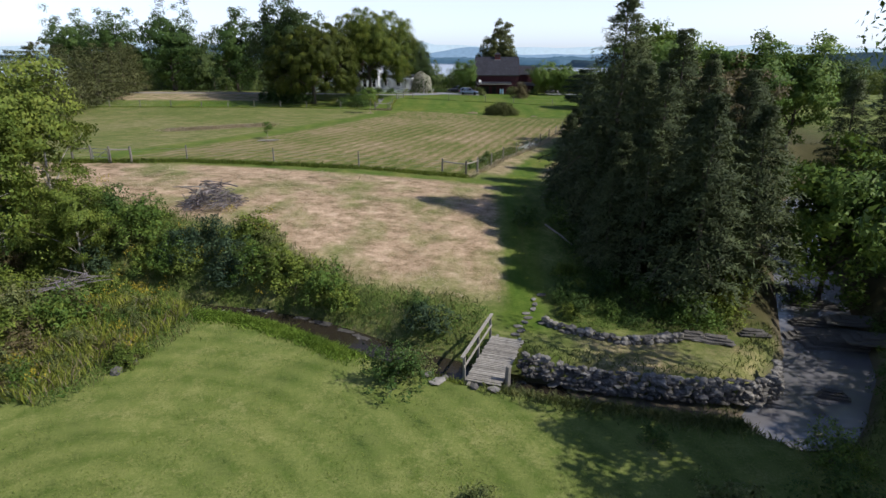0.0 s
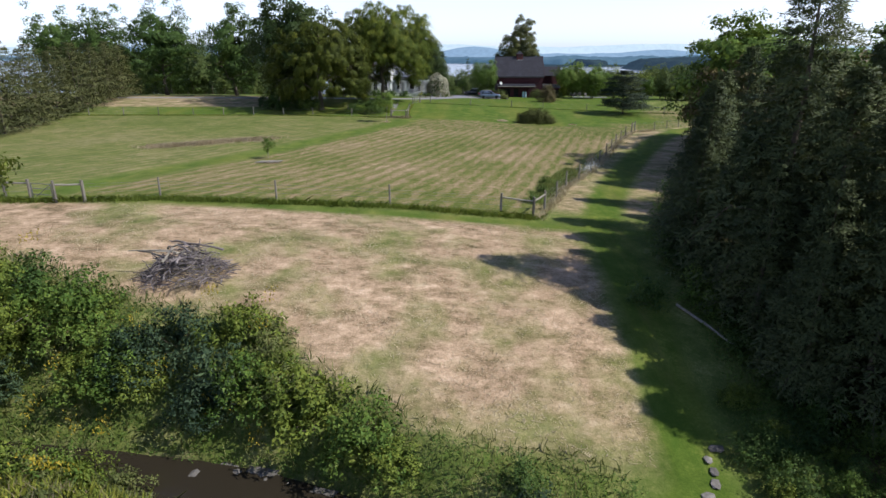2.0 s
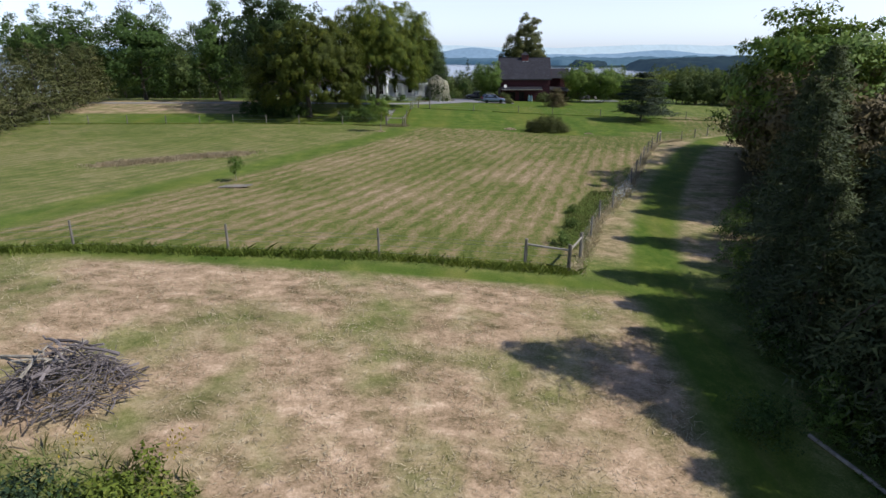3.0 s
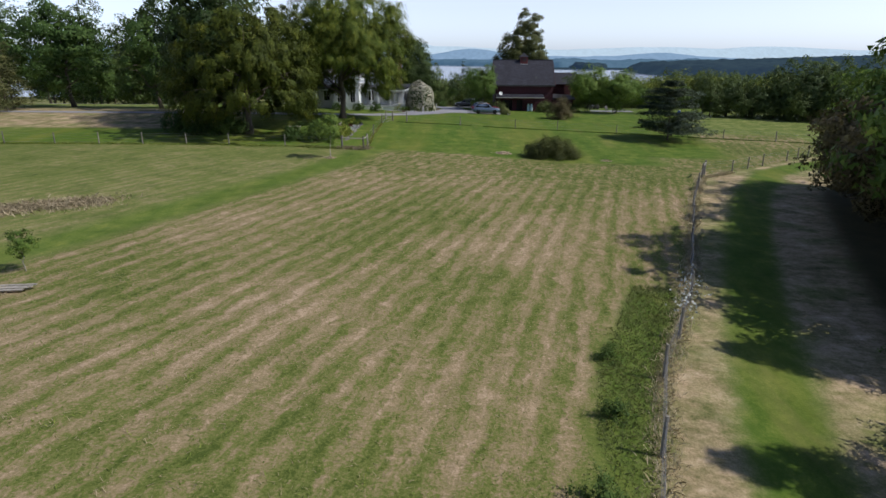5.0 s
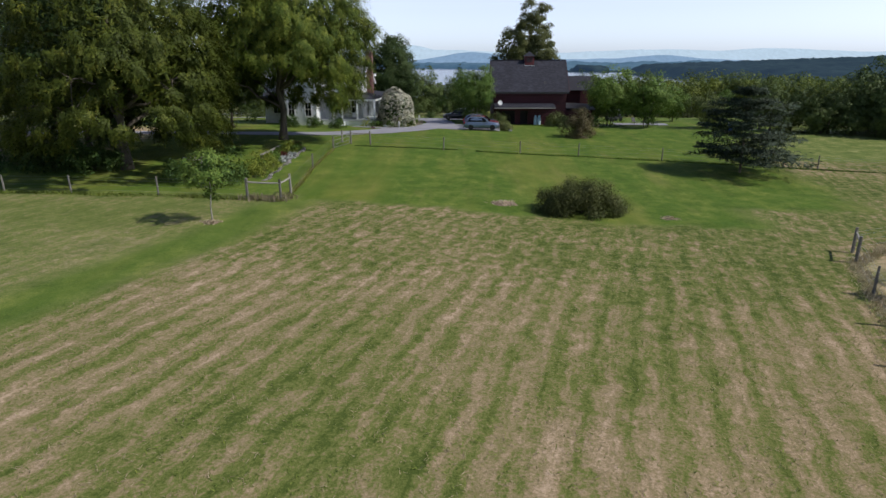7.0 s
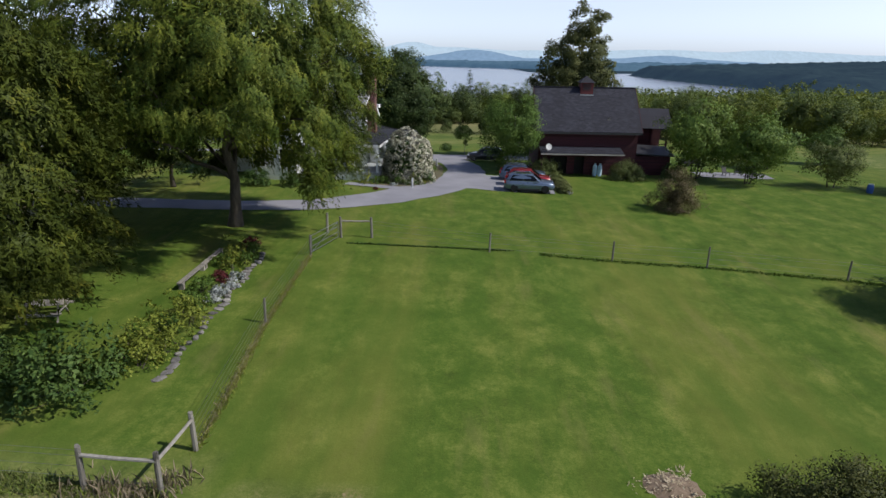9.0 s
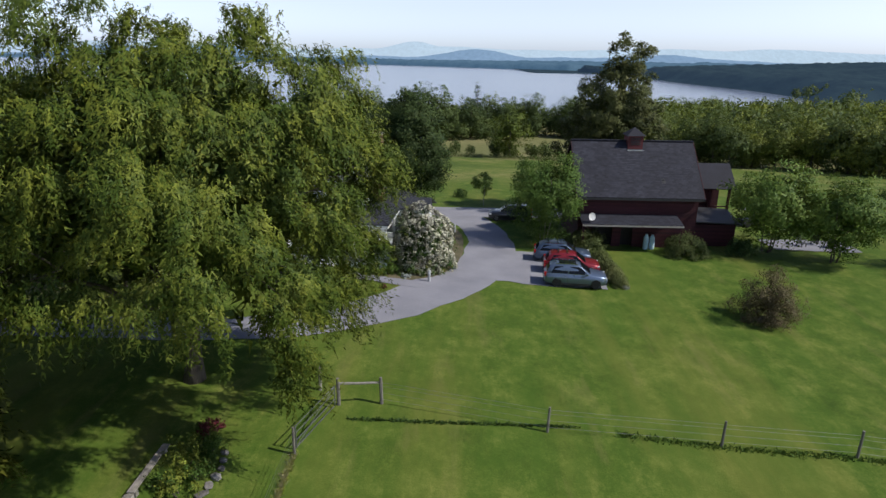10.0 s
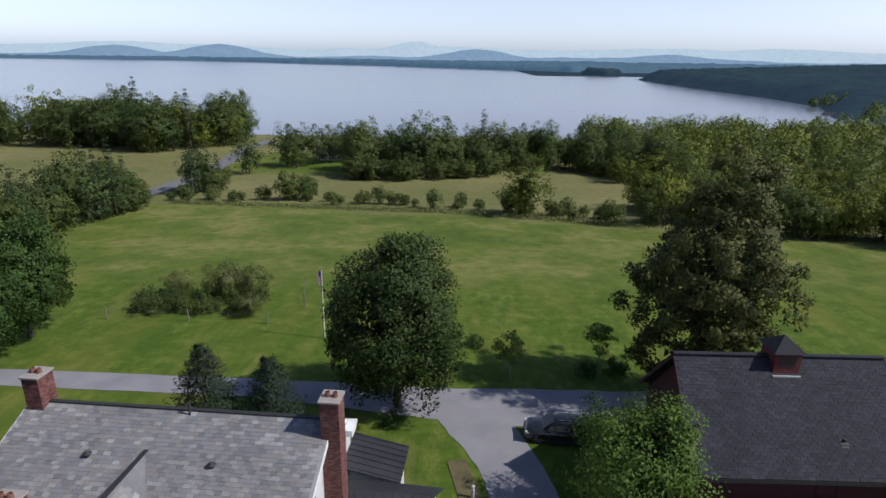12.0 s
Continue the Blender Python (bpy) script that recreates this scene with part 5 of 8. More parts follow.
for i in range(2600):
    x = brng.uniform(-34, 2.6)
    y = brng.uniform(20, 44)
    by = float(np.interp(x, [p[0] for p in BROOK], [p[1] for p in BROOK]))
    low = float(np.interp(x, [-60, -24, -16, -10, -8.5, -3.5, 3.9], [45, 41.5, 38, 37, 35, 32.2, 30.4]))
    north = by + 2.1 < y < low - 0.2
    south = x < -11.5 - max(0, y - 24) * 0.15 and 20 < y < by - 1.6 and x < -11 - (26 - y) * 0.35
    if not (north or south):
        continue
    k = brng.choice((0, 1, 5, 0, 3, 3, 4, 2)) if north else brng.choice((0, 2, 4, 3, 2, 2))
    s = brng.uniform(0.7, 1.25) * (0.5 if south and x > -16 else 1.0)
    if north and x > -1:
        s *= 0.75
    place(BANK[k], x, y, brng.uniform(0, 360), s, s * brng.uniform(0.8, 1.1), group="bank shrubs")
    count += 1
    if count > 165:
        break
for k, x, y, s in ((1, -0.8, 22.6, 0.85), (2, -0.1, 24.3, 0.7), (0, 14.2, 30.6, 0.9), (3, 17.3, 33.8, 1.1), (3, 18.8, 35.8, 1.1), (3, 16.2, 31.4, 0.9), (1, 20.6, 23.2, 0.9), (1, 21.6, 24.8, 0.9), (3, 19.9, 21.9, 0.6), (1, 23.5, 25.6, 1.1), (1, 25.5, 30, 1.2), (0, 20.4, 20.5, 0.8), (0, 8.9, 41.5, 0.8), (1, 9.4, 46.2, 0.85), (1, 10.6, 34.4, 0.7), (0, 12.5, 33.6, 0.7), (1, 9.2, 37.6, 0.5), (2, 2.4, 15.8, 0.55), (2, 6.0, 15.4, 0.55), (2, 9.8, 15.6, 0.85), (1, 13.2, 16.6, 0.7), (0, 14.5, 18.9, 0.7), (0, 23, 36, 0.8), (1, 28.5, 38, 1.2), (1, 8.6, 19.6, 0.35), (0, 12.5, 56.5, 0.7), (1, 14.4, 61.2, 0.8), (0, 17.4, 66.4, 0.8), (1, 4.2, 61.6, 0.32), (1, 5.0, 65.4, 0.3), (1, 2.9, 57.8, 0.4), (1, 6.5, 41.3, 0.62), (2, -13.4, 30.9, 0.7), (3, -14.6, 31.0, 0.8), (0, -15.8, 31.3, 0.9), (2, -17.0, 31.5, 0.9), (3, -18.4, 31.7, 1.0), (0, -20.0, 31.9, 1.0)):
    place(BANK[k], x, y, x * 70, s, group="wild shrubs")

urng = random.Random(31)
for i in range(34):
    x, y = urng.uniform(7.6, 15.5), urng.uniform(29.8, 37)
    if y > 29.4 + (x - 7) * 0.15:
        place(BANK[urng.choice((0, 1, 1, 3))], x, y, urng.uniform(0, 360), urng.uniform(0.35, 0.6), urng.uniform(0.3, 0.55), group="grove undergrowth", label="low green undergrowth at the edge of the grove")

# dark shrubs added to deepen the shade on the ground below the grove
for k, x, y, s in ((1, 9.4, 45.3, 0.7), (1, 9.7, 43.2, 0.75), (0, 10.2, 41.6, 0.7), (1, 9.9, 40.2, 0.65), (1, 10.4, 38.6, 0.6), (1, 11.2, 44.4, 0.9), (0, 11.3, 42.4, 0.9), (1, 9.7, 47.6, 0.7), (1, 10.6, 50.4, 0.8), (0, 11.6, 53.2, 0.8)):
    place(BANK[k], x, y, x * 90, s, group="grove undergrowth", label="dark green undergrowth added to deepen shade below the grove conifers")

# ---- far woods ----
FAR = []
for i, (m_, h_, r_, l_) in enumerate((("leaf_far", 14, 5.8, "green broadleaf tree in the lakeside woods"), ("leaf_far_dark", 15, 5.4, "dark green tree in the lakeside woods"), ("leaf_gold", 13, 5.8, "yellow-green tree in the lakeside woods"), ("leaf_far", 10, 4.4, "low green tree at the field's far edge"))):
    FAR.append(broadleaf(("broadleaf_tree", "woodland_tree", "poplar_tree", "scrub_tree")[i], M[m_], h_, r_, 0.2, 84, 29, 0.47, l_, clump=0.29, seed=80 + i, limbs=1, shell=0.6, lumpy=0.22, tri=True, aspect=0.85))
FAR.append(conifer("pine_tree", M["needle_blue"], 17, 3.6, "dark pine standing above the lakeside woods", levels=24, per=6, sprays=8, spray=0.95, bare=0.1, droop=0.1, power=0.7, seed=9))
frng = random.Random(12)


def wood_line(points, depth, n, kinds, s0=0.8, s1=1.15, group="lakeside woods"):
    for i in range(n):
        u = (i + frng.random()) / n * (len(points) - 1)
        j = min(int(u), len(points) - 2)
        (ax, ay), (bx, by) = points[j], points[j + 1]
        w = u - j
        d = frng.random() * depth
        s = frng.uniform(s0, s1)
        place(FAR[frng.choice(kinds)], ax + (bx - ax) * w + frng.uniform(-2, 2), ay + (by - ay) * w + d, frng.uniform(0, 360), s, s * frng.uniform(0.85, 1.2), group=group)


wood_line([(-40, 312), (-24, 310), (-4, 316), (8, 336), (31, 337), (50, 322), (62, 300)], 26, 66, (0, 1, 0, 3, 1), 0.6, 1.08)
wood_line([(-38, 308), (-22, 307), (-2, 312), (10, 331), (32, 331), (48, 314), (62, 290)], 5, 34, (3,), 0.45, 0.75)
wood_line([(36, 258), (48, 248), (58, 239), (70, 234), (84, 222)], 18, 42, (0, 2, 0, 2), 0.5, 0.78, "field edge woods")
wood_line([(43.5, 154.5), (51, 150.5), (56, 147)], 4, 11, (1,), 0.32, 0.46, "pasture edge woods")
wood_line([(55, 149), (62, 145), (76, 140), (96, 133)], 6, 20, (1,), 0.5, 0.66, "pasture edge woods")
wood_line([(45, 152.5), (58, 145), (76, 138)], 2, 22, (3,), 0.26, 0.4, "pasture edge woods")
wood_line([(40, 268), (80, 256), (130, 232), (170, 205)], 56, 60, (2, 2, 0), 0.6, 0.82, "east woods")
wood_line([(-82, 206), (-78, 220), (-77, 234), (-75, 246), (-77, 260)], 6, 34, (1, 4, 0, 4, 3), 0.5, 0.85, "field edge woods")
wood_line([(-73, 277), (-68, 286)], 10, 9, (1, 4, 3), 0.55, 0.8, "bushes by the road")
wood_line([(70, 238), (88, 214), (105, 190), (150, 170)], 36, 40, (0, 2, 2), 0.42, 0.58, "east woods")
wood_line([(-84, 204), (-106, 226), (-140, 250)], 22, 30, (1, 0, 4), 0.9, 1.2, "west woods")
wood_line([(-240, 372), (-178, 380), (-150, 377), (-122, 366), (-106, 396)], 34, 86, (0, 1, 0, 2, 4), 0.9, 1.5, "west woods")
wood_line([(-76, 264), (-48, 271), (-20, 265), (10, 259), (26, 250)], 6, 40, (3,), 0.2, 0.42, "hedge at the field's far edge")
for k, x, y, s in ((2, 9, 258, 0.9), (3, 25, 250, 0.5), (4, 3, 340, 1.15), (3, 33, 251, 0.7), (2, 36, 252, 0.8), (3, -46, 274, 0.7), (3, -42, 276, 0.6), (1, -70.5, 317, 0.78), (1, -64, 336, 0.92), (0, -60, 333, 0.9), (1, -56, 341, 0.9), (1, -51, 345, 0.85), (1, -46.5, 348, 0.9), (0, -43, 351, 0.85), (3, -72, 302, 0.4), (2, -101, 292, 0.6), (3, -94, 268, 0.6), (3, -98, 284, 0.7)):
    place(FAR[k], x, y, x * 9, s, group="single far trees")


def far_canopy(name, label, mat, n, k, leaf, seed, inside):
    """Woods too far off to count, as one body of rounded leafy crowns."""
    r = np.random.default_rng(seed)
    xy = []
    while len(xy) < n:
        x, y = r.uniform(-420, 620), r.uniform(262, 760)
        if inside(x, y):
            xy.append((x, y))
    xy = np.array(xy)
    hgt = r.uniform(9, 15, n)
    z0 = np.maximum(ground_z(xy[:, 0], xy[:, 1]), LAKE_Z + 0.3)
    d = unit(r.normal(0, 1, (n, k, 3)))
    d[..., 2] = np.where(d[..., 2] < -0.1, -d[..., 2], d[..., 2])
    lump = r.uniform(0.85, 1.05, (n, k)) * (1 + 0.2 * np.sin(d[..., 0] * 5 + xy[:, :1]) * np.cos(d[..., 1] * 4 + d[..., 2] * 5))
    p = d * lump[..., None] * np.stack([hgt * 0.45, hgt * 0.45, hgt * 0.8], -1)[:, None]
    p += np.stack([xy[:, 0], xy[:, 1], z0 + hgt * 0.12], -1)[:, None]
    q = leaves(p.reshape(-1, 3), d.reshape(-1, 3), leaf, leaf * 0.8, r, tri=True, face=d.reshape(-1, 3), stray=0.4)
    return tagged(quads_object(name, q, M[mat], None, d.reshape(-1, 3) + r.normal(0, 0.2, (n * k, 3)), 3), label, "woods", kind="stuff")


def east_wood(x, y):
    return 60 < x < 330 and 262 < y < 470 and y > 300 - (x - 60) * 0.4


def far_shore(x, y):
    return (x > 190 and y > 440 and x > 150 + (y - 420) * 0.8) or (x < -160 and 385 < y < 430) or (x > 330 and y > 262)


far_canopy("far_woods", "yellow-green woods between the field and the lake", "leaf_gold", 330, 190, 1.15, 19, east_wood)
far_canopy("far_woods", "dark green woods between the field and the lake", "leaf_far", 300, 190, 1.15, 20, east_wood)
far_canopy("far_woods", "distant green woods along the lake shore", "leaf_far", 330, 150, 1.8, 21, far_shore)
for p_ in FAR:
    drop(p_)
for p_ in BANK:
    drop(p_)

# ---- building helpers ----


def boxv(x0, y0, z0, x1, y1, z1):
    v = [(x, y, z) for z in (z0, z1) for y in (y0, y1) for x in (x0, x1)]
    return v, [(0, 2, 3, 1), (4, 5, 7, 6), (0, 1, 5, 4), (2, 6, 7, 3), (0, 4, 6, 2), (1, 3, 7, 5)]


def part(name, shape, mat, parent, label="", smooth=False):
    ob = mesh_object(name, shape[0], shape[1], mat, parent, smooth)
    if label:
        ob["label"] = label
    return ob


def slab(corners, thick):
    """A sheet through its corners (counter-clockwise from above) with thickness below."""
    c = [Vector(p) for p in corners]
    n = (c[1] - c[0]).cross(c[2] - c[0]).normalized()
    lo = [p - n * thick for p in c]
    k = len(c)
    faces = [tuple(range(k)), tuple(range(2 * k - 1, k - 1, -1))]
    faces += [(i, i + k, (i + 1) % k + k, (i + 1) % k) for i in range(k)]
    return c + lo, faces


def beam(a, b, w, h):
    """A squared bar from a to b."""
    a, b = Vector(a), Vector(b)
    d = (b - a).normalized()
    s = d.cross(Vector((0, 0, 1)))
    s = s.normalized() if s.length > 1e-4 else Vector((1, 0, 0))
    u = s.cross(d)
    v = [p + s * (w / 2 * i) + u * (h / 2 * j) for p in (a, b) for i, j in ((-1, -1), (1, -1), (1, 1), (-1, 1))]
    return v, [(0, 1, 2, 3), (7, 6, 5, 4), (0, 4, 5, 1), (1, 5, 6, 2), (2, 6, 7, 3), (3, 7, 4, 0)]


def wall_x(x0, x1, z0, z1, y0, y1, holes):
    """A wall along x between y0 and y1 with openings (x0, x1, z0, z1) right through."""
    xs = sorted({x0, x1, *[h[0] for h in holes], *[h[1] for h in holes]})
    zs = sorted({z0, z1, *[h[2] for h in holes], *[h[3] for h in holes]})
    solid = {(i, j): not any(h[0] <= xs[i] and xs[i + 1] <= h[1] and h[2] <= zs[j] and zs[j + 1] <= h[3] for h in holes) for i in range(len(xs) - 1) for j in range(len(zs) - 1)}
    nz = len(zs)
    v = [(x, y, z) for y in (y0, y1) for x in xs for z in zs]
    o = len(xs) * nz
    f = []
    for (i, j), full in solid.items():
        if not full:
            continue
        a, b, c, d = i * nz + j, (i + 1) * nz + j, (i + 1) * nz + j + 1, i * nz + j + 1
        f += [(a, b, c, d), (d + o, c + o, b + o, a + o)]
        for (di, dj), (p, q) in (((-1, 0), (d, a)), ((1, 0), (b, c)), ((0, -1), (a, b)), ((0, 1), (c, d))):
            if not solid.get((i + di, j + dj), False):
                f.append((q, p, p + o, q + o))
    return v, f


def window_x(parent, x0, x1, z0, z1, y, mats=("white_frame", "glass"), bars=(1, 2), proud=0.05):
    """A sash window in a wall facing -y, with frame, glazing bars, pane and sill."""
    w = tagged(new("window"), "dark paned sash window with white frame", "")
    w.parent = parent
    t = 0.07
    fr = join([boxv(x0 - t, y - proud, z0 - t, x0, y + 0.08, z1 + t), boxv(x1, y - proud, z0 - t, x1 + t, y + 0.08, z1 + t), boxv(x0, y - proud, z1, x1, y + 0.08, z1 + t), boxv(x0, y - proud, z0 - t, x1, y + 0.08, z0)])
    part("frame", fr, M[mats[0]], w)
    part("pane", boxv(x0, y + 0.05, z0, x1, y + 0.07, z1), M[mats[1]], w)
    for i in range(1, bars[0] + 1):
        x = x0 + (x1 - x0) * i / (bars[0] + 1)
        part("glazing_bar", boxv(x - 0.015, y + 0.01, z0, x + 0.015, y + 0.045, z1), M[mats[0]], w)
    for i in range(1, bars[1] + 1):
        z = z0 + (z1 - z0) * i / (bars[1] + 1)
        part("glazing_bar", boxv(x0, y + 0.012, z - 0.02, x1, y + 0.047, z + 0.02), M[mats[0]], w)
    part("sill", boxv(x0 - 0.12, y - 0.1, z0 - t - 0.05, x1 + 0.12, y + 0.02, z0 - t), M[mats[0]], w)
    return w


def slates(parent, name, origin, along, up, width, height, pw, ph, mat, seed, keep_from=0.45, cap=300, thick=0.016):
    """Overlapping roof pieces on a slope; cap of them are single parts, the rest one part."""
    r = random.Random(seed)
    along, up = Vector(along).normalized(), Vector(up).normalized()
    n = along.cross(up)
    tilt = (up * ph * 1.25 - n * thick * 0.9)
    base = [Vector((0, 0, 0)), along * (pw - 0.012), along * (pw - 0.012) + tilt, tilt]
    vs = [p + n * thick * 1.9 for p in base] + [p + n * thick * 0.9 for p in base]
    fs = [(0, 1, 2, 3), (0, 4, 5, 1), (1, 5, 6, 2), (3, 7, 4, 0)]
    me = bpy.data.meshes.new(name)
    me.from_pydata(vs, [], fs)
    me.materials.append(mat)
    rest, made = [], 0
    rows_, cols = int(height / ph), int(width / pw)
    for i in range(rows_):
        for j in range(cols):
            off = along * ((j + (0.5 if i % 2 else 0.0)) * pw + r.uniform(-0.006, 0.006)) + up * (i * ph + r.uniform(-0.008, 0.008)) + n * r.uniform(0, 0.006)
            if (j + 1.5) * pw > width + pw * 0.3:
                continue
            p = Vector(origin) + off
            if made < cap and j > cols * keep_from:
                ob = new(name, me)
                ob.location, ob.parent = p, parent
                made += 1
            else:
                rest.append(([v + p for v in vs], fs))
    v, f = join(rest)
    tagged(part("roof_covering", (v, f), mat, parent), kind="stuff")


def bricks(parent, x0, y0, z0, x1, y1, z1, cap, seed):
    """Courses of single bricks round a chimney shaft, over a mortar core."""
    r = random.Random(seed)
    part("mortar_core", boxv(x0 + 0.02, y0 + 0.02, z0, x1 - 0.02, y1 - 0.02, z1 - 0.02), M["mortar"], parent)
    bl, bh, g = 0.215, 0.075, 0.012
    rest, made, meshes = [], 0, {}
    n = int((z1 - z0) / bh)
    for i in range(n):
        z = z1 - (i + 1) * bh
        for side in range(4):
            hor = side % 2 == 0
            lo, hi = (x0, x1) if hor else (y0, y1)
            k = max(2, round((hi - lo) / bl))
            w = (hi - lo) / k
            sh = (0.5 if i % 2 else 0.0) * w
            for j in range(k + (1 if sh else 0)):
                a, b = max(lo, lo + j * w - sh) + g / 2, min(hi, lo + (j + 1) * w - sh) - g / 2
                if b - a < 0.03:
                    continue
                d = r.uniform(0, 0.006)
                if side == 0:
                    q = boxv(a, y0 - d, z, b, y0 + 0.05, z + bh - g)
                elif side == 2:
                    q = boxv(a, y1 - 0.05, z, b, y1 + d, z + bh - g)
                elif side == 1:
                    q = boxv(x1 - 0.05, a, z, x1 + d, b, z + bh - g)
                else:
                    q = boxv(x0 - d, a, z, x0 + 0.05, b, z + bh - g)
                if made < cap and side < 2:
                    part("brick", q, M["brick"], parent)
                    made += 1
                else:
                    rest.append(q)
    tagged(part("brickwork", join(rest), M["brick"], parent), kind="stuff")
    part("cap", boxv(x0 - 0.06, y0 - 0.06, z1, x1 + 0.06, y1 + 0.06, z1 + 0.08), M["mortar"], parent, "weathered stone chimney cap")


def lathe(profile, sides=16, cx=0.0, cy=0.0):
    v, f = [], []
    for rr, z in profile:
        for k in range(sides):
            a = 2 * math.pi * k / sides
            v.append((cx + rr * math.cos(a), cy + rr * math.sin(a), z))
    for i in range(len(profile) - 1):
        for k in range(sides):
            k2 = (k + 1) % sides
            f.append((i * sides + k, i * sides + k2, (i + 1) * sides + k2, (i + 1) * sides + k))
    f.append(tuple(range(sides))[::-1])
    f.append(tuple((len(profile) - 1) * sides + k for k in range(sides)))
    return v, f


# ---- the red barn ----


def build_barn():
    e = thing("barn", "dark red wooden barn with weathered grey shingle roof", "barn", 0, 0, z=0)
    x0, x1, y0, y1, zr, ze, yr = 6.55, 18.08, 161.2, 170.6, 11.46, 6.96, 165.9
    wx0, wx1, wy0, wy1 = 6.95, 17.75, 161.75, 170.05
    part("front_wall", wall_x(wx0, wx1, 1.3, 7.2, wy0, wy0 + 0.2, [(8.3, 10.2, 2.2, 4.2), (11.0, 12.1, 2.1, 4.2)]), M["barn_red"], e)
    part("back_wall", boxv(wx0, wy1 - 0.2, 0.8, wx1, wy1, 7.2), M["barn_red"], e)
    for x in (wx0, wx1 - 0.2):
        zt = 7.1
        v = [(x, wy0 + 0.2, 1.0), (x, wy1 - 0.2, 1.0), (x, wy1 - 0.2, zt), (x, yr, zr - 0.35), (x, wy0 + 0.2, zt)]
        v += [(a + 0.2, b, c) for a, b, c in v]
        f = [(0, 1, 2, 3, 4), (9, 8, 7, 6, 5)] + [(i, i + 5, (i + 1) % 5 + 5, (i + 1) % 5) for i in range(5)]
        part("gable_wall", (v, f), M["barn_red"], e)
    # black panel behind the doorways, in place of shade inside the barn
    part("dark_interior", boxv(wx0 + 0.25, wy0 + 0.6, 1.4, wx1 - 0.25, wy0 + 0.7, 4.6), M["indoor_shade"], e)
    front = part("roof_slope", slab([(x0, y0, ze), (x1, y0, ze), (x1, yr, zr), (x0, yr, zr)], 0.14), M["barn_shingle"], e)
    part("roof_slope", slab([(x1, y1, ze), (x0, y1, ze), (x0, yr, zr), (x1, yr, zr)], 0.14), M["barn_shingle"], e)
    sl = math.hypot(yr - y0, zr - ze)
    slates(front, "shingle", (x0, y0, ze), (1, 0, 0), (0, yr - y0, zr - ze), x1 - x0, sl - 0.12, 0.36, 0.19, M["barn_shingle"], 5, 0.5, 300)
    part("ridge_cap", beam((x0, yr, zr + 0.04), (x1, yr, zr + 0.04), 0.3, 0.07), M["barn_shingle"], e)
    for x in (x0, x1):
        part("rake_board", beam((x, y0, ze - 0.12), (x, yr, zr - 0.12), 0.05, 0.22), M["barn_red"], e)
        part("rake_board", beam((x, y1, ze - 0.12), (x, yr, zr - 0.12), 0.05, 0.22), M["barn_red"], e)
    part("fascia", boxv(x0, y0 - 0.03, ze - 0.24, x1, y0, ze - 0.03), M["dark_trim"], e)
    c = part("cupola", boxv(11.75, 165.15, 10.4, 13.15, 166.65, 12.0), M["cupola_red"], e, "small red louvred cupola on the ridge")
    part("cupola_roof", ([(11.55, 164.95, 12.0), (13.35, 164.95, 12.0), (13.35, 166.85, 12.0), (11.55, 166.85, 12.0), (12.45, 165.9, 12.75)], [(0, 1, 4), (1, 2, 4), (2, 3, 4), (3, 0, 4), (3, 2, 1, 0)]), M["barn_shingle"], c)
    for i in range(5):
        part("louvre", boxv(12.0, 165.11, 11.2 + i * 0.14, 12.9, 165.148, 11.27 + i * 0.14), M["dark_trim"], c)
    part("flashing", boxv(11.7, 164.95, 10.62, 13.2, 165.1, 10.7), M["porch_grey"], c)
    # lean-to roof over the front
    s = part("lean_to_roof", slab([(6.95, 159.6, 4.85), (15.9, 159.6, 4.85), (15.9, 161.74, 5.3), (6.95, 161.74, 5.3)], 0.1), M["barn_shingle"], e, "grey shingle lean-to roof")
    slates(s, "shingle", (6.95, 159.6, 4.855), (1, 0, 0), (0, 2.14, 0.45), 8.95, 2.1, 0.36, 0.2, M["barn_shingle"], 6, 1.0, 0)
    part("lean_to_fascia", boxv(6.95, 159.56, 4.68, 15.9, 159.6, 4.82), M["grey_wood"], e)
    for x in (7.1, 15.75):
        part("lean_to_post", boxv(x - 0.08, 159.7, 1.9, x + 0.08, 159.86, 4.72), M["barn_red"], e)
    part("vent_pipe", lathe([(0.05, 7.7), (0.05, 8.35), (0.09, 8.36), (0.09, 8.45)], 8, 14.6, 162.6), M["dark_trim"], e)
    part("pipe_flashing", slab([(14.4, 162.3, 8.05), (14.8, 162.3, 8.05), (14.8, 162.75, 8.48), (14.4, 162.75, 8.48)], 0.02), M["dark_trim"], e)
    # east wing with its raised porch and low shed
    part("wing_roof", slab([(18.1, 165.7, 7.0), (22.85, 165.7, 7.0), (22.85, 168.1, 9.1), (18.1, 168.1, 9.1)], 0.12), M["barn_shingle"], e)
    part("wing_roof", slab([(22.85, 170.5, 7.0), (18.1, 170.5, 7.0), (18.1, 168.1, 9.1), (22.85, 168.1, 9.1)], 0.12), M["barn_shingle"], e)
    part("wing_wall", boxv(18.0, 166.6, 1.3, 20.6, 169.9, 6.9), M["barn_red"], e)
    part("wing_wall", boxv(20.6, 168.2, 1.3, 22.3, 169.9, 6.9), M["barn_red"], e)
    for x, y in ((22.4, 166.1), (20.6, 166.1), (18.9, 166.1)):
        part("wing_post", boxv(x - 0.1, y, 4.2, x + 0.1, y + 0.2, 6.9), M["barn_red"], e)
    part("wing_rail", boxv(18.9, 166.12, 5.1, 22.4, 166.2, 5.2), M["barn_red"], e)
    part("wing_floor", boxv(18.0, 166.0, 4.1, 22.6, 168.4, 4.25), M["grey_wood"], e)
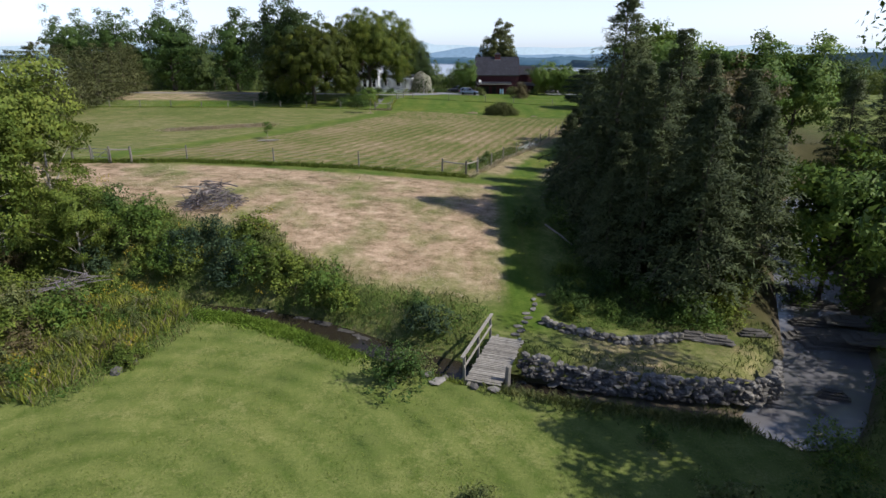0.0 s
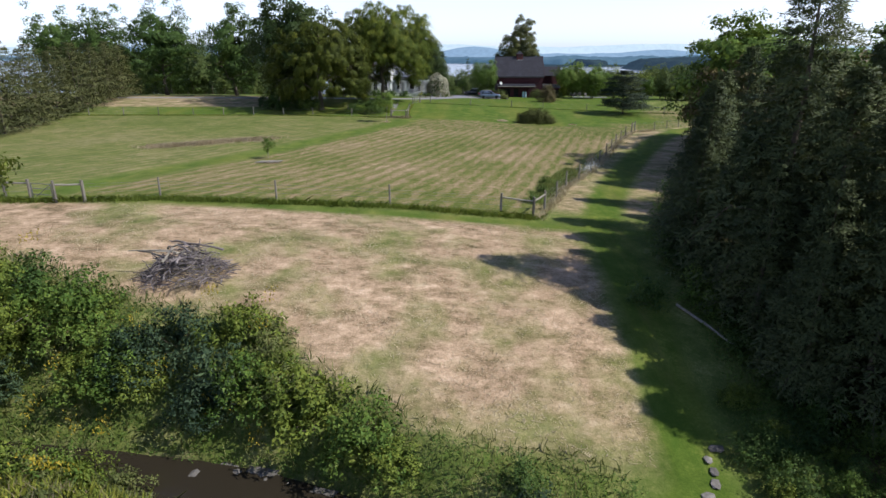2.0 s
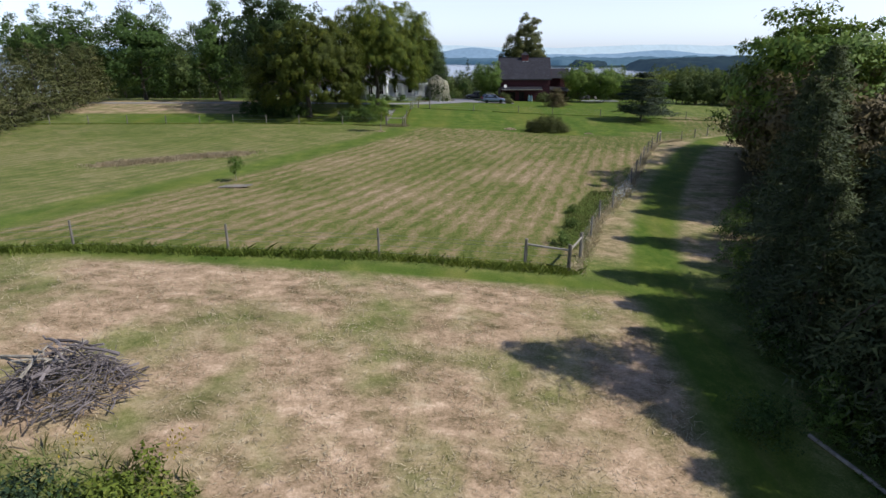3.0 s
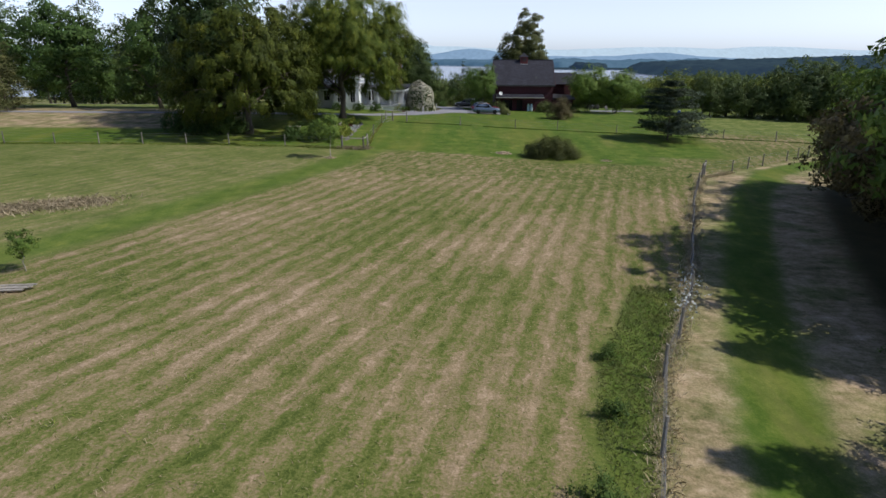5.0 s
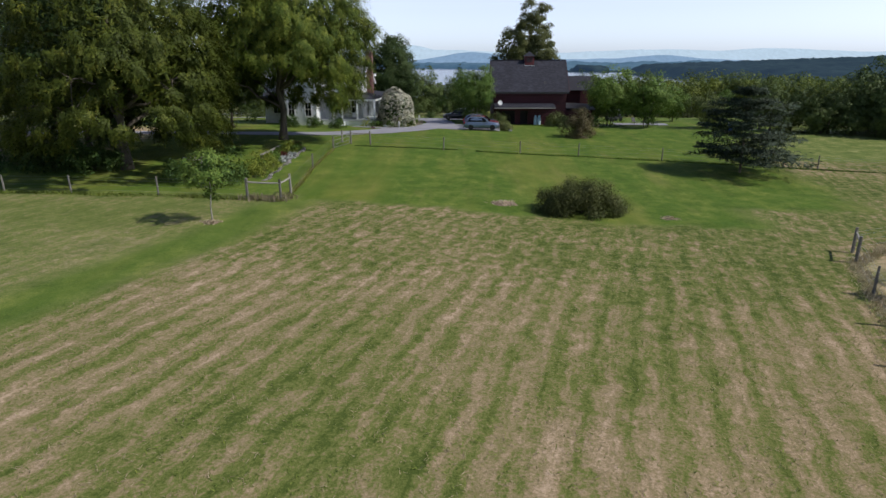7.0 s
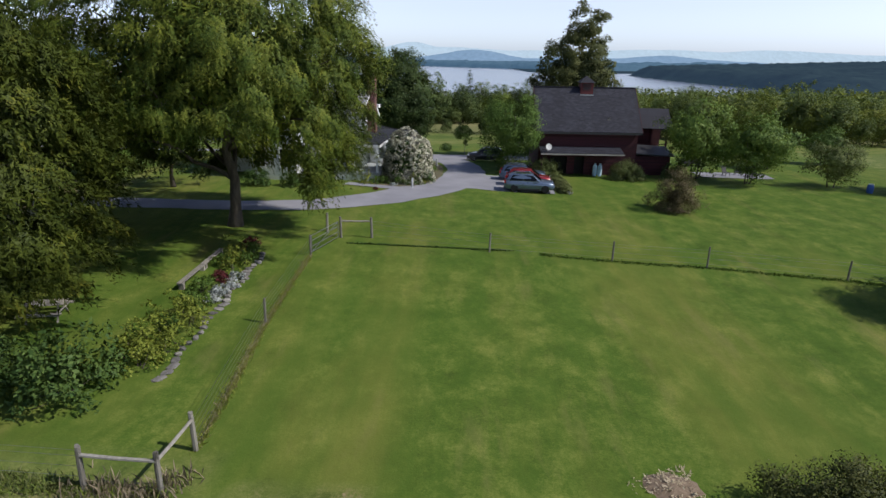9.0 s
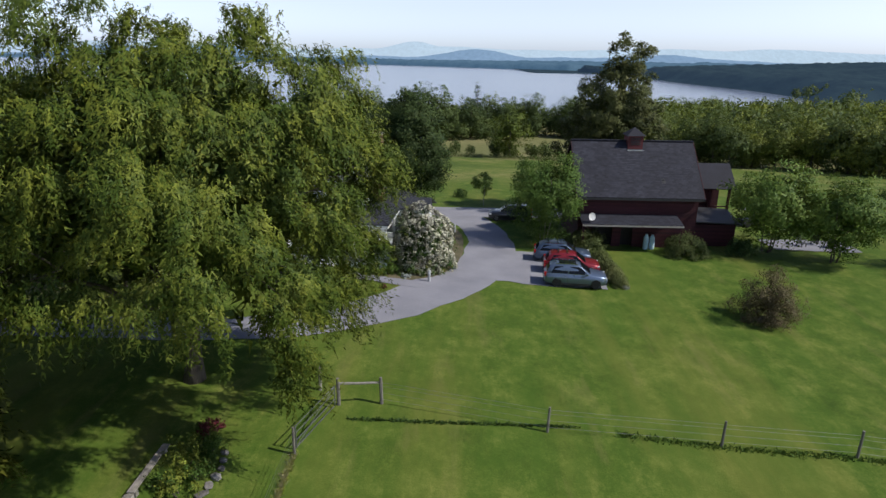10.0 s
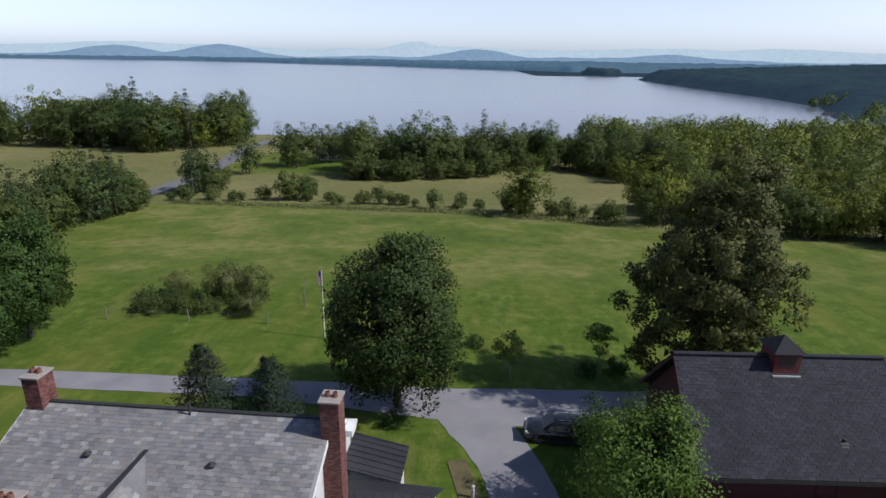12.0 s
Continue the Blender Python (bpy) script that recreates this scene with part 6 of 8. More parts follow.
    part("shed_roof", slab([(17.4, 162.4, 4.6), (22.3, 162.4, 4.35), (22.3, 166.0, 4.95), (17.4, 166.0, 5.2)], 0.1), M["metal_roof"], e, "low pale metal shed roof")
    part("shed_wall", boxv(17.8, 162.7, 1.3, 21.9, 166.0, 4.2), M["barn_red"], e)
    window_x(e, 13.2, 14.2, 5.55, 6.25, wy0 - 0.005, ("barn_red", "glass"), (2, 1), 0.03)
    return e


build_barn()

dish = thing("satellite_dish", "white satellite dish on the barn's lean-to roof", "dish", 7.75, 160.0, z=5.02, rz=20)
part("bracket", beam((0, 0, -0.1), (0, 0.05, 0.35), 0.05, 0.05), M["steel"], dish)
dv, df = lathe([(0.02, 0.0), (0.2, 0.03), (0.34, 0.09), (0.35, 0.1), (0.2, 0.045)], 16)
rot = Matrix.Rotation(radians(75), 4, "X")
part("reflector", ([rot @ Vector(v) + Vector((0, -0.05, 0.45)) for v in dv], df), M["dish_paint"], dish)
part("arm", beam((0, -0.1, 0.2), (0, -0.42, 0.35), 0.03, 0.03), M["steel"], dish)

for i, x in enumerate((13.2, 13.75)):
    tk = thing("gas_cylinder", "tall pale blue gas cylinder against the red barn", "gas cylinder", x, 161.1, "gas cylinders", rz=i * 30)
    part("body", lathe([(0.2, 0), (0.23, 0.03), (0.24, 0.1), (0.24, 1.05), (0.2, 1.18), (0.1, 1.25), (0.06, 1.27)], 16), M["tank_paint"], tk, smooth=True)
    part("collar", lathe([(0.12, 1.22), (0.12, 1.4), (0.1, 1.4), (0.1, 1.23)], 12), M["tank_paint"], tk)
    part("valve", lathe([(0.03, 1.26), (0.03, 1.38)], 8), M["steel"], tk)

# ---- the white house ----


def build_house():
    ox, oy = -11.7, 155.3
    e = thing("house", "white clapboard farmhouse with grey slate roof and brick chimneys", "house", ox, oy, z=0, rz=-3.6)
    L, D, ze, zr, oh = 14.1, 8.0, 9.3, 11.15, 0.35
    ups = [(-4.9, -4.2, 7.65, 8.95), (-2.1, -1.4, 7.65, 8.95), (-13.2, -12.5, 7.65, 8.95)]
    downs = [(-1.6, -0.7, 4.4, 6.0), (-4.6, -3.7, 4.4, 6.0), (-3.1, -2.1, 3.9, 6.1), (-12.8, -11.8, 4.3, 6.0)]
    part("front_wall", wall_x(-L, 0, 2.2, ze, 0, 0.2, ups + downs), M["clapboard"], e)
    zb = 8.25
    part("back_wall", boxv(-L, D - 0.2, 1.5, 0, D, zb), M["clapboard"], e)
    for x in (-L, -0.2):
        v = [(x, 0.2, 1.8), (x, D - 0.2, 1.8), (x, D - 0.2, zb), (x, D / 2, zr - 0.12), (x, 0.2, ze)]
        v += [(a + 0.2, b, c) for a, b, c in v]
        f = [(0, 1, 2, 3, 4), (9, 8, 7, 6, 5)] + [(i, i + 5, (i + 1) % 5 + 5, (i + 1) % 5) for i in range(5)]
        part("gable_wall", (v, f), M["clapboard"], e)
    # black panel behind the windows, in place of the unlit rooms
    part("dark_interior", boxv(-L + 0.3, 0.8, 2.3, -0.3, 0.9, ze - 0.2), M["indoor_shade"], e)
    for w in ups:
        window_x(e, *w, 0.0, bars=(2, 3))
    for w in downs[:2] + downs[3:]:
        window_x(e, *w, 0.0, bars=(1, 1))
    d = tagged(new("door"), "white panelled front door", "")
    d.parent = e
    part("leaf", boxv(-3.1, 0.08, 3.9, -2.1, 0.14, 6.1), M["white_frame"], d)
    part("handle", boxv(-2.22, 0.03, 4.9, -2.18, 0.08, 5.05), M["steel"], d)
    gw = tagged(new("window"), "small dark gable window with white frame", "")
    gw.parent = e
    part("frame", boxv(0.0, 0.9, 7.85, 0.05, 1.75, 9.05), M["white_frame"], gw)
    part("pane", boxv(0.03, 0.98, 7.93, 0.056, 1.67, 8.97), M["glass"], gw)
    s = (zr - ze) / (D / 2 + oh)
    front = part("roof_slope", slab([(-L - 0.3, -oh, ze), (0.3, -oh, ze), (0.3, D / 2, zr), (-L - 0.3, D / 2, zr)], 0.12), M["slate"], e)
    part("roof_slope", slab([(0.3, D + oh, zb), (-L - 0.3, D + oh, zb), (-L - 0.3, D / 2, zr), (0.3, D / 2, zr)], 0.12), M["slate"], e)
    slates(front, "slate", (-L - 0.3, -oh, ze), (1, 0, 0), (0, D / 2 + oh, zr - ze), L + 0.6, math.hypot(D / 2 + oh, zr - ze) - 0.06, 0.32, 0.2, M["slate"], 9, 0.4, 300)
    part("ridge_cap", beam((-L - 0.3, D / 2, zr + 0.05), (0.3, D / 2, zr + 0.05), 0.22, 0.05), M["dark_trim"], e)
    part("cornice", boxv(-L - 0.3, -oh - 0.03, ze - 0.32, 0.3, -oh, ze - 0.02), M["white_paint"], e)
    part("soffit", boxv(-L - 0.3, -oh, ze - 0.3, 0.3, 0.0, ze - 0.16), M["white_paint"], e)
    for x in (-L - 0.33, 0.3):
        part("rake_board", beam((x, -oh, ze - 0.14), (x, D / 2, zr - 0.14), 0.06, 0.24), M["white_paint"], e)
        part("rake_board", beam((x, D + oh, zb - 0.14), (x, D / 2, zr - 0.14), 0.06, 0.24), M["white_paint"], e)
    part("cornice_return", boxv(0.36, D - 2.6, ze - 0.1, 0.8, D - 1.7, ze + 0.25), M["white_paint"], e)
    for x, y0, y1, z0, z1, w, cap, seed in ((0.02, 3.0, 3.95, 5.6, 12.6, 0.85, 300, 1), (-L - 0.15, 3.5, 4.5, 10.4, 12.6, 0.8, 120, 2), (-10.2, -3.3, -2.5, 5.8, 11.7, 0.9, 120, 3)):
        c = tagged(new("chimney"), "tall red brick chimney with clay pots", "")
        c.parent = e
        bricks(c, x, y0, z0, x + w, y1, z1, cap, seed)
        for k in (0.3, 0.7):
            part("pot", lathe([(0.13, z1 + 0.08), (0.11, z1 + 0.3), (0.09, z1 + 0.3), (0.1, z1 + 0.1)], 10, x + w * k, (y0 + y1) / 2), M["terracotta"], c)
    for x, yy in ((-6.4, 3.75), (-10.1, 1.6), (-4.4, 1.5)):
        zz = ze + (yy + oh) * s
        if yy > 3:
            part("vent_pipe", lathe([(0.05, zz - 0.1), (0.05, zz + 0.55), (0.08, zz + 0.56), (0.08, zz + 0.64)], 8, x, yy), M["dark_trim"], e)
        else:
            part("roof_vent", lathe([(0.13, zz - 0.05), (0.13, zz + 0.13), (0.2, zz + 0.14), (0.03, zz + 0.26)], 10, x, yy), M["dark_trim"], e)
    # front ell
    ez, er = 8.25, 10.3
    ex0, ex1, exr, ey = -10.1, -5.1, -7.6, -4.6
    meet = (er - ze) / s - oh
    part("ell_wall", wall_x(ex0 + 0.3, ex1 - 0.3, 2.2, ez, ey + 0.25, ey + 0.45, [(-9.2, -8.4, 4.3, 6.0), (-6.9, -6.1, 4.3, 6.0), (-8.0, -7.2, 6.9, 8.0)]), M["clapboard"], e)
    for w in ((-9.2, -8.4, 4.3, 6.0), (-6.9, -6.1, 4.3, 6.0), (-8.0, -7.2, 6.9, 8.0)):
        window_x(e, *w, ey + 0.25, bars=(1, 1))
    v = [(ex0 + 0.3, ey + 0.25, ez), (ex1 - 0.3, ey + 0.25, ez), (exr, ey + 0.25, er - 0.2)]
    v += [(a, b + 0.2, c) for a, b, c in v]
    part("ell_gable", (v, [(0, 1, 2), (5, 4, 3), (0, 3, 4, 1), (1, 4, 5, 2), (2, 5, 3, 0)]), M["clapboard"], e)
    for x in (ex0 + 0.3, ex1 - 0.5):
        part("ell_side", boxv(x, ey + 0.45, 2.2, x + 0.2, 0.0, ez), M["clapboard"], e)
    ym = -oh + 0.0
    er_slope = part("ell_roof", slab([(ex1, ey, ez), (ex1, 0.0, ez), (exr, meet, er), (exr, ey, er)], 0.1), M["slate"], e)
    part("ell_roof", slab([(exr, ey, er), (exr, meet, er), (ex0, 0.0, ez), (ex0, ey, ez)], 0.1), M["slate"], e)
    slates(er_slope, "slate", (ex1, ey, ez), (0, 1, 0), (exr - ex1, 0, er - ez), 4.7, math.hypot(exr - ex1, er - ez) - 0.05, 0.32, 0.2, M["slate"], 12, 1.0, 0)
    part("ell_eave_board", boxv(ex1, ey, ez - 0.26, ex1 + 0.04, -oh, ez - 0.02), M["white_paint"], e)
    part("ell_ridge", beam((exr, ey, er + 0.04), (exr, meet, er + 0.04), 0.2, 0.05), M["dark_trim"], e)
    for a, b in (((ex0, ey - 0.02, ez - 0.12), (exr, ey - 0.02, er - 0.12)), ((ex1, ey - 0.02, ez - 0.12), (exr, ey - 0.02, er - 0.12))):
        part("ell_rake", beam(a, b, 0.06, 0.24), M["white_paint"], e)
    # wrap-round porch with standing-seam metal roof
    zt, zl = 7.1, 6.5
    fx0, fx1, fy, bx = -5.1, 2.5, -3.0, 3.0
    main_r = part("porch_roof", slab([(fx0, fy, zl), (fx1, fy, zl), (0.02, -0.02, zt), (fx0, -0.02, zt)], 0.06), M["metal_roof"], e)
    side_r = part("porch_roof", slab([(fx1, fy, zl), (fx1, 2.55, zl), (0.02, 2.55, zt), (0.02, -0.02, zt)], 0.06), M["metal_roof"], e)
    bay_s = part("bay_roof", slab([(0.05, 2.55, 6.52), (5.3, 2.55, 6.3), (5.0, 4.15, 7.12), (0.05, 4.15, 7.14)], 0.06), M["metal_roof"], e)
    part("bay_roof", slab([(5.0, 4.15, 7.12), (5.3, 5.75, 6.3), (0.05, 5.75, 6.52), (0.05, 4.15, 7.14)], 0.06), M["metal_roof"], e)
    rear = part("rear_roof", slab([(3.1, 5.75, 6.4), (3.1, 8.9, 6.3), (0.05, 8.9, 7.0), (0.05, 5.75, 7.1)], 0.06), M["metal_roof"], e)
    part("side_porch_roof", slab([(-L - 0.5, -3.0, 6.5), (-10.15, -3.0, 6.5), (-10.15, -0.02, 7.1), (-L - 0.5, -0.02, 7.1)], 0.06), M["metal_roof"], e)
    k = 0
    x = fx0 + 0.3
    while x < fx1 - 0.1:
        y_top = -0.02 if x < 0 else -0.02 - 2.98 * x / 2.48
        zt_ = zl + (zt - zl) * (y_top - fy) / 2.98
        part("seam", beam((x, fy, zl + 0.015), (x, y_top, zt_ + 0.015), 0.03, 0.035), M["metal_roof"], main_r)
        x += 0.46
    y = fy + 0.3
    while y < 2.5:
        x_in = 0.02 if y > 0 else 2.5 * -y / 3.0
        part("seam", beam((fx1, y, zl + 0.015), (x_in, y, zl + (zt - zl) * (fx1 - x_in) / 2.48 + 0.015), 0.03, 0.035), M["metal_roof"], side_r)
        y += 0.46
    for i in range(11):
        x = 0.3 + i * 0.46
        part("seam", beam((x, 2.55, 6.535 - 0.042 * x), (x, 4.13, 7.15), 0.03, 0.035), M["metal_roof"], bay_s)
    for i in range(7):
        y = 5.95 + i * 0.46
        part("seam", beam((3.1, y, 6.41), (0.06, y, 7.1), 0.03, 0.035), M["metal_roof"], rear)
    part("hip_cap", beam((fx1, fy, zl + 0.03), (0.02, -0.02, zt + 0.03), 0.08, 0.04), M["metal_roof"], e)
    part("porch_beam", boxv(fx0, fy + 0.02, zl - 0.32, fx1 - 0.08, fy + 0.2, zl - 0.07), M["white_paint"], e)
    part("porch_beam", boxv(fx1 - 0.26, fy + 0.2, zl - 0.32, fx1 - 0.08, 2.5, zl - 0.07), M["white_paint"], e)
    part("porch_floor", boxv(fx0, fy + 0.05, 3.5, fx1 - 0.1, 0, 3.75), M["porch_grey"], e)
    part("porch_floor", boxv(0.02, 0, 3.5, fx1 - 0.1, 2.5, 3.75), M["porch_grey"], e)
    part("porch_skirt", boxv(fx0 + 0.1, fy + 0.15, 2.0, fx1 - 0.25, fy + 0.25, 3.5), M["white_paint"], e)
    for x in (-3.5, -2.3, -0.2, 2.15):
        part("porch_post", boxv(x - 0.09, fy + 0.04, 3.75, x + 0.09, fy + 0.22, zl - 0.32), M["white_frame"], e)
    part("porch_post", boxv(fx1 - 0.27, 0.0, 3.75, fx1 - 0.09, 0.18, zl - 0.32), M["white_frame"], e)
    part("bay_wall", wall_x(0.3, 4.9, 2.0, 6.25, 2.8, 3.0, [(1.2, 2.2, 4.2, 5.8)]), M["clapboard"], e)
    part("bay_wall", boxv(4.7, 3.0, 2.0, 4.9, 5.5, 6.25), M["clapboard"], e)
    part("rear_wall", boxv(0.3, 5.5, 1.6, 2.8, 8.7, 6.2), M["clapboard"], e)
    for i in range(4):
        part("step", boxv(-3.3, fy - 0.3 * (4 - i) + 0.05, 2.5, -1.9, fy - 0.3 * (3 - i) + 0.05, 2.75 + i * 0.25), M["white_paint"], e)
    return e


build_house()

# ---- cars ----


def ring_loft(stations, n_ring):
    v, f = [], []
    for st in stations:
        v += st
    for i in range(len(stations) - 1):
        for k in range(n_ring):
            k2 = (k + 1) % n_ring
            f.append((i * n_ring + k, i * n_ring + k2, (i + 1) * n_ring + k2, (i + 1) * n_ring + k))
    f.append(tuple(range(n_ring))[::-1])
    f.append(tuple((len(stations) - 1) * n_ring + k for k in range(n_ring)))
    return v, f


def body_ring(x, zb, zt, hw, hb):
    """A rounded cross-section of the lower body at x."""
    r = 0.10
    return [(x, -hb, zb), (x, -hw, zb + 0.16), (x, -hw - 0.015, (zb + zt) / 2 + 0.05), (x, -hw + 0.03, zt - 0.05), (x, -hw + r + 0.06, zt), (x, hw - r - 0.06, zt), (x, hw - 0.03, zt - 0.05), (x, hw + 0.015, (zb + zt) / 2 + 0.05), (x, hw, zb + 0.16), (x, hb, zb)]


def car(name, paint, label, x, y, rz, length=4.69, height=1.65, rails=True, boot=0.0, racks=0, sunroof=False):
    e = thing(name, label, "car", x, y, "parked cars", z=gz(x, y) + 0.1, rz=rz)
    k, hh = length / 4.69, height / 1.65
    hw = 0.93
    st = [(-2.34, 0.52, 0.80, 0.70), (-2.28, 0.34, 1.00, 0.84), (-2.05, 0.24, 1.05, 0.91), (-1.3, 0.22, 1.06, 0.93), (0.0, 0.22, 1.04, 0.93), (0.75, 0.22, 1.02, 0.93), (1.2, 0.22, 1.00, 0.92), (1.75, 0.24, 0.94, 0.90), (2.1, 0.26, 0.86, 0.84), (2.28, 0.34, 0.74, 0.72), (2.34, 0.46, 0.62, 0.60)]
    body = part("body", ring_loft([body_ring(a * k, b, c * hh, d, d - 0.06) for a, b, c, d in st], 10), M[paint], e, smooth=True)
    # cabin with pillars
    zb, zt = 0.99 * hh, height
    cab = [(-2.2, zb, 0.80), (-1.92, zt - 0.2, 0.66), (-1.6, zt - 0.035, 0.62), (-0.7, zt, 0.64), (0.05, zt - 0.02, 0.63), (0.30, zt - 0.08, 0.62), (1.12, zb + 0.01, 0.76)]

    def cab_ring(a, z, w):
        low = 0.84 if a < 0.9 else 0.80
        return [(a * k, -low, zb - 0.04), (a * k, -(low + w) / 2 - 0.03, (zb + z) / 2), (a * k, -w - 0.01, z - 0.06), (a * k, -w + 0.10, z), (a * k, w - 0.10, z), (a * k, w + 0.01, z - 0.06), (a * k, (low + w) / 2 + 0.03, (zb + z) / 2), (a * k, low, zb - 0.04)]

    part("cabin", ring_loft([cab_ring(*c) for c in cab], 8), M[paint], e, smooth=True)
    for sgn in (-1, 1):
        def side(a, u):
            zz = zb + 0.03 + u * (zt - 0.13 - zb)
            yy = sgn * (0.865 - u * 0.20)
            return (a * k, yy, zz)
        for a0, a1, b0, b1 in ((-1.85, -0.62, -1.55, -0.62), (-0.55, 0.86, -0.55, 0.30)):
            q = [side(a0, 0.04), side(a1, 0.04), side(b1, 0.97), side(b0, 0.97)]
            part("side_window", (q, [(0, 1, 2, 3)] if sgn < 0 else [(3, 2, 1, 0)]), M["glass"], e)
        part("belt_trim", beam(side(-1.9, 0.0), side(0.95, 0.0), 0.012, 0.025), M["chrome"], e)
        part("mirror", boxv(0.62 * k, sgn * 1.0 - 0.08, zb + 0.02, 0.80 * k, sgn * 1.0 + 0.08, zb + 0.16), M[paint], e)
        part("tail_lamp", boxv(-2.32 * k, sgn * 0.78 - 0.09, 0.78 * hh, -2.17 * k, sgn * 0.78 + 0.09, 1.06 * hh), M["lamp_red"], e)
        part("headlight", boxv(2.02 * k, sgn * 0.72 - 0.13, 0.70 * hh, 2.24 * k, sgn * 0.72 + 0.13, 0.80 * hh), M["lamp_clear"], e)
        part("sill_trim", boxv(-1.05 * k, sgn * 0.93 - 0.03, 0.20, 1.0 * k, sgn * 0.93 + 0.03, 0.33), M["dark_trim"], e)
        if rails:
            part("roof_rail", beam((-1.5 * k, sgn * 0.58, zt + 0.05), (0.1 * k, sgn * 0.58, zt + 0.045), 0.04, 0.04), M["chrome"], e)
        part("door_line", boxv(-0.59 * k, sgn * 0.945 - 0.004, 0.4, -0.575 * k, sgn * 0.945 + 0.004, zb - 0.06), M["dark_trim"], e)
        for a in (-0.9, 0.35):
            part("door_handle", boxv(a * k, sgn * 0.95 - 0.012, 0.86 * hh, (a + 0.2) * k, sgn * 0.95 + 0.012, 0.89 * hh), M["chrome"], e)
        for a in (-1.36, 1.47):
            w = tagged(new("wheel"), "", "")
            w.parent = e
            w.matrix_basis = pose(a * k, sgn * 0.83, 0.35, 90, 0, 0)
            part("tyre", lathe([(0.26, -0.11), (0.34, -0.11), (0.36, -0.07), (0.36, 0.07), (0.34, 0.11), (0.26, 0.11)], 20), M["rubber"], w)
            part("rim", lathe([(0.25, -0.10), (0.25, 0.10)], 16), M["dark_trim"], w)
            for s in range(5):
                an = 2 * math.pi * s / 5
                part("spoke", beam((0.04 * math.cos(an), 0.04 * math.sin(an), -sgn * -0.115 if sgn < 0 else -0.115), (0.24 * math.cos(an), 0.24 * math.sin(an), -sgn * -0.115 if sgn < 0 else -0.115), 0.07, 0.03), M["rim_metal"], w)
    def front(u, yy):
        a = 1.10 + (0.32 - 1.10) * u
        z = zb + 0.02 + u * (zt - 0.10 - zb)
        return (a * k + 0.03, yy, z + 0.03)
    part("windscreen", ([front(0.06, -0.70), front(0.06, 0.70), front(0.98, 0.56), front(0.98, -0.56)], [(0, 1, 2, 3)]), M["glass"], e)
    part("rear_window", ([(-2.19 * k, 0.64, zb + 0.08), (-2.19 * k, -0.64, zb + 0.08), (-1.93 * k, -0.56, zt - 0.2), (-1.93 * k, 0.56, zt - 0.2)], [(0, 1, 2, 3)]), M["glass"], e)
    if sunroof:
        part("sunroof", boxv(-1.25 * k, -0.45, zt - 0.01, 0.0, 0.45, zt + 0.012), M["glass"], e)
    for i in range(racks):
        xx = (-1.15 + i * 0.75) * k
        part("roof_bar", boxv(xx - 0.035, -0.60, zt + 0.07, xx + 0.035, 0.60, zt + 0.10), M["chrome"], e)
    part("grille", boxv(2.27 * k, -0.36, 0.48, 2.36 * k, 0.36, 0.64 * hh), M["dark_trim"], e)
    part("front_bumper", boxv(2.1 * k, -0.66, 0.24, 2.32 * k, 0.66, 0.36), M["dark_trim"], e)
    part("rear_bumper", boxv(-2.36 * k, -0.72, 0.30, -2.2 * k, 0.72, 0.52), M["dark_trim"], e)
    return e


car("estate_car", "paint_blue_grey", "blue-grey metallic SUV with glass sunroof on gravel", 4.75, 150.75, -6.5, 4.69, 1.66, True, sunroof=True)
car("estate_car", "paint_red", "red SUV with two silver roof bars on gravel", 5.0, 153.6, -6.5, 4.45, 1.62, False, racks=2)
car("estate_car", "paint_slate", "slate-blue estate car with roof bars on gravel", 4.75, 156.6, -7.5, 4.75, 1.56, True, racks=2)
car("estate_car", "paint_black", "black SUV with pale dusty roof on the gravel lane", 1.6, 171.1, 175, 4.7, 1.7, True)

# ---- fences ----


def post_shape(h, r=0.07, square=False, seed=0):
    rr = random.Random(seed)
    lx, ly = rr.uniform(-0.04, 0.04), rr.uniform(-0.04, 0.04)
    if square:
        return beam((0, 0, -0.2), (lx, ly, h), r * 2, r * 2)
    return tube([(0, 0, -0.2), (lx * 0.5, ly * 0.5, h * 0.6), (lx, ly, h)], [r, r * 0.95, r * 0.85], 7)


def fence(points, label, h=1.25, r=0.065, wires=(0.25, 0.6, 0.95, 1.15), square=False, every=None, wire_r=0.006, seed=0):
    """Posts at the given places with wire between them."""
    e = thing("fence", label, "fence", points[0][0], points[0][1], z=0)
    o = Vector((points[0][0], points[0][1], 0))
    pts = []
    if every:
        for (ax, ay), (bx, by) in zip(points, points[1:]):
            n = max(1, round(math.hypot(bx - ax, by - ay) / every))
            pts += [(ax + (bx - ax) * i / n, ay + (by - ay) * i / n) for i in range(n)]
        pts.append(points[-1])
    else:
        pts = points
    for i, (x, y) in enumerate(pts):
        v, f = post_shape(h * (0.94 + 0.1 * ((i * 37) % 7) / 7), r, square, i + seed)
        z = gz(x, y)
        part("post", ([Vector(p) + Vector((x, y, z)) - o for p in v], f), M["post_wood"], e)
    for wz in wires:
        line = [Vector((x, y, gz(x, y) + wz)) - o for x, y in pts]
        part("wire", tube(line, [wire_r] * len(line), 3), M["steel"], e)
    return e


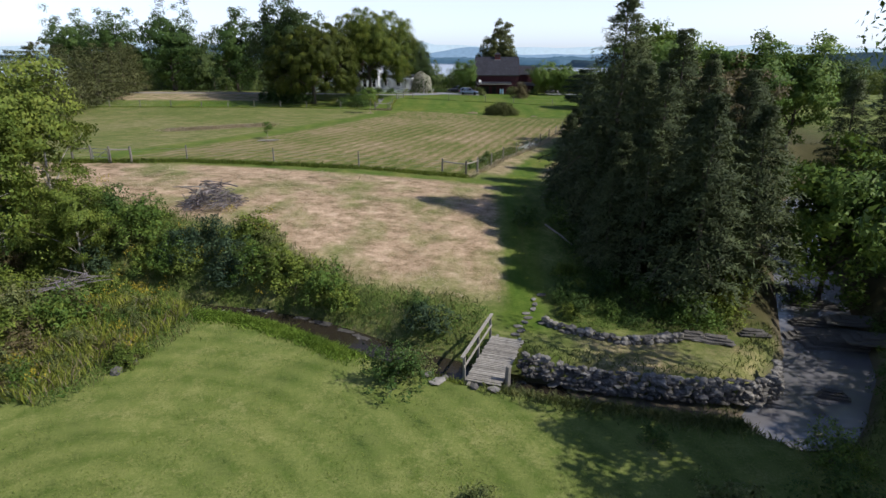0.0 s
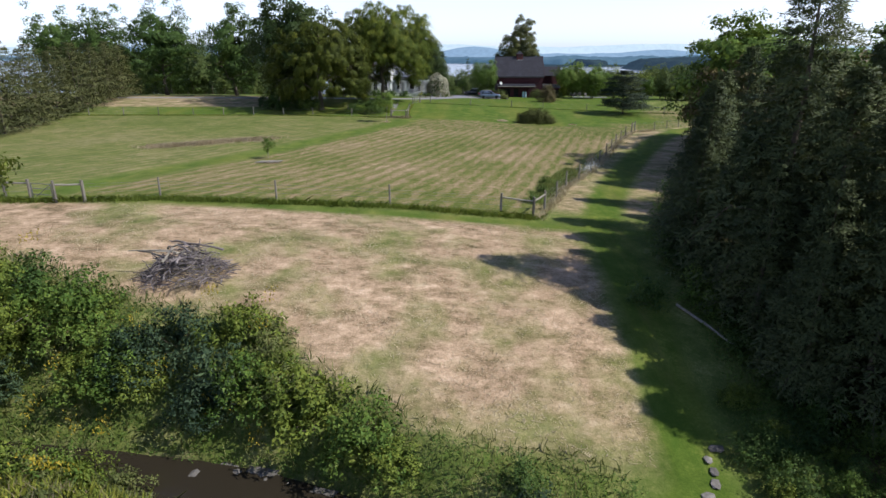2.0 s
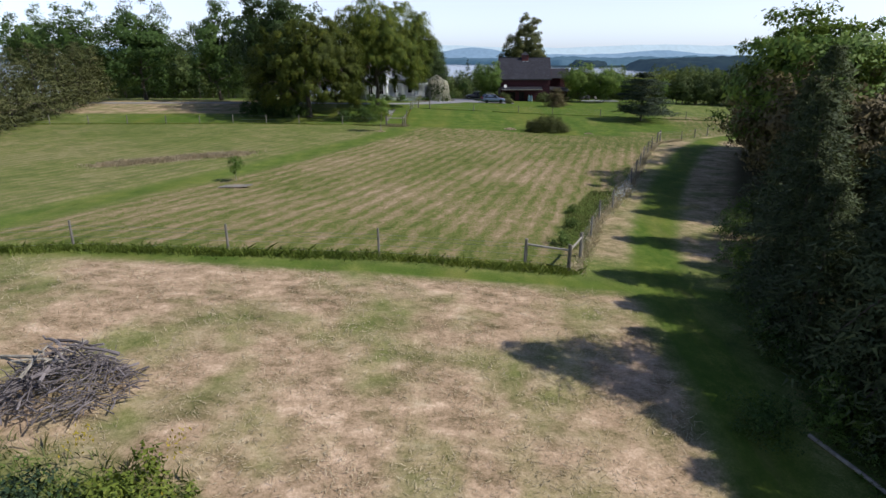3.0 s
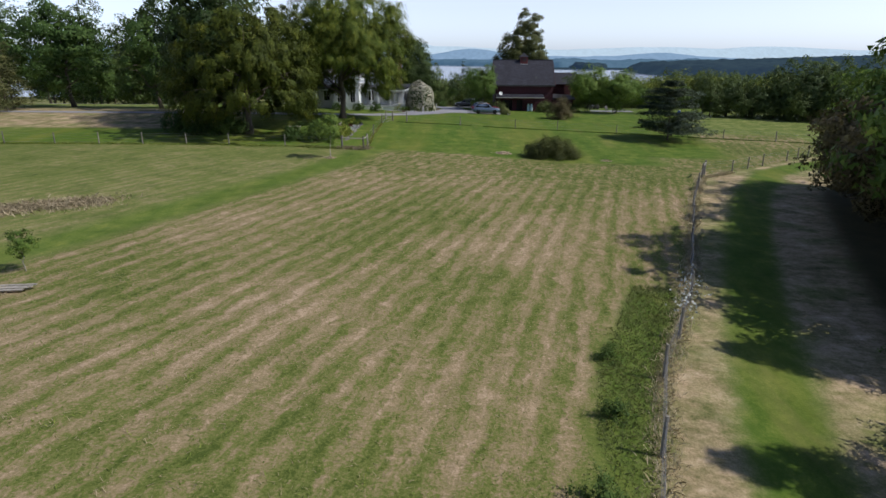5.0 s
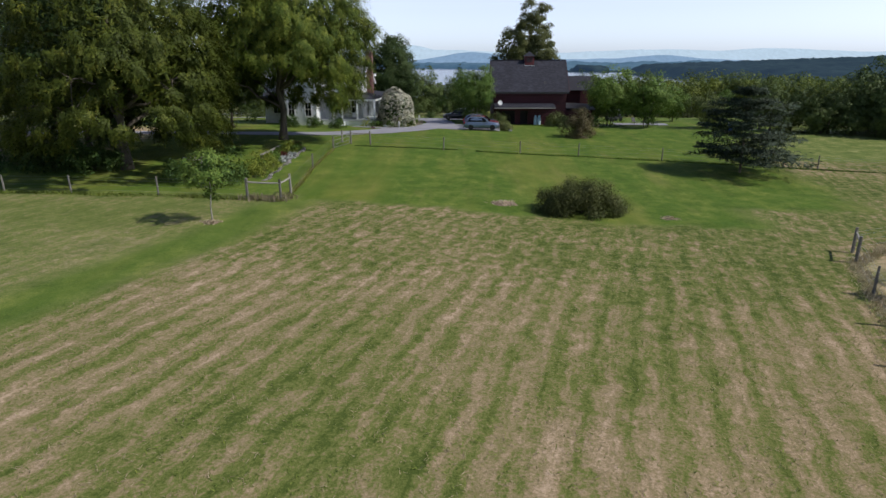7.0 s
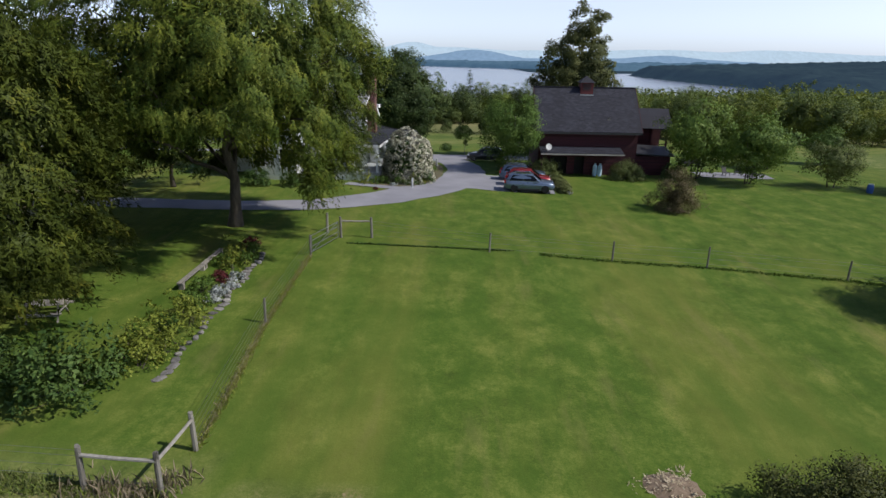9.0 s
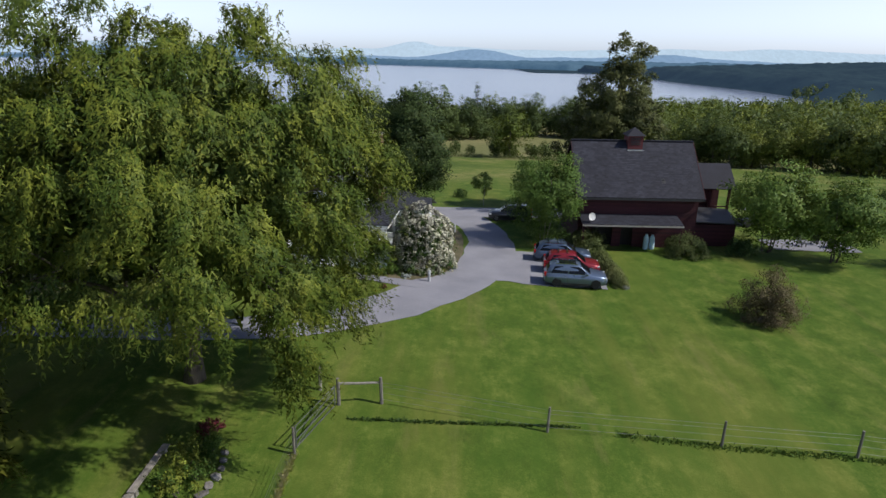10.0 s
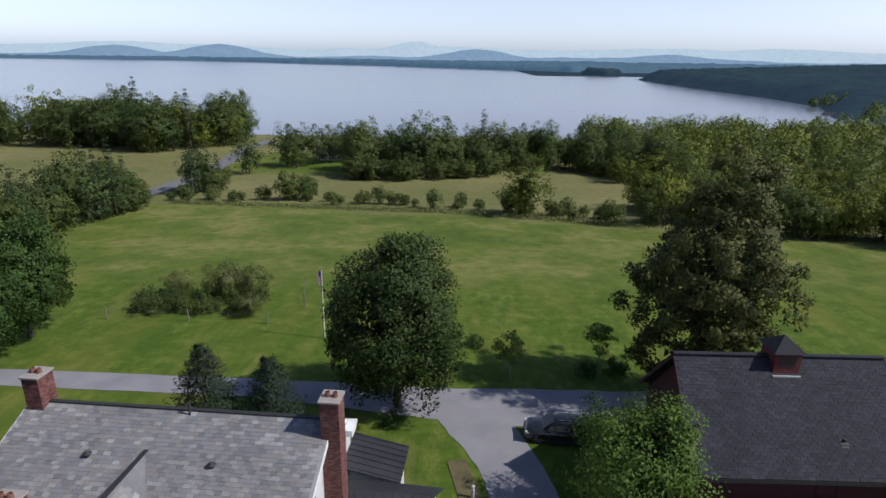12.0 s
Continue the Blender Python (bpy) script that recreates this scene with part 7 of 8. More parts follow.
def brace(parent_label, a, b, za=1.15, zb=1.15, r=0.06):
    """A level rail between two stout corner posts."""
    e = thing("corner_brace", parent_label, "fence", a[0], a[1], "corner braces")
    z0 = gz(*a)
    for x, y in (a, b):
        v, f = post_shape(1.42, 0.09, seed=int(x * 7 + y))
        part("post", ([Vector(p) + Vector((x - a[0], y - a[1], gz(x, y) - z0)) for p in v], f), M["post_wood"], e)
    part("rail", tube([(0, 0, za), ((b[0] - a[0]) / 2, (b[1] - a[1]) / 2, (za + zb + gz(*b) - z0) / 2 - 0.02), (b[0] - a[0], b[1] - a[1], zb + gz(*b) - z0)], [r, r * 0.95, r * 0.9], 7), M["grey_wood"], e)
    return e


def gate(x0, y0, x1, y1, label, h=1.15, mat="grey_wood"):
    e = thing("gate", label, "gate", x0, y0)
    z0, L = gz(x0, y0), math.hypot(x1 - x0, y1 - y0)
    dx, dy = (x1 - x0) / L, (y1 - y0) / L
    dz = (gz(x1, y1) - z0) / L

    def at(s, z):
        return (dx * s, dy * s, dz * s + z)
    for s in (0.08, L - 0.08):
        part("stile", beam(at(s, 0.12), at(s, h), 0.05, 0.05), M[mat], e)
    for z in (0.15, h * 0.4, h * 0.7, h - 0.04):
        part("bar", beam(at(0.08, z), at(L - 0.08, z), 0.03, 0.04), M[mat], e)
    part("diagonal", beam(at(0.1, 0.17), at(L - 0.1, h - 0.06), 0.03, 0.03), M[mat], e)
    return e


fence([(-58, 52.8), (-50, 52.4), (-42, 52), (-35, 51.6), (-29.3, 51.2)], "weathered wire fence along the hay field", 1.45)
fence([(-25.9, 51.3), (-21.7, 52.5), (-14.2, 52.7), (-6.9, 53.3), (0.4, 53.6), (2.5, 53.2)], "weathered wire fence along the hay field", 1.45, seed=11)
gate(-29.2, 51.2, -27.6, 50.9, "grey wire gate in the field fence", 1.2, "steel")
brace("weathered log brace at the gate", (-27.5, 50.9), (-25.9, 51.2))
brace("weathered log brace at the gate", (-31.0, 51.35), (-29.3, 51.2))
brace("weathered log brace at the fence corner", (0.4, 53.6), (2.5, 53.1))
brace("weathered log brace at the fence corner", (2.5, 53.1), (3.6, 55.6))
fence([(3.6, 55.6), (6.6, 64.2), (8.3, 67.5), (10.2, 71.4), (12.2, 76.6), (13.9, 81), (17, 89), (19.9, 95.6), (22, 100.1)], "wire fence with wooden posts beside the lane", 1.35, seed=23, every=4.0)
brace("weathered log brace at the field corner", (22, 100.1), (22.9, 101.8))
fence([(22.9, 101.8), (26.2, 103.4), (31, 107.2), (35.1, 110.3), (39.8, 114.6), (46, 118.5), (60, 124)], "wire fence with wooden posts round the east field", 1.2, seed=31, every=3.6)
fence([(-66, 109.2), (-44, 109.6), (-30, 110.4), (-25.3, 110.4), (-12.9, 109.9)], "wire fence along the garden lawn", 1.3, seed=41, every=5.0)
brace("weathered log brace at the garden corner", (-12.8, 109.7), (-10.5, 109.6))
brace("weathered log brace at the garden corner", (-10.5, 109.6), (-10.35, 111.6))
fence([(-10.35, 111.6), (-10.88, 120.6), (-10.85, 129.4)], "wire mesh fence between garden and lawn", 1.3, seed=51, wires=(0.1, 0.3, 0.5, 0.7, 0.9, 1.1))
gate(-10.85, 129.6, -9.8, 132.9, "grey wire garden gate", 1.2, "steel")
brace("weathered log brace at the garden gate", (-9.7, 133.1), (-7.7, 133.4))
fence([(-7.7, 133.4), (0.05, 132.0), (7.9, 131.75), (13.85, 131.5), (21.9, 130.2), (35.2, 126.5), (41.2, 124.6), (56, 120)], "sagging wire fence across the lawn", 1.35, seed=61)
stub = thing("post", "single grey wooden post by the driveway", "post", -10.86, 134.3)
part("shaft", post_shape(1.3, 0.09), M["grey_wood"], stub)

# ---- footbridge, stepping stones and stone walls ----


def build_bridge():
    a, b = Vector((2.75, 23.2)), Vector((4.15, 27.6))
    d = (b - a).normalized()
    n = Vector((d.y, -d.x))
    L, zd = (b - a).length, -1.28
    e = thing("footbridge", "weathered grey plank footbridge over the brook", "footbridge", a.x, a.y, z=zd)
    rr = random.Random(3)

    def at(s, w, z):
        p = d * s + n * w
        return Vector((p.x, p.y, z))
    for w in (-0.55, 0.55):
        part("stringer", beam(at(-0.3, w, -0.16), at(L + 0.3, w, -0.30), 0.12, 0.2), M["grey_wood"], e)
    k = int(L / 0.155)
    for i in range(k):
        s = (i + 0.5) * L / k
        z = -0.03 - 0.14 * s / L + rr.uniform(-0.008, 0.008)
        part("plank", beam(at(s, -0.78 + rr.uniform(-0.04, 0.04), z), at(s, 0.78 + rr.uniform(-0.05, 0.05), z), 0.125, 0.04), M["grey_wood"], e)
    posts = []
    for s in (0.15, L * 0.5, L - 0.15):
        part("rail_post", beam(at(s, -0.82, -0.3), at(s, -0.84, 1.02 - 0.14 * s / L), 0.10, 0.10), M["post_wood"], e)
    part("handrail", beam(at(-0.15, -0.85, 1.06), at(L + 0.15, -0.85, 0.92), 0.14, 0.05), M["grey_wood"], e, "pale grey plank handrail")
    part("mid_rail", beam(at(0.0, -0.80, 0.55), at(L, -0.80, 0.42), 0.04, 0.11), M["grey_wood"], e)
    part("stump_post", tube([tuple(at(0.55, 0.92, -0.5)), tuple(at(0.55, 0.93, 0.2)), tuple(at(0.56, 0.95, 0.62))], [0.13, 0.12, 0.11], 8), M["post_wood"], e, "thick weathered stump post")
    return e


build_bridge()


def stone_shape(sx, sy, sz, seed, flat=False):
    bm = bmesh.new()
    bmesh.ops.create_icosphere(bm, subdivisions=1, radius=1.0)
    for v in bm.verts:
        q = 1 + 0.28 * noise.noise(v.co * 1.3 + Vector((seed * 7.1, 0, 0)))
        c = v.co * q
        m = max(abs(c.x), abs(c.y), abs(c.z))
        c = c.lerp(c / m * 0.85, 0.55)
        v.co = Vector((c.x * sx, c.y * sy, c.z * sz))
    me = bpy.data.meshes.new("stone")
    bm.to_mesh(me)
    bm.free()
    me.materials.append(M["stone"])
    return me


STONES = [stone_shape(0.24, 0.19, 0.15, i) for i in range(7)]
FLATS = [stone_shape(0.36, 0.24, 0.06, i + 20) for i in range(4)]


def stone_wall(line, courses, label, base, seed, scale=1.0):
    """Dry stones laid in courses along (x, y) places; base: height of the foot, by place."""
    rr = random.Random(seed)
    e = thing("stone_wall", label, "stone wall", line[0][0], line[0][1], z=0)
    o = Vector((line[0][0], line[0][1], 0))
    for c in range(courses):
        for (ax, ay), (bx, by) in zip(line, line[1:]):
            L = math.hypot(bx - ax, by - ay)
            s = rr.uniform(0, 0.2)
            while s < L:
                u = s / L
                x, y = ax + (bx - ax) * u, ay + (by - ay) * u
                ob = new("stone", rr.choice(STONES if rr.random() < 0.85 else FLATS))
                k = scale * rr.uniform(0.75, 1.3)
                z = base(x, y) + 0.1 + c * 0.215 * scale
                ob.matrix_basis = Matrix.Translation(Vector((x + rr.uniform(-0.08, 0.08), y + 0.06 * c + rr.uniform(-0.1, 0.1), z + rr.uniform(-0.04, 0.04))) - o) @ pose(0, 0, 0, rr.uniform(-15, 15), rr.uniform(-15, 15), rr.uniform(0, 360)) @ Matrix.Diagonal((k, k, k * rr.uniform(0.8, 1.2), 1))
                ob.parent = e
                s += 0.31 * k
    return e


WALL_A = [(4.6, 25.7), (6.3, 25.15), (8.4, 24.6), (10.6, 24.2), (12.8, 23.95), (14.6, 23.95), (15.75, 24.6), (16.3, 25.8)]
stone_wall(WALL_A, 6, "dry stone wall holding the grassy bank by the creek", lambda x, y: -2.62 + (0.25 if x < 6 else 0), 5, 0.78)
stone_wall([(6.2, 29.9), (7.2, 29.1), (8.4, 28.6), (9.8, 28.0), (11.2, 28.3), (12.9, 28.8)], 2, "low tumbled dry stone wall below the grove", lambda x, y: gz(x, y) - 0.05, 8, 0.95)
srng = random.Random(9)
for i in range(10):
    u = i / 9
    x, y = 4.6 + 1.75 * u + 0.16 * math.sin(i * 2.2), 28.3 + 4.6 * u
    s = thing("stepping_stone", "flat pale stepping stone in the grass", "stepping stone", x, y, "stepping stones", z=gz(x, y) + 0.05, rz=srng.uniform(0, 360))
    k = srng.uniform(0.62, 0.9)
    me = FLATS[i % 4]
    ob = new("slab", me)
    ob.scale, ob.parent = (k, k, 0.8), s
for x, y, k in ((0.9, 23.1, 1.2), (0.5, 23.6, 1.0), (1.2, 23.5, 0.8), (-3.2, 28.6, 1.3), (-4.2, 29.9, 1.5), (-5.6, 30.6, 1.2), (-7.4, 31.9, 1.4), (-8.2, 31.0, 0.9), (-9.8, 32.2, 1.1), (-2.0, 27.2, 1.1), (10.6, 22.3, 1.0), (2.4, 22.8, 1.0), (3.2, 22.7, 0.9), (7.0, 29.0, 0.7), (-11.8, 23.4, 1.0), (-12.6, 26.2, 0.9), (15.9, 21.9, 0.9), (-10.8, 31.4, 1.0), (17.4, 24.2, 1.0)):
    s = thing("stone", "grey weathered stone at the water's edge", "stone", x, y, "loose stones", z=max(gz(x, y), -2.7) + 0.08, rz=x * 50)
    ob = new("slab", (STONES + FLATS)[int(abs(x * 10)) % 11])
    ob.scale, ob.parent = (k, k, k), s
for i in range(34):
    x = -13 + i * 0.46 + srng.uniform(-0.3, 0.3)
    y = float(np.interp(x, [p[0] for p in BROOK], [p[1] for p in BROOK])) + srng.choice((0.75, 0.9, -0.8, 0.6)) + srng.uniform(-0.15, 0.15)
    s = thing("stone", "wet grey stone at the brook's edge", "stone", x, y, "brook stones", z=max(gz(x, y), -2.6) + 0.05, rz=srng.uniform(0, 360))
    ob = new("slab", srng.choice(FLATS + STONES[:3]))
    k = srng.uniform(0.7, 1.5)
    ob.scale, ob.parent = (k, k, k * 0.8), s
for i, (x, y, rz, k) in enumerate(((-9.4, 32.5, -12, 0.9), (-3.4, 29.3, -35, 0.8), (-5.8, 30.9, -20, 1.0), (-4.3, 30.0, -25, 0.8), (-7.0, 31.5, -15, 0.7), (14.6, 28.6, -18, 0.8), (13.6, 28.9, -12, 0.7), (21.0, 30.9, -9, 1.5), (22.0, 32.6, -12, 1.3), (21.9, 30.0, -8, 1.9), (23.4, 35.4, -14, 1.4), (23.2, 30.9, -9, 2.1), (24.4, 32.2, -10, 2.0), (23.6, 29.3, -7, 2.0), (22.9, 37.8, -10, 1.0), (18.4, 25.0, -20, 0.6), (17.0, 29.6, -6, 0.7))):
    e = thing("rock_ledge", "dark layered rock ledge in the stream bed", "rock", x, y, "rock ledges", z=max(gz(x, y), -2.9) + (0.1 if x < 15 else 0.05), rz=rz)
    for c in range(3):
        bm = bmesh.new()
        bmesh.ops.create_cube(bm, size=1.0)
        bmesh.ops.subdivide_edges(bm, edges=bm.edges, cuts=2, use_grid_fill=True)
        for v in bm.verts:
            q = noise.noise(v.co * 3 + Vector((i * 3.3, c, 0)))
            v.co = Vector((v.co.x * (2.0 - 0.4 * c) * k + q * 0.25, v.co.y * (0.55 - 0.1 * c) * k + q * 0.12 + 0.12 * c, v.co.z * 0.11 + c * 0.085 + q * 0.02))
        me = bpy.data.meshes.new("layer")
        bm.to_mesh(me)
        bm.free()
        me.materials.append(M["rock_dark"])
        new("layer", me).parent = e

# ---- brush pile, logs, stumps ----


def build_brush():
    e = thing("brush_pile", "heap of bare grey-purple branches in the hay field", "brush pile", -15.2, 41.4)
    rr = np.random.default_rng(6)
    bits = []
    for i in range(520):
        an, rad = rr.random() * 2 * math.pi, math.sqrt(rr.random())
        h = 1.55 * (1 - rad ** 1.6)
        c = np.array([math.cos(an) * rad * 2.1, math.sin(an) * rad * 1.6, h * rr.random() ** 0.5])
        t_ = rr.normal(0, 1, 3) * np.array([1, 1, 0.28])
        t_ = t_ / np.linalg.norm(t_) * rr.uniform(0.5, 1.5)
        r0 = rr.choice([0.012, 0.018, 0.03])
        a, b = c - t_ / 2, c + t_ / 2
        a[2], b[2] = max(a[2], 0.02), max(b[2], 0.02)
        bits.append(tube(bent(a, b, rr, 4, 0.05, 0.1), [r0, r0 * 0.8, r0 * 0.6, r0 * 0.3], 4))
    for b_ in bits[:90]:
        part("stick", b_, M["brush_wood"], e)
    tagged(part("brushwood", join(bits[90:]), M["brush_wood"], e), kind="stuff")
    for i in range(14):
        an = rr.random() * 6.28
        c = np.array([rr.normal(0, 0.7), rr.normal(0, 0.5), 0.95 + rr.random() * 0.6])
        t_ = np.array([math.cos(an), math.sin(an) * 0.7, rr.normal(0, 0.22)]) * rr.uniform(1.2, 2.6)
        v, f = tube(bent(c - t_ / 2, c + t_ / 2, rr, 5, 0.03, 0.06), [0.06, 0.05, 0.045, 0.035, 0.02], 6)
        part("branch", (v, f), M["bark_pale"] if i % 2 else M["brush_wood"], e)


M["brush_wood"] = rough_mat("brush_wood", [(0.3, (0.085, 0.072, 0.075)), (0.7, (0.250, 0.220, 0.225))], 3.0, 0.9, (1, 1, 1), 6.0, 0.5, 0.01, 0.4)
build_brush()
bl = thing("dead_wood", "small heap of bare sticks in the bank weeds", "dead wood", -17.6, 28.6)
rr = np.random.default_rng(8)
tagged(part("brushwood", join([tube(bent(rr.normal(0, 0.5, 3) * np.array([1, 1, 0.2]) + np.array([0, 0, 1.3]), rr.normal(0, 0.8, 3) * np.array([1, 1, 0.25]) + np.array([0, 0, 1.35]), rr, 3), [0.03, 0.02, 0.01], 4) for _ in range(50)]), M["brush_wood"], bl), kind="stuff")
for (x0, y0), (x1, y1), r0 in (((7.8, 41.2), (9.4, 37.9), 0.07), ((9.6, 36.6), (12.6, 35.4), 0.06), ((13.3, 29.4), (14.5, 28.6), 0.12)):
    e = thing("fallen_log", "pale fallen log at the edge of the grove", "log", x0, y0)
    z1 = gz(x1, y1) - gz(x0, y0)
    v, f = tube([(0, 0, 0.1), ((x1 - x0) * 0.5, (y1 - y0) * 0.5, z1 * 0.5 + 0.17), (x1 - x0, y1 - y0, z1 + 0.12)], [r0, r0 * 0.9, r0 * 0.6], 7)
    part("trunk", (v, f), M["bark_pale"], e)
for x, y, k, lab in ((4.6, 111.2, 0.9, "low mound of wood chips on the lawn"), (-19.7, 68.7, 0.6, "low heap of old straw in the field"), (-12.95, 103.7, 0.5, "ring of mulch round a young tree"), (16.8, 145.6, 0.9, "mulch under the smoke bush"), (15.2, 108.3, 0.5, "small mound of mulch on the lawn edge")):
    e = thing("mulch_patch", lab, "mulch", x, y)
    v, f = [], []
    n = 18
    v.append((0, 0, 0.16 * k))
    for ring, (q, z) in enumerate(((0.5, 0.12), (1.0, -0.06))):
        for i in range(n):
            a = 2 * math.pi * i / n
            w = 1 + 0.3 * noise.noise((math.cos(a) * 1.5 + x, math.sin(a) * 1.5, ring))
            v.append((math.cos(a) * 1.15 * k * q * w, math.sin(a) * 0.8 * k * q * w, z * k))
    for i in range(n):
        f.append((0, 1 + i, 1 + (i + 1) % n))
        f.append((1 + i, 1 + n + i, 1 + n + (i + 1) % n, 1 + (i + 1) % n))
    part("mound", (v, f), M["mulch"], e, smooth=True)
    mr = np.random.default_rng(int(abs(x) * 10))
    an_, rd_ = mr.random(420) * 6.28, np.sqrt(mr.random(420)) * 1.25
    rd_ = rd_ * (0.75 + 0.4 * np.sin(an_ * 3 + x))
    cp = np.stack([np.cos(an_) * rd_ * 1.1 * k, np.sin(an_) * rd_ * 0.8 * k, np.maximum(0.01, 0.17 - 0.15 * rd_) * k], -1)
    q = leaves(cp, mr.normal(0, 1, (420, 3)) * np.array([1, 1, 0.2]), 0.16, 0.05, mr, 0.3, False, np.tile([0, 0, 1.0], (420, 1)), 0.5, 1.0)
    tagged(quads_object("chip_layer", q, M["straw"], e), kind="stuff")

# ---- garden ----
bench = thing("plank_bench", "long low weathered plank bench in the garden", "bench", -16.15, 123.5, rz=90.5)
for x0, x1 in ((0, 2.9), (3.0, 5.9)):
    part("seat", boxv(x0, -0.14, 0.38, x1, 0.14, 0.44), M["grey_wood"], bench)
for x in (0.25, 2.9, 3.2, 5.6):
    part("leg", boxv(x - 0.09, -0.13, -0.1, x + 0.09, 0.13, 0.38), M["grey_wood"], bench)
table = thing("picnic_table", "weathered grey picnic table under the tree", "table", -20.8, 120.2, rz=12)
for i in range(5):
    part("top_board", boxv(-0.9, -0.38 + i * 0.155, 0.72, 0.9, -0.24 + i * 0.155, 0.76), M["bark_pale"], table)
for y in (-0.75, 0.75):
    part("bench_board", boxv(-0.9, y - 0.13, 0.42, 0.9, y + 0.13, 0.46), M["bark_pale"], table)
for x in (-0.65, 0.65):
    part("cross_beam", boxv(x - 0.04, -0.8, 0.36, x + 0.04, 0.8, 0.42), M["grey_wood"], table)
    for s in (-1, 1):
        part("leg", beam((x, s * 0.6, -0.05), (x, s * 0.22, 0.72), 0.08, 0.05), M["grey_wood"], table)
grng = random.Random(21)
for i in range(30):
    y = 115.6 + i * 0.47
    x = -13.45 + 0.12 * math.sin(i) - 0.006 * i
    s = thing("edging_stone", "pale grey edging stone of the flower bed", "stone", x, y, "flower bed edging", z=gz(x, y) + 0.04, rz=grng.uniform(0, 360))
    ob = new("stone", (FLATS + STONES)[i % 11])
    k = grng.uniform(0.7, 1.0)
    ob.scale, ob.parent = (k, k, k), s
for x, y, k, lab, st in ((-11.95, 22.5, 1.3, "pale grey boulder among the bank weeds", 0), (-14.5, 26.6, 1.2, "pale grey boulder among the bank weeds", 1), (-7.6, 31.1, 1.5, "flat grey rock lying in the brook", 2), (-5.7, 31.0, 1.7, "flat grey rock lying in the brook", 3), (-3.3, 28.9, 1.4, "flat grey rock lying in the brook", 2), (-13.2, 32.9, 1.3, "flat grey rock lying in the brook", 3), (-10.6, 32.9, 1.6, "flat grey rock lying in the brook", 2), (-2.8, 27.8, 1.2, "flat grey rock lying in the brook", 3)):
    rock = thing("boulder" if st < 2 else "flat_rock", lab, "rock", x, y, z=gz(x, y) + (0.06 if st < 2 else 0.22), rz=x * 37)
    ob = new("stone", (STONES if st < 2 else FLATS)[st])
    ob.scale, ob.parent = (k, k, k * (1.2 if st < 2 else 0.8)), rock
bedmat = [shrub("flower_clump", M[m_], h_, r_, 22, 26, 0.12, l_, seed=130 + i, category="plant") for i, (m_, h_, r_, l_) in enumerate((("leaf_lime", 1.35, 0.75, "yellow-green perennial clump in the flower bed"), ("silver", 0.4, 0.45, "silvery white foliage plant in the flower bed"), ("leaf_red", 0.6, 0.5, "dark red leafed plant in the flower bed"), ("leaf_mid", 0.8, 0.6, "green perennial clump in the flower bed")))]
for i, (k, x, y, s) in enumerate(((0, -14.6, 116.4, 1.1), (0, -14.3, 117.4, 1.0), (0, -15.4, 117.0, 1.0), (0, -15.2, 118.3, 1.2), (0, -14.4, 118.6, 1.1), (3, -14.9, 119.6, 1.0), (0, -14.2, 120.2, 1.0), (0, -14.9, 120.9, 1.1), (3, -14.4, 121.6, 1.0), (3, -15.1, 122.3, 0.9), (1, -14.0, 122.6, 0.85), (1, -14.1, 123.4, 1.0), (3, -15.0, 123.6, 1.1), (1, -13.9, 124.2, 0.85), (2, -14.6, 125.0, 0.85), (2, -15.0, 125.7, 0.6), (1, -13.9, 125.2, 1.0), (0, -14.6, 126.8, 0.9), (3, -14.2, 127.7, 0.9), (0, -14.9, 128.5, 1.0), (3, -14.3, 129.4, 0.9), (3, -15.3, 127.2, 0.9), (0, -17.4, 116.2, 0.9), (2, -14.9, 130.6, 1.0))):
    place(bedmat[k], x, y, i * 50, s, group="flower bed plants")
for i, (k, x, y, s) in enumerate(((0, -6.6, 151.6, 0.9), (0, -5.6, 152.4, 0.8), (3, -7.6, 151.2, 1.0), (3, -8.8, 151.4, 1.0), (0, -4.9, 154, 0.8), (3, -9.6, 151.0, 1.0), (3, -4.9, 155.4, 0.7), (0, -10.6, 150.9, 0.9), (1, -8.0, 150.5, 0.8), (3, -4.6, 160, 0.7), (0, -5.0, 161.5, 0.7), (3, -5.2, 163, 0.7), (2, -9.4, 148.2, 0.5), (1, 8.5, 150.4, 0.6))):
    place(bedmat[k], x, y, i * 70, s, group="driveway bed plants", label="low green planting beside the driveway")
for p_ in bedmat:
    drop(p_)
for x, y in ((-6.2, 149.9), (-4.4, 164.6)):
    b = thing("bollard_light", "short grey bollard light beside the driveway", "bollard", x, y, "bollard lights")
    part("shaft", lathe([(0.1, -0.1), (0.1, 0.62), (0.085, 0.63), (0.085, 0.74), (0.11, 0.75), (0.11, 0.86), (0.02, 0.92)], 12), M["bollard"], b)
    part("lens", lathe([(0.09, 0.64), (0.09, 0.735)], 12), M["lamp_clear"], b)

# ---- flagpole, orchard, far bits ----
fl = thing("flagpole", "white flagpole with a small hanging striped flag", "flagpole", -18.2, 187.6)
part("pole", lathe([(0.06, -0.1), (0.055, 3), (0.035, 7.1)], 10), M["white_frame"], fl)
part("ball", lathe([(0.01, 7.08), (0.07, 7.14), (0.07, 7.2), (0.01, 7.27)], 10), M["chrome"], fl)
for i in range(7):
    part("stripe", boxv(-0.06 - 0.05 * (i + 1), -0.012 + 0.03 * math.sin(i), 5.5, -0.06 - 0.05 * i, 0.012 + 0.03 * math.sin(i), 6.9 - (0.5 if i < 4 else 0)), M["flag_red" if i % 2 == 0 else "flag_white"], fl)
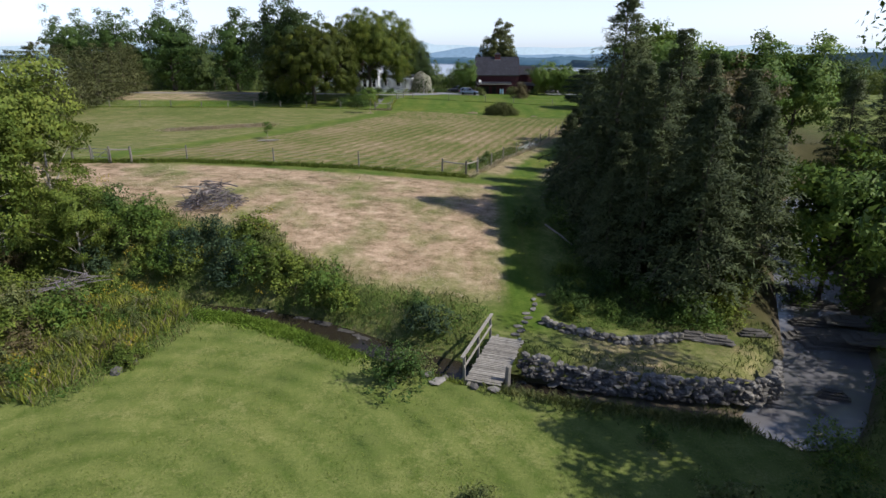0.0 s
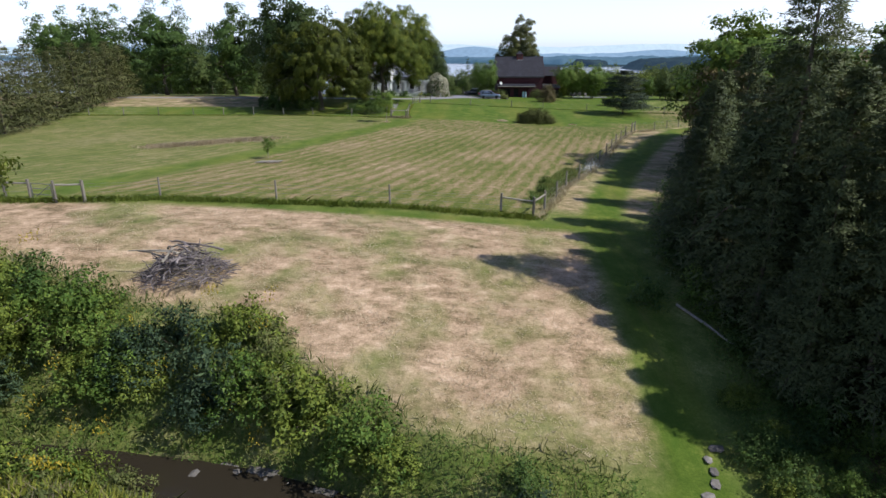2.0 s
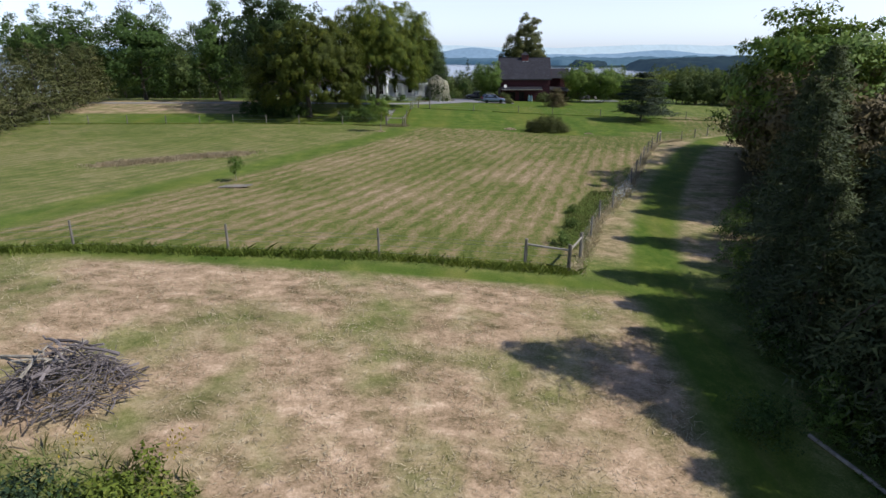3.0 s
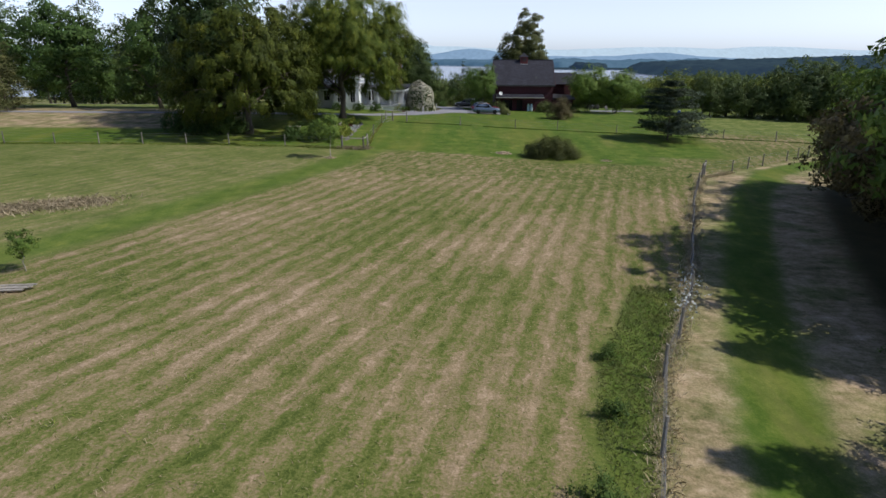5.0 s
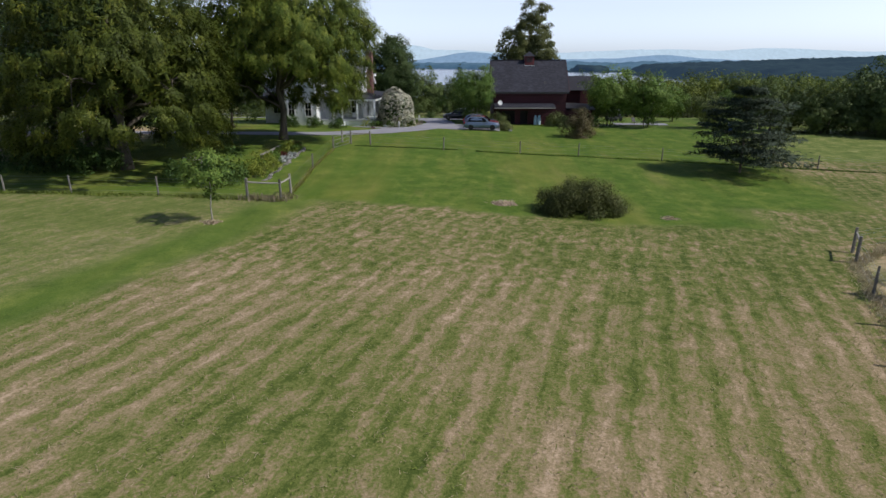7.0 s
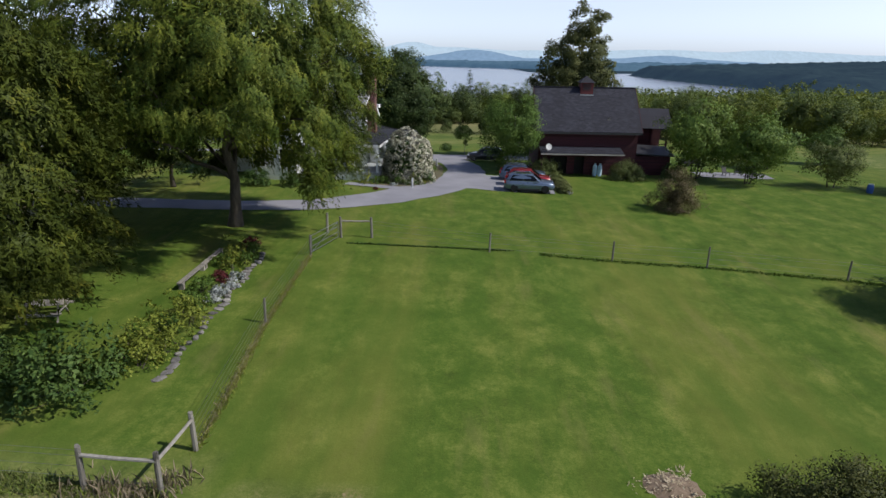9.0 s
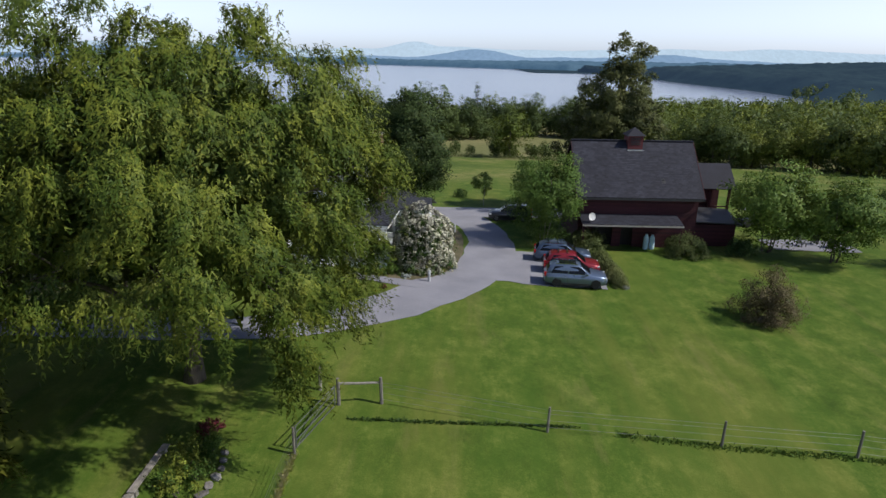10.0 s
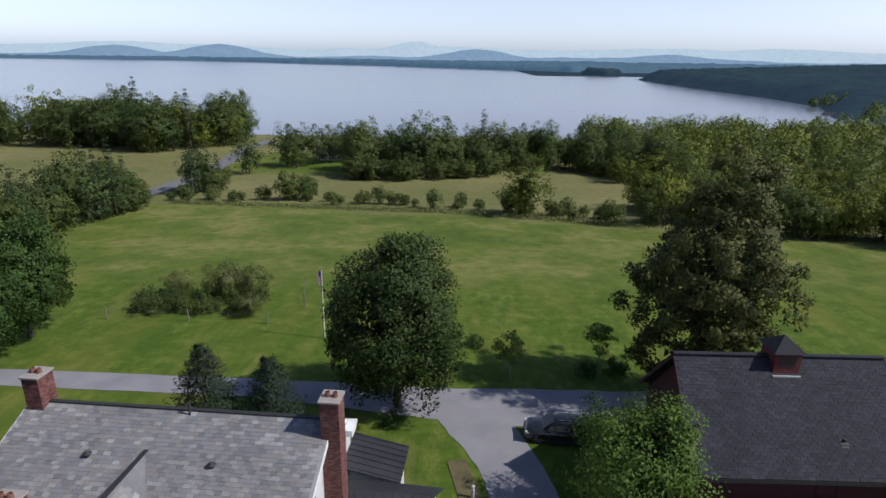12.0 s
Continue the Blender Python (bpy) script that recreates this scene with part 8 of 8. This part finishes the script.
part("canton", boxv(-0.26, -0.02, 6.42, -0.06, 0.05, 6.95), M["flag_blue"], fl)
fence([(-42, 191.6), (-33.2, 191.3), (-24.9, 191.2), (-22.6, 197), (-24.4, 204.2), (-33, 206), (-41, 205), (-42, 191.6)], "wooden post and mesh fence round the orchard", 1.5, seed=71)
orch = shrub("berry_bush", M["leaf_far"], 2.0, 1.6, 40, 34, 0.2, "straggling green fruit bush in the fenced orchard", seed=150, lumpy=0.4)
for i in range(27):
    place(orch, -40.6 + (i % 9) * 1.5 + 0.5 * math.sin(i * 3), 193.9 + (i // 9) * 2.4 + (i % 9) * 0.12 + 0.6 * math.cos(i * 2), i * 55, 0.62 + 0.36 * ((i * 5) % 7) / 7, group="orchard bushes")
drop(orch)
for x, y, s in ((-29.8, 200.2, 0.6), (-32.8, 200.1, 0.66), (-27.6, 193.4, 0.4), (-38.4, 200.6, 0.45)):
    place(apple, x, y, x * 20, s * 1.3, group="orchard trees", label="small grey-green fruit tree in the fenced orchard")


def far_house(x, y, w, d, h, label, rz=0):
    e = thing("cottage", label, "house", x, y, "far houses", rz=rz)
    part("wall", boxv(-w / 2, -d / 2, -1, w / 2, d / 2, h), M["white_paint"], e)
    for s in (-1, 1):
        c = [(-w / 2 - 0.3, s * (d / 2 + 0.3), h - 0.1), (w / 2 + 0.3, s * (d / 2 + 0.3), h - 0.1), (w / 2 + 0.3, 0, h + d * 0.3), (-w / 2 - 0.3, 0, h + d * 0.3)]
        part("roof", slab(c if s < 0 else c[::-1], 0.15), M["metal_roof"], e)
    for x0 in (-w * 0.3, w * 0.15):
        part("window", boxv(x0, -d / 2 - 0.03, 1, x0 + w * 0.14, -d / 2, 2.2), M["glass"], e)


far_house(-53, 354, 9, 6, 2.6, "small white cottage among the lakeside trees")
far_house(330, 560, 12, 8, 4, "white house among trees above the lake", 15)
far_house(300, 640, 10, 8, 4, "white house among trees above the lake", -20)
sg = thing("sign_board", "small white board on a post by the far field", "sign", -122, 312)
part("post", boxv(-0.1, -0.1, -0.5, 0.1, 0.1, 1.6), M["grey_wood"], sg)
part("board", boxv(-0.9, -0.16, 0.6, 0.9, -0.11, 2.7), M["white_frame"], sg)
patio = ribbon("patio", [(25.5, 163.6, 3.4), (29.5, 163.6, 4.0), (33.5, 163.2, 3.4)], M["gravel"], 0.06, step=0.8)
tagged(patio, "pale gravel patio on the lawn", "patio", kind="structure")
for x, y, rz in ((28.6, 163.2, 20), (30.2, 163.9, -40), (31.6, 163.0, 100)):
    c = thing("garden_chair", "dark low garden chair on the patio", "chair", x, y, "patio chairs", z=gz(x, y) + 0.07, rz=rz)
    part("seat", boxv(-0.3, -0.3, 0.3, 0.3, 0.3, 0.36), M["dark_trim"], c)
    part("backrest", slab([(-0.3, 0.28, 0.36), (0.3, 0.28, 0.36), (0.3, 0.5, 0.95), (-0.3, 0.5, 0.95)], 0.04), M["dark_trim"], c)
    for sx in (-0.27, 0.27):
        for sy in (-0.27, 0.27):
            part("leg", boxv(sx - 0.025, sy - 0.025, 0, sx + 0.025, sy + 0.025, 0.3), M["dark_trim"], c)
br = thing("rain_barrel", "blue plastic barrel on the lawn", "barrel", 39.4, 155.0)
part("body", lathe([(0.26, 0), (0.3, 0.2), (0.3, 0.3), (0.31, 0.45), (0.3, 0.6), (0.26, 0.85)], 14), M["blue_barrel"], br)
part("lid", lathe([(0.27, 0.85), (0.27, 0.9)], 14), M["white_frame"], br)
cart = thing("utility_cart", "small dark utility cart with pale roof behind the barn", "cart", 27.6, 171.6, rz=20)
part("body", join([boxv(-1.3, -0.6, 0.35, 1.3, 0.6, 0.8), boxv(0.6, -0.55, 0.8, 1.2, 0.55, 1.0)]), M["dark_trim"], cart)
part("roof", boxv(-0.7, -0.6, 1.75, 0.7, 0.6, 1.82), M["bollard"], cart)
for sx in (-0.65, 0.65):
    for sy in (-0.55, 0.55):
        part("strut", beam((sx, sy, 0.8), (sx, sy, 1.76), 0.04, 0.04), M["dark_trim"], cart)
for sx in (-0.85, 0.85):
    for sy in (-0.62, 0.62):
        w = new("wheel")
        w.parent = cart
        w.matrix_basis = pose(sx, sy, 0.28, 90)
        part("tyre", lathe([(0.2, -0.09), (0.28, -0.09), (0.28, 0.09), (0.2, 0.09)], 14), M["rubber"], w)

for x, y, h, lx, ly in ((-22.6, 29.6, 7.2, 0.9, 0.5), (-21.6, 36.4, 4.6, -1.1, 0.4), (-24.0, 31.2, 6.0, 0.3, -0.3)):
    e = thing("bare_tree", "thin pale leaning trunk with bare twigs on the bank", "tree", x, y, "bare bank stems")
    br_rng = np.random.default_rng(int(abs(x) * 10))
    stem = bent((0, 0, -0.2), (lx, ly, h), br_rng, 7, 0, 0.05)
    part("trunk", tube(stem, [0.10, 0.09, 0.08, 0.07, 0.055, 0.04, 0.02], 7), M["bark_pale"], e, smooth=True)
    for k in range(9):
        p0 = np.array(stem[2 + k % 4])
        p1 = p0 + br_rng.normal(0, 0.55, 3) + np.array([0, 0, 0.5])
        part("twig", tube(bent(p0, p1, br_rng, 4, 0.05), [0.03, 0.022, 0.015, 0.006], 4), M["bark_pale"], e)
stack = thing("board_stack", "few weathered boards lying in the mown field", "boards", -19.7, 68.7, rz=8)
for i in range(4):
    part("board", boxv(-1.1 + 0.12 * i, -0.34 + 0.17 * i, 0.10 + 0.03 * (i % 2), 1.0 + 0.1 * i, -0.19 + 0.17 * i, 0.14 + 0.03 * (i % 2)), M["bark_pale"], stack)

# ---- weeds and tall grass ----
wr = np.random.default_rng(31)


def along(line, n, spread):
    pts = np.array(line, float)
    seg = np.r_[0, np.cumsum(np.hypot(np.diff(pts[:, 0]), np.diff(pts[:, 1])))]
    s = wr.random(n) * seg[-1]
    return np.stack([np.interp(s, seg, pts[:, 0]) + wr.normal(0, spread, n), np.interp(s, seg, pts[:, 1]) + wr.normal(0, spread, n)], -1)


front_line = [(-58, 52.6), (-29, 51.1), (-21.7, 52.3), (-14.2, 52.5), (-6.9, 53.1), (2.6, 53.0)]
blades(along(front_line, 17000, 0.26), 0.36, M["leaf_light"], "fence_grass", "tall rough grass along the field fence", 0.7, 0.014, 1)
blades(along(FENCE_EAST[:10], 12000, 0.24), 0.2, M["straw"], "lane_grass", "dry straw-coloured grass along the lane fence", 0.8, 0.010, 2)
blades(along([(-66, 109.0), (-30, 110.2), (-10.4, 109.5)], 4500, 0.22), 0.26, M["leaf_light"], "garden_fence_grass", "rough grass along the garden fence", 0.7, 0.014, 3)
blades(along([(-10.35, 111.6), (-10.88, 120.6), (-10.85, 129.4)], 3600, 0.05), 0.12, M["straw"], "mesh_fence_grass", "pale dry grass under the mesh fence", 0.8, 0.010, 4)
blades(along([(-10.35, 111.6), (-10.88, 120.6), (-10.85, 129.4)], 4000, 0.09), 0.16, M["leaf_lime"], "fence_foot_grass", "pale yellow-green grass along the mesh fence", 0.7, 0.010, 22)
# dark blades drawn in as the thin shadow line below the fence
blades(along([(-9.1, 132.0), (-3.8, 132.2), (1.5, 132.5)], 1500, 0.06), 0.12, M["leaf_dark"], "lawn_fence_grass", "thin line of dark blades standing for the lawn fence's shadow", 0.6, 0.03, 21)
blades(along([(3.4, 132.1), (7.9, 131.65), (13.85, 131.4), (21.9, 130.1), (35.2, 126.4), (56, 120)], 4500, 0.12), 0.16, M["leaf_mid"], "lawn_fence_grass", "dark grass under the lawn fence", 0.6, 0.03, 5)
row_line = [(-35, 77.6), (-31, 80.6), (-27.5, 83.4), (-24.6, 84.6)]
blades(along(row_line, 6500, 0.85), 0.26, M["straw"], "brush_row", "row of dry grey-brown weeds left in the field", 0.9, 0.022, 12)
blades(along(row_line, 1500, 0.7), 0.28, M["dry_grass"], "brush_row_weeds", "darker dead weeds among the dry row in the field", 0.8, 0.02, 13)
blades(along([(-12.9, 109.7), (-10.9, 109.4), (-10.2, 110.4)], 420, 0.32), 0.4, M["dry_grass"], "corner_grass", "tall rusty dry grass round the garden corner posts", 0.35, 0.018, 14)
blades(along([(-17.5, 109.9), (-13, 109.7)], 500, 0.22), 0.26, M["weed"], "garden_dry_grass", "dry brown grass along the garden fence", 0.5, 0.016, 15)
south = np.stack([wr.uniform(-22, -10.5, 9000), wr.uniform(20, 30, 9000)], -1)
south = south[(south[:, 0] < -11.5 - (26 - south[:, 1]).clip(0) * 0.35)]
blades(south[::4], 0.6, M["dry_grass"], "south_bank_grass", "pale tan seed grass on the south bank", 0.4, 0.016, 16)
blades(south, 0.62, M["leaf_lime"], "south_bank_weeds", "tall yellow-green weeds on the south bank", 0.35, 0.018, 19)
blades(along([(-11.2, 28.3), (-9.3, 28.4), (-7.6, 27.7), (-6.6, 27.2), (-4.7, 26.2), (-2.9, 24.9)], 9000, 0.36), 0.24, M["leaf_bright"], "bank_top_grass", "bright green long grass on top of the brook bank", 0.7, 0.016, 20)
patch_xy = np.stack([wr.uniform(3.5, 9.6, 26000), wr.uniform(57, 73, 26000)], -1)
inside = (patch_xy[:, 0] < np.interp(patch_xy[:, 1], [p[1] for p in FENCE_EAST], [p[0] for p in FENCE_EAST]) - 0.2) & (patch_xy[:, 0] > np.interp(patch_xy[:, 1], [57, 65.3, 74.5], [2.5, 4.6, 8.7]))
blades(patch_xy[inside], 0.13, M["weed"], "unmown_grass", "patch of tall green unmown grass by the fence", 1.0, 0.010, 6)
bank_xy = np.stack([wr.uniform(-33, 3, 30000), wr.uniform(20, 43, 30000)], -1)
by_ = np.interp(bank_xy[:, 0], [p[0] for p in BROOK], [p[1] for p in BROOK])
lowy = np.interp(bank_xy[:, 0], [-60, -24, -16, -10, -8.5, -3.5, 3.9], [46, 43, 39.6, 38.4, 36.4, 33.4, 31.6])
keep_ = ((bank_xy[:, 1] > by_ + 1.0) & (bank_xy[:, 1] < lowy)) | ((bank_xy[:, 0] < -10.6 - (26 - bank_xy[:, 1]).clip(0) * 0.35) & (bank_xy[:, 1] < by_ - 1.0)) | ((np.abs(bank_xy[:, 1] - by_ + 1.5) < 0.5) & (bank_xy[:, 0] > -11))
blades(bank_xy[keep_], 0.42, M["weed"], "bank_grass", "tall weeds and grass on the brook banks", 0.45, 0.014, 7)
fx_ = np.linspace(-11, 2.2, 60)
blades(along([(float(a), float(np.interp(a, [p[0] for p in BROOK], [p[1] for p in BROOK])) - 1.75) for a in fx_], 12000, 0.34), 0.27, M["leaf_light"], "brook_edge_grass", "bright green long grass along the brook edge", 0.6, 0.014, 9)


def ground_leaves(name, label, mat, xy, height, size, seed):
    """Low mixed weeds as one body of small leaves over the ground."""
    r = np.random.default_rng(seed)
    n = len(xy)
    lump = np.array([0.55 + 0.9 * max(0.0, noise.noise((float(a) * 0.8, float(b) * 0.8, seed))) for a, b in xy])
    z = ground_z(xy[:, 0], xy[:, 1]) + height * lump * r.random(n) ** 0.7
    q = leaves(np.stack([xy[:, 0], xy[:, 1], z], -1), r.normal(0, 1, (n, 3)), size * r.uniform(0.5, 1.4, n), size * 0.5, r, 0.4, True, np.tile([0, -0.2, 1.0], (n, 1)), 0.6, 0.6)
    return tagged(quads_object(name, q, mat, per=3), label, "weeds", kind="stuff")


weed_xy = np.stack([wr.uniform(-33, 3.4, 90000), wr.uniform(20, 43, 90000)], -1)
wy = np.interp(weed_xy[:, 0], [p[0] for p in BROOK], [p[1] for p in BROOK])
wl = np.interp(weed_xy[:, 0], [-60, -24, -16, -10, -8.5, -3.5, 3.9], [45.4, 42.4, 39, 37.8, 35.8, 32.8, 31.2])
on_bank = ((weed_xy[:, 1] > wy + 0.9) & (weed_xy[:, 1] < wl)) | ((weed_xy[:, 0] < -10.8 - (26 - weed_xy[:, 1]).clip(0) * 0.35) & (weed_xy[:, 1] < wy - 0.9))
ground_leaves("bank_weeds", "low mixed green weeds covering the brook banks", M["leaf_mid"], weed_xy[on_bank], 0.42, 0.11, 17)
und_xy = np.stack([wr.uniform(6.5, 16, 16000), wr.uniform(29.5, 42, 16000)], -1)
und_ok = und_xy[:, 0] > np.interp(und_xy[:, 1], [p[1] for p in PATH_LINE], [p[0] for p in PATH_LINE]) + 2.4
ground_leaves("grove_weeds", "low green weeds at the edge of the grove", M["leaf_mid"], und_xy[und_ok], 0.35, 0.12, 18)
edge_xy = along([(-71, 267), (-40, 264.5), (-8.7, 261), (12, 254.5), (31, 247)], 9000, 1.1)
ground_leaves("field_edge_weeds", "rough brown-green weeds along the field's far edge", M["weed"], edge_xy, 1.1, 0.34, 23)
gold = bank_xy[keep_][:900]
gold = gold[(gold[:, 0] < -9)]
cl = np.repeat(gold[::15], 40, 0) + wr.normal(0, 0.2, (len(gold[::15]) * 40, 2))
z_ = ground_z(cl[:, 0], cl[:, 1]) + wr.uniform(0.9, 1.35, len(cl))
tagged(quads_object("goldenrod_flowers", leaves(np.stack([cl[:, 0], cl[:, 1], z_], -1), np.tile([0, 0, 1.0], (len(cl), 1)), 0.13, 0.05, wr), M["goldenrod"]), "yellow goldenrod flowers on the brook bank", "flowers", kind="stuff")
isl = np.stack([wr.uniform(4.5, 24, 9000), wr.uniform(18, 31, 9000)], -1)
bd_, _ = polyline_distance(isl[:, 0], isl[:, 1], BROOK)
cd_, _ = polyline_distance(isl[:, 0], isl[:, 1], CREEK)
ok_ = (bd_ > 0.9) & (bd_ < 2.6) | (cd_ > 2.2) & (cd_ < 3.6)
blades(isl[ok_], 0.28, M["weed"], "creek_grass", "tall grass on the creek banks", 0.6, 0.016, 8)
blades(along([(3.4, 23.3), (6.4, 22.4), (9.6, 21.7), (12.6, 21.2)], 5000, 0.5), 0.34, M["weed"], "stream_side_grass", "rough uncut grass along the brook below the stone wall", 0.6, 0.016, 24)
daisy = along([(9.0, 68.8), (11.2, 74)], 160, 0.35)
dz_ = ground_z(daisy[:, 0], daisy[:, 1]) + wr.uniform(0.4, 0.75, len(daisy))
tagged(quads_object("white_flowers", leaves(np.stack([daisy[:, 0], daisy[:, 1], dz_], -1), wr.normal(0, 1, (len(daisy), 3)), 0.11, 0.11, wr), M["daisy"]), "small white wildflowers along the lane fence", "flowers", kind="stuff")


# ---- loose straw and grass tufts where the camera passes low ----


def tufts(name, label, mat, x0, x1, y0, y1, n, size, width, up, keep=None, seed=1):
    r = np.random.default_rng(seed)
    xy = np.stack([r.uniform(x0, x1, n), r.uniform(y0, y1, n)], -1)
    clus = np.array([noise.noise((float(a) * 0.6, float(b) * 0.6, seed)) for a, b in xy])
    ok = clus + r.normal(0, 0.25, n) > -0.05
    if keep is not None:
        ok &= keep(xy[:, 0], xy[:, 1])
    xy = xy[ok]
    p = np.stack([xy[:, 0], xy[:, 1], ground_z(xy[:, 0], xy[:, 1]) + 0.03], -1)
    d = unit(r.normal(0, 1, (len(p), 3)) * np.array([1, 1, 0.2]) + np.array([0, 0, up]))
    sz = size * r.uniform(0.5, 1.4, len(p))
    return tagged(quads_object(name, leaves(p, d, sz, width, r, 0.2, True, np.tile([0, 0, 1.0], (len(p), 1)), 0.35, 1.0), mat, per=3), label, "grass", kind="stuff")


def in_zone(k, least):
    return lambda x, y: zone_values(x, y)[k] > least


tufts("straw", "loose dry straw lying on the hay field", M["straw"], -26, 5, 31, 51, 42000, 0.24, 0.022, 0.25, in_zone(0, 0.6), 3)
tufts("lawn_tufts", "clover and grass tufts on the lawn", M["leaf_light"], -14, 16, 13, 29, 46000, 0.08, 0.025, 0.25, lambda x, y: (polyline_distance(x, y, BROOK)[0] > 1.8), 4)
tufts("hay_stubble", "green and straw stubble on the mown field", M["stubble"], -24, 18, 55, 107, 40000, 0.17, 0.02, 0.4, in_zone(1, 0.7), 5)
tufts("field_tufts", "green grass tufts on the mown field", M["leaf_light"], -24, 18, 55, 107, 36000, 0.12, 0.03, 0.9, in_zone(1, 0.7), 6)
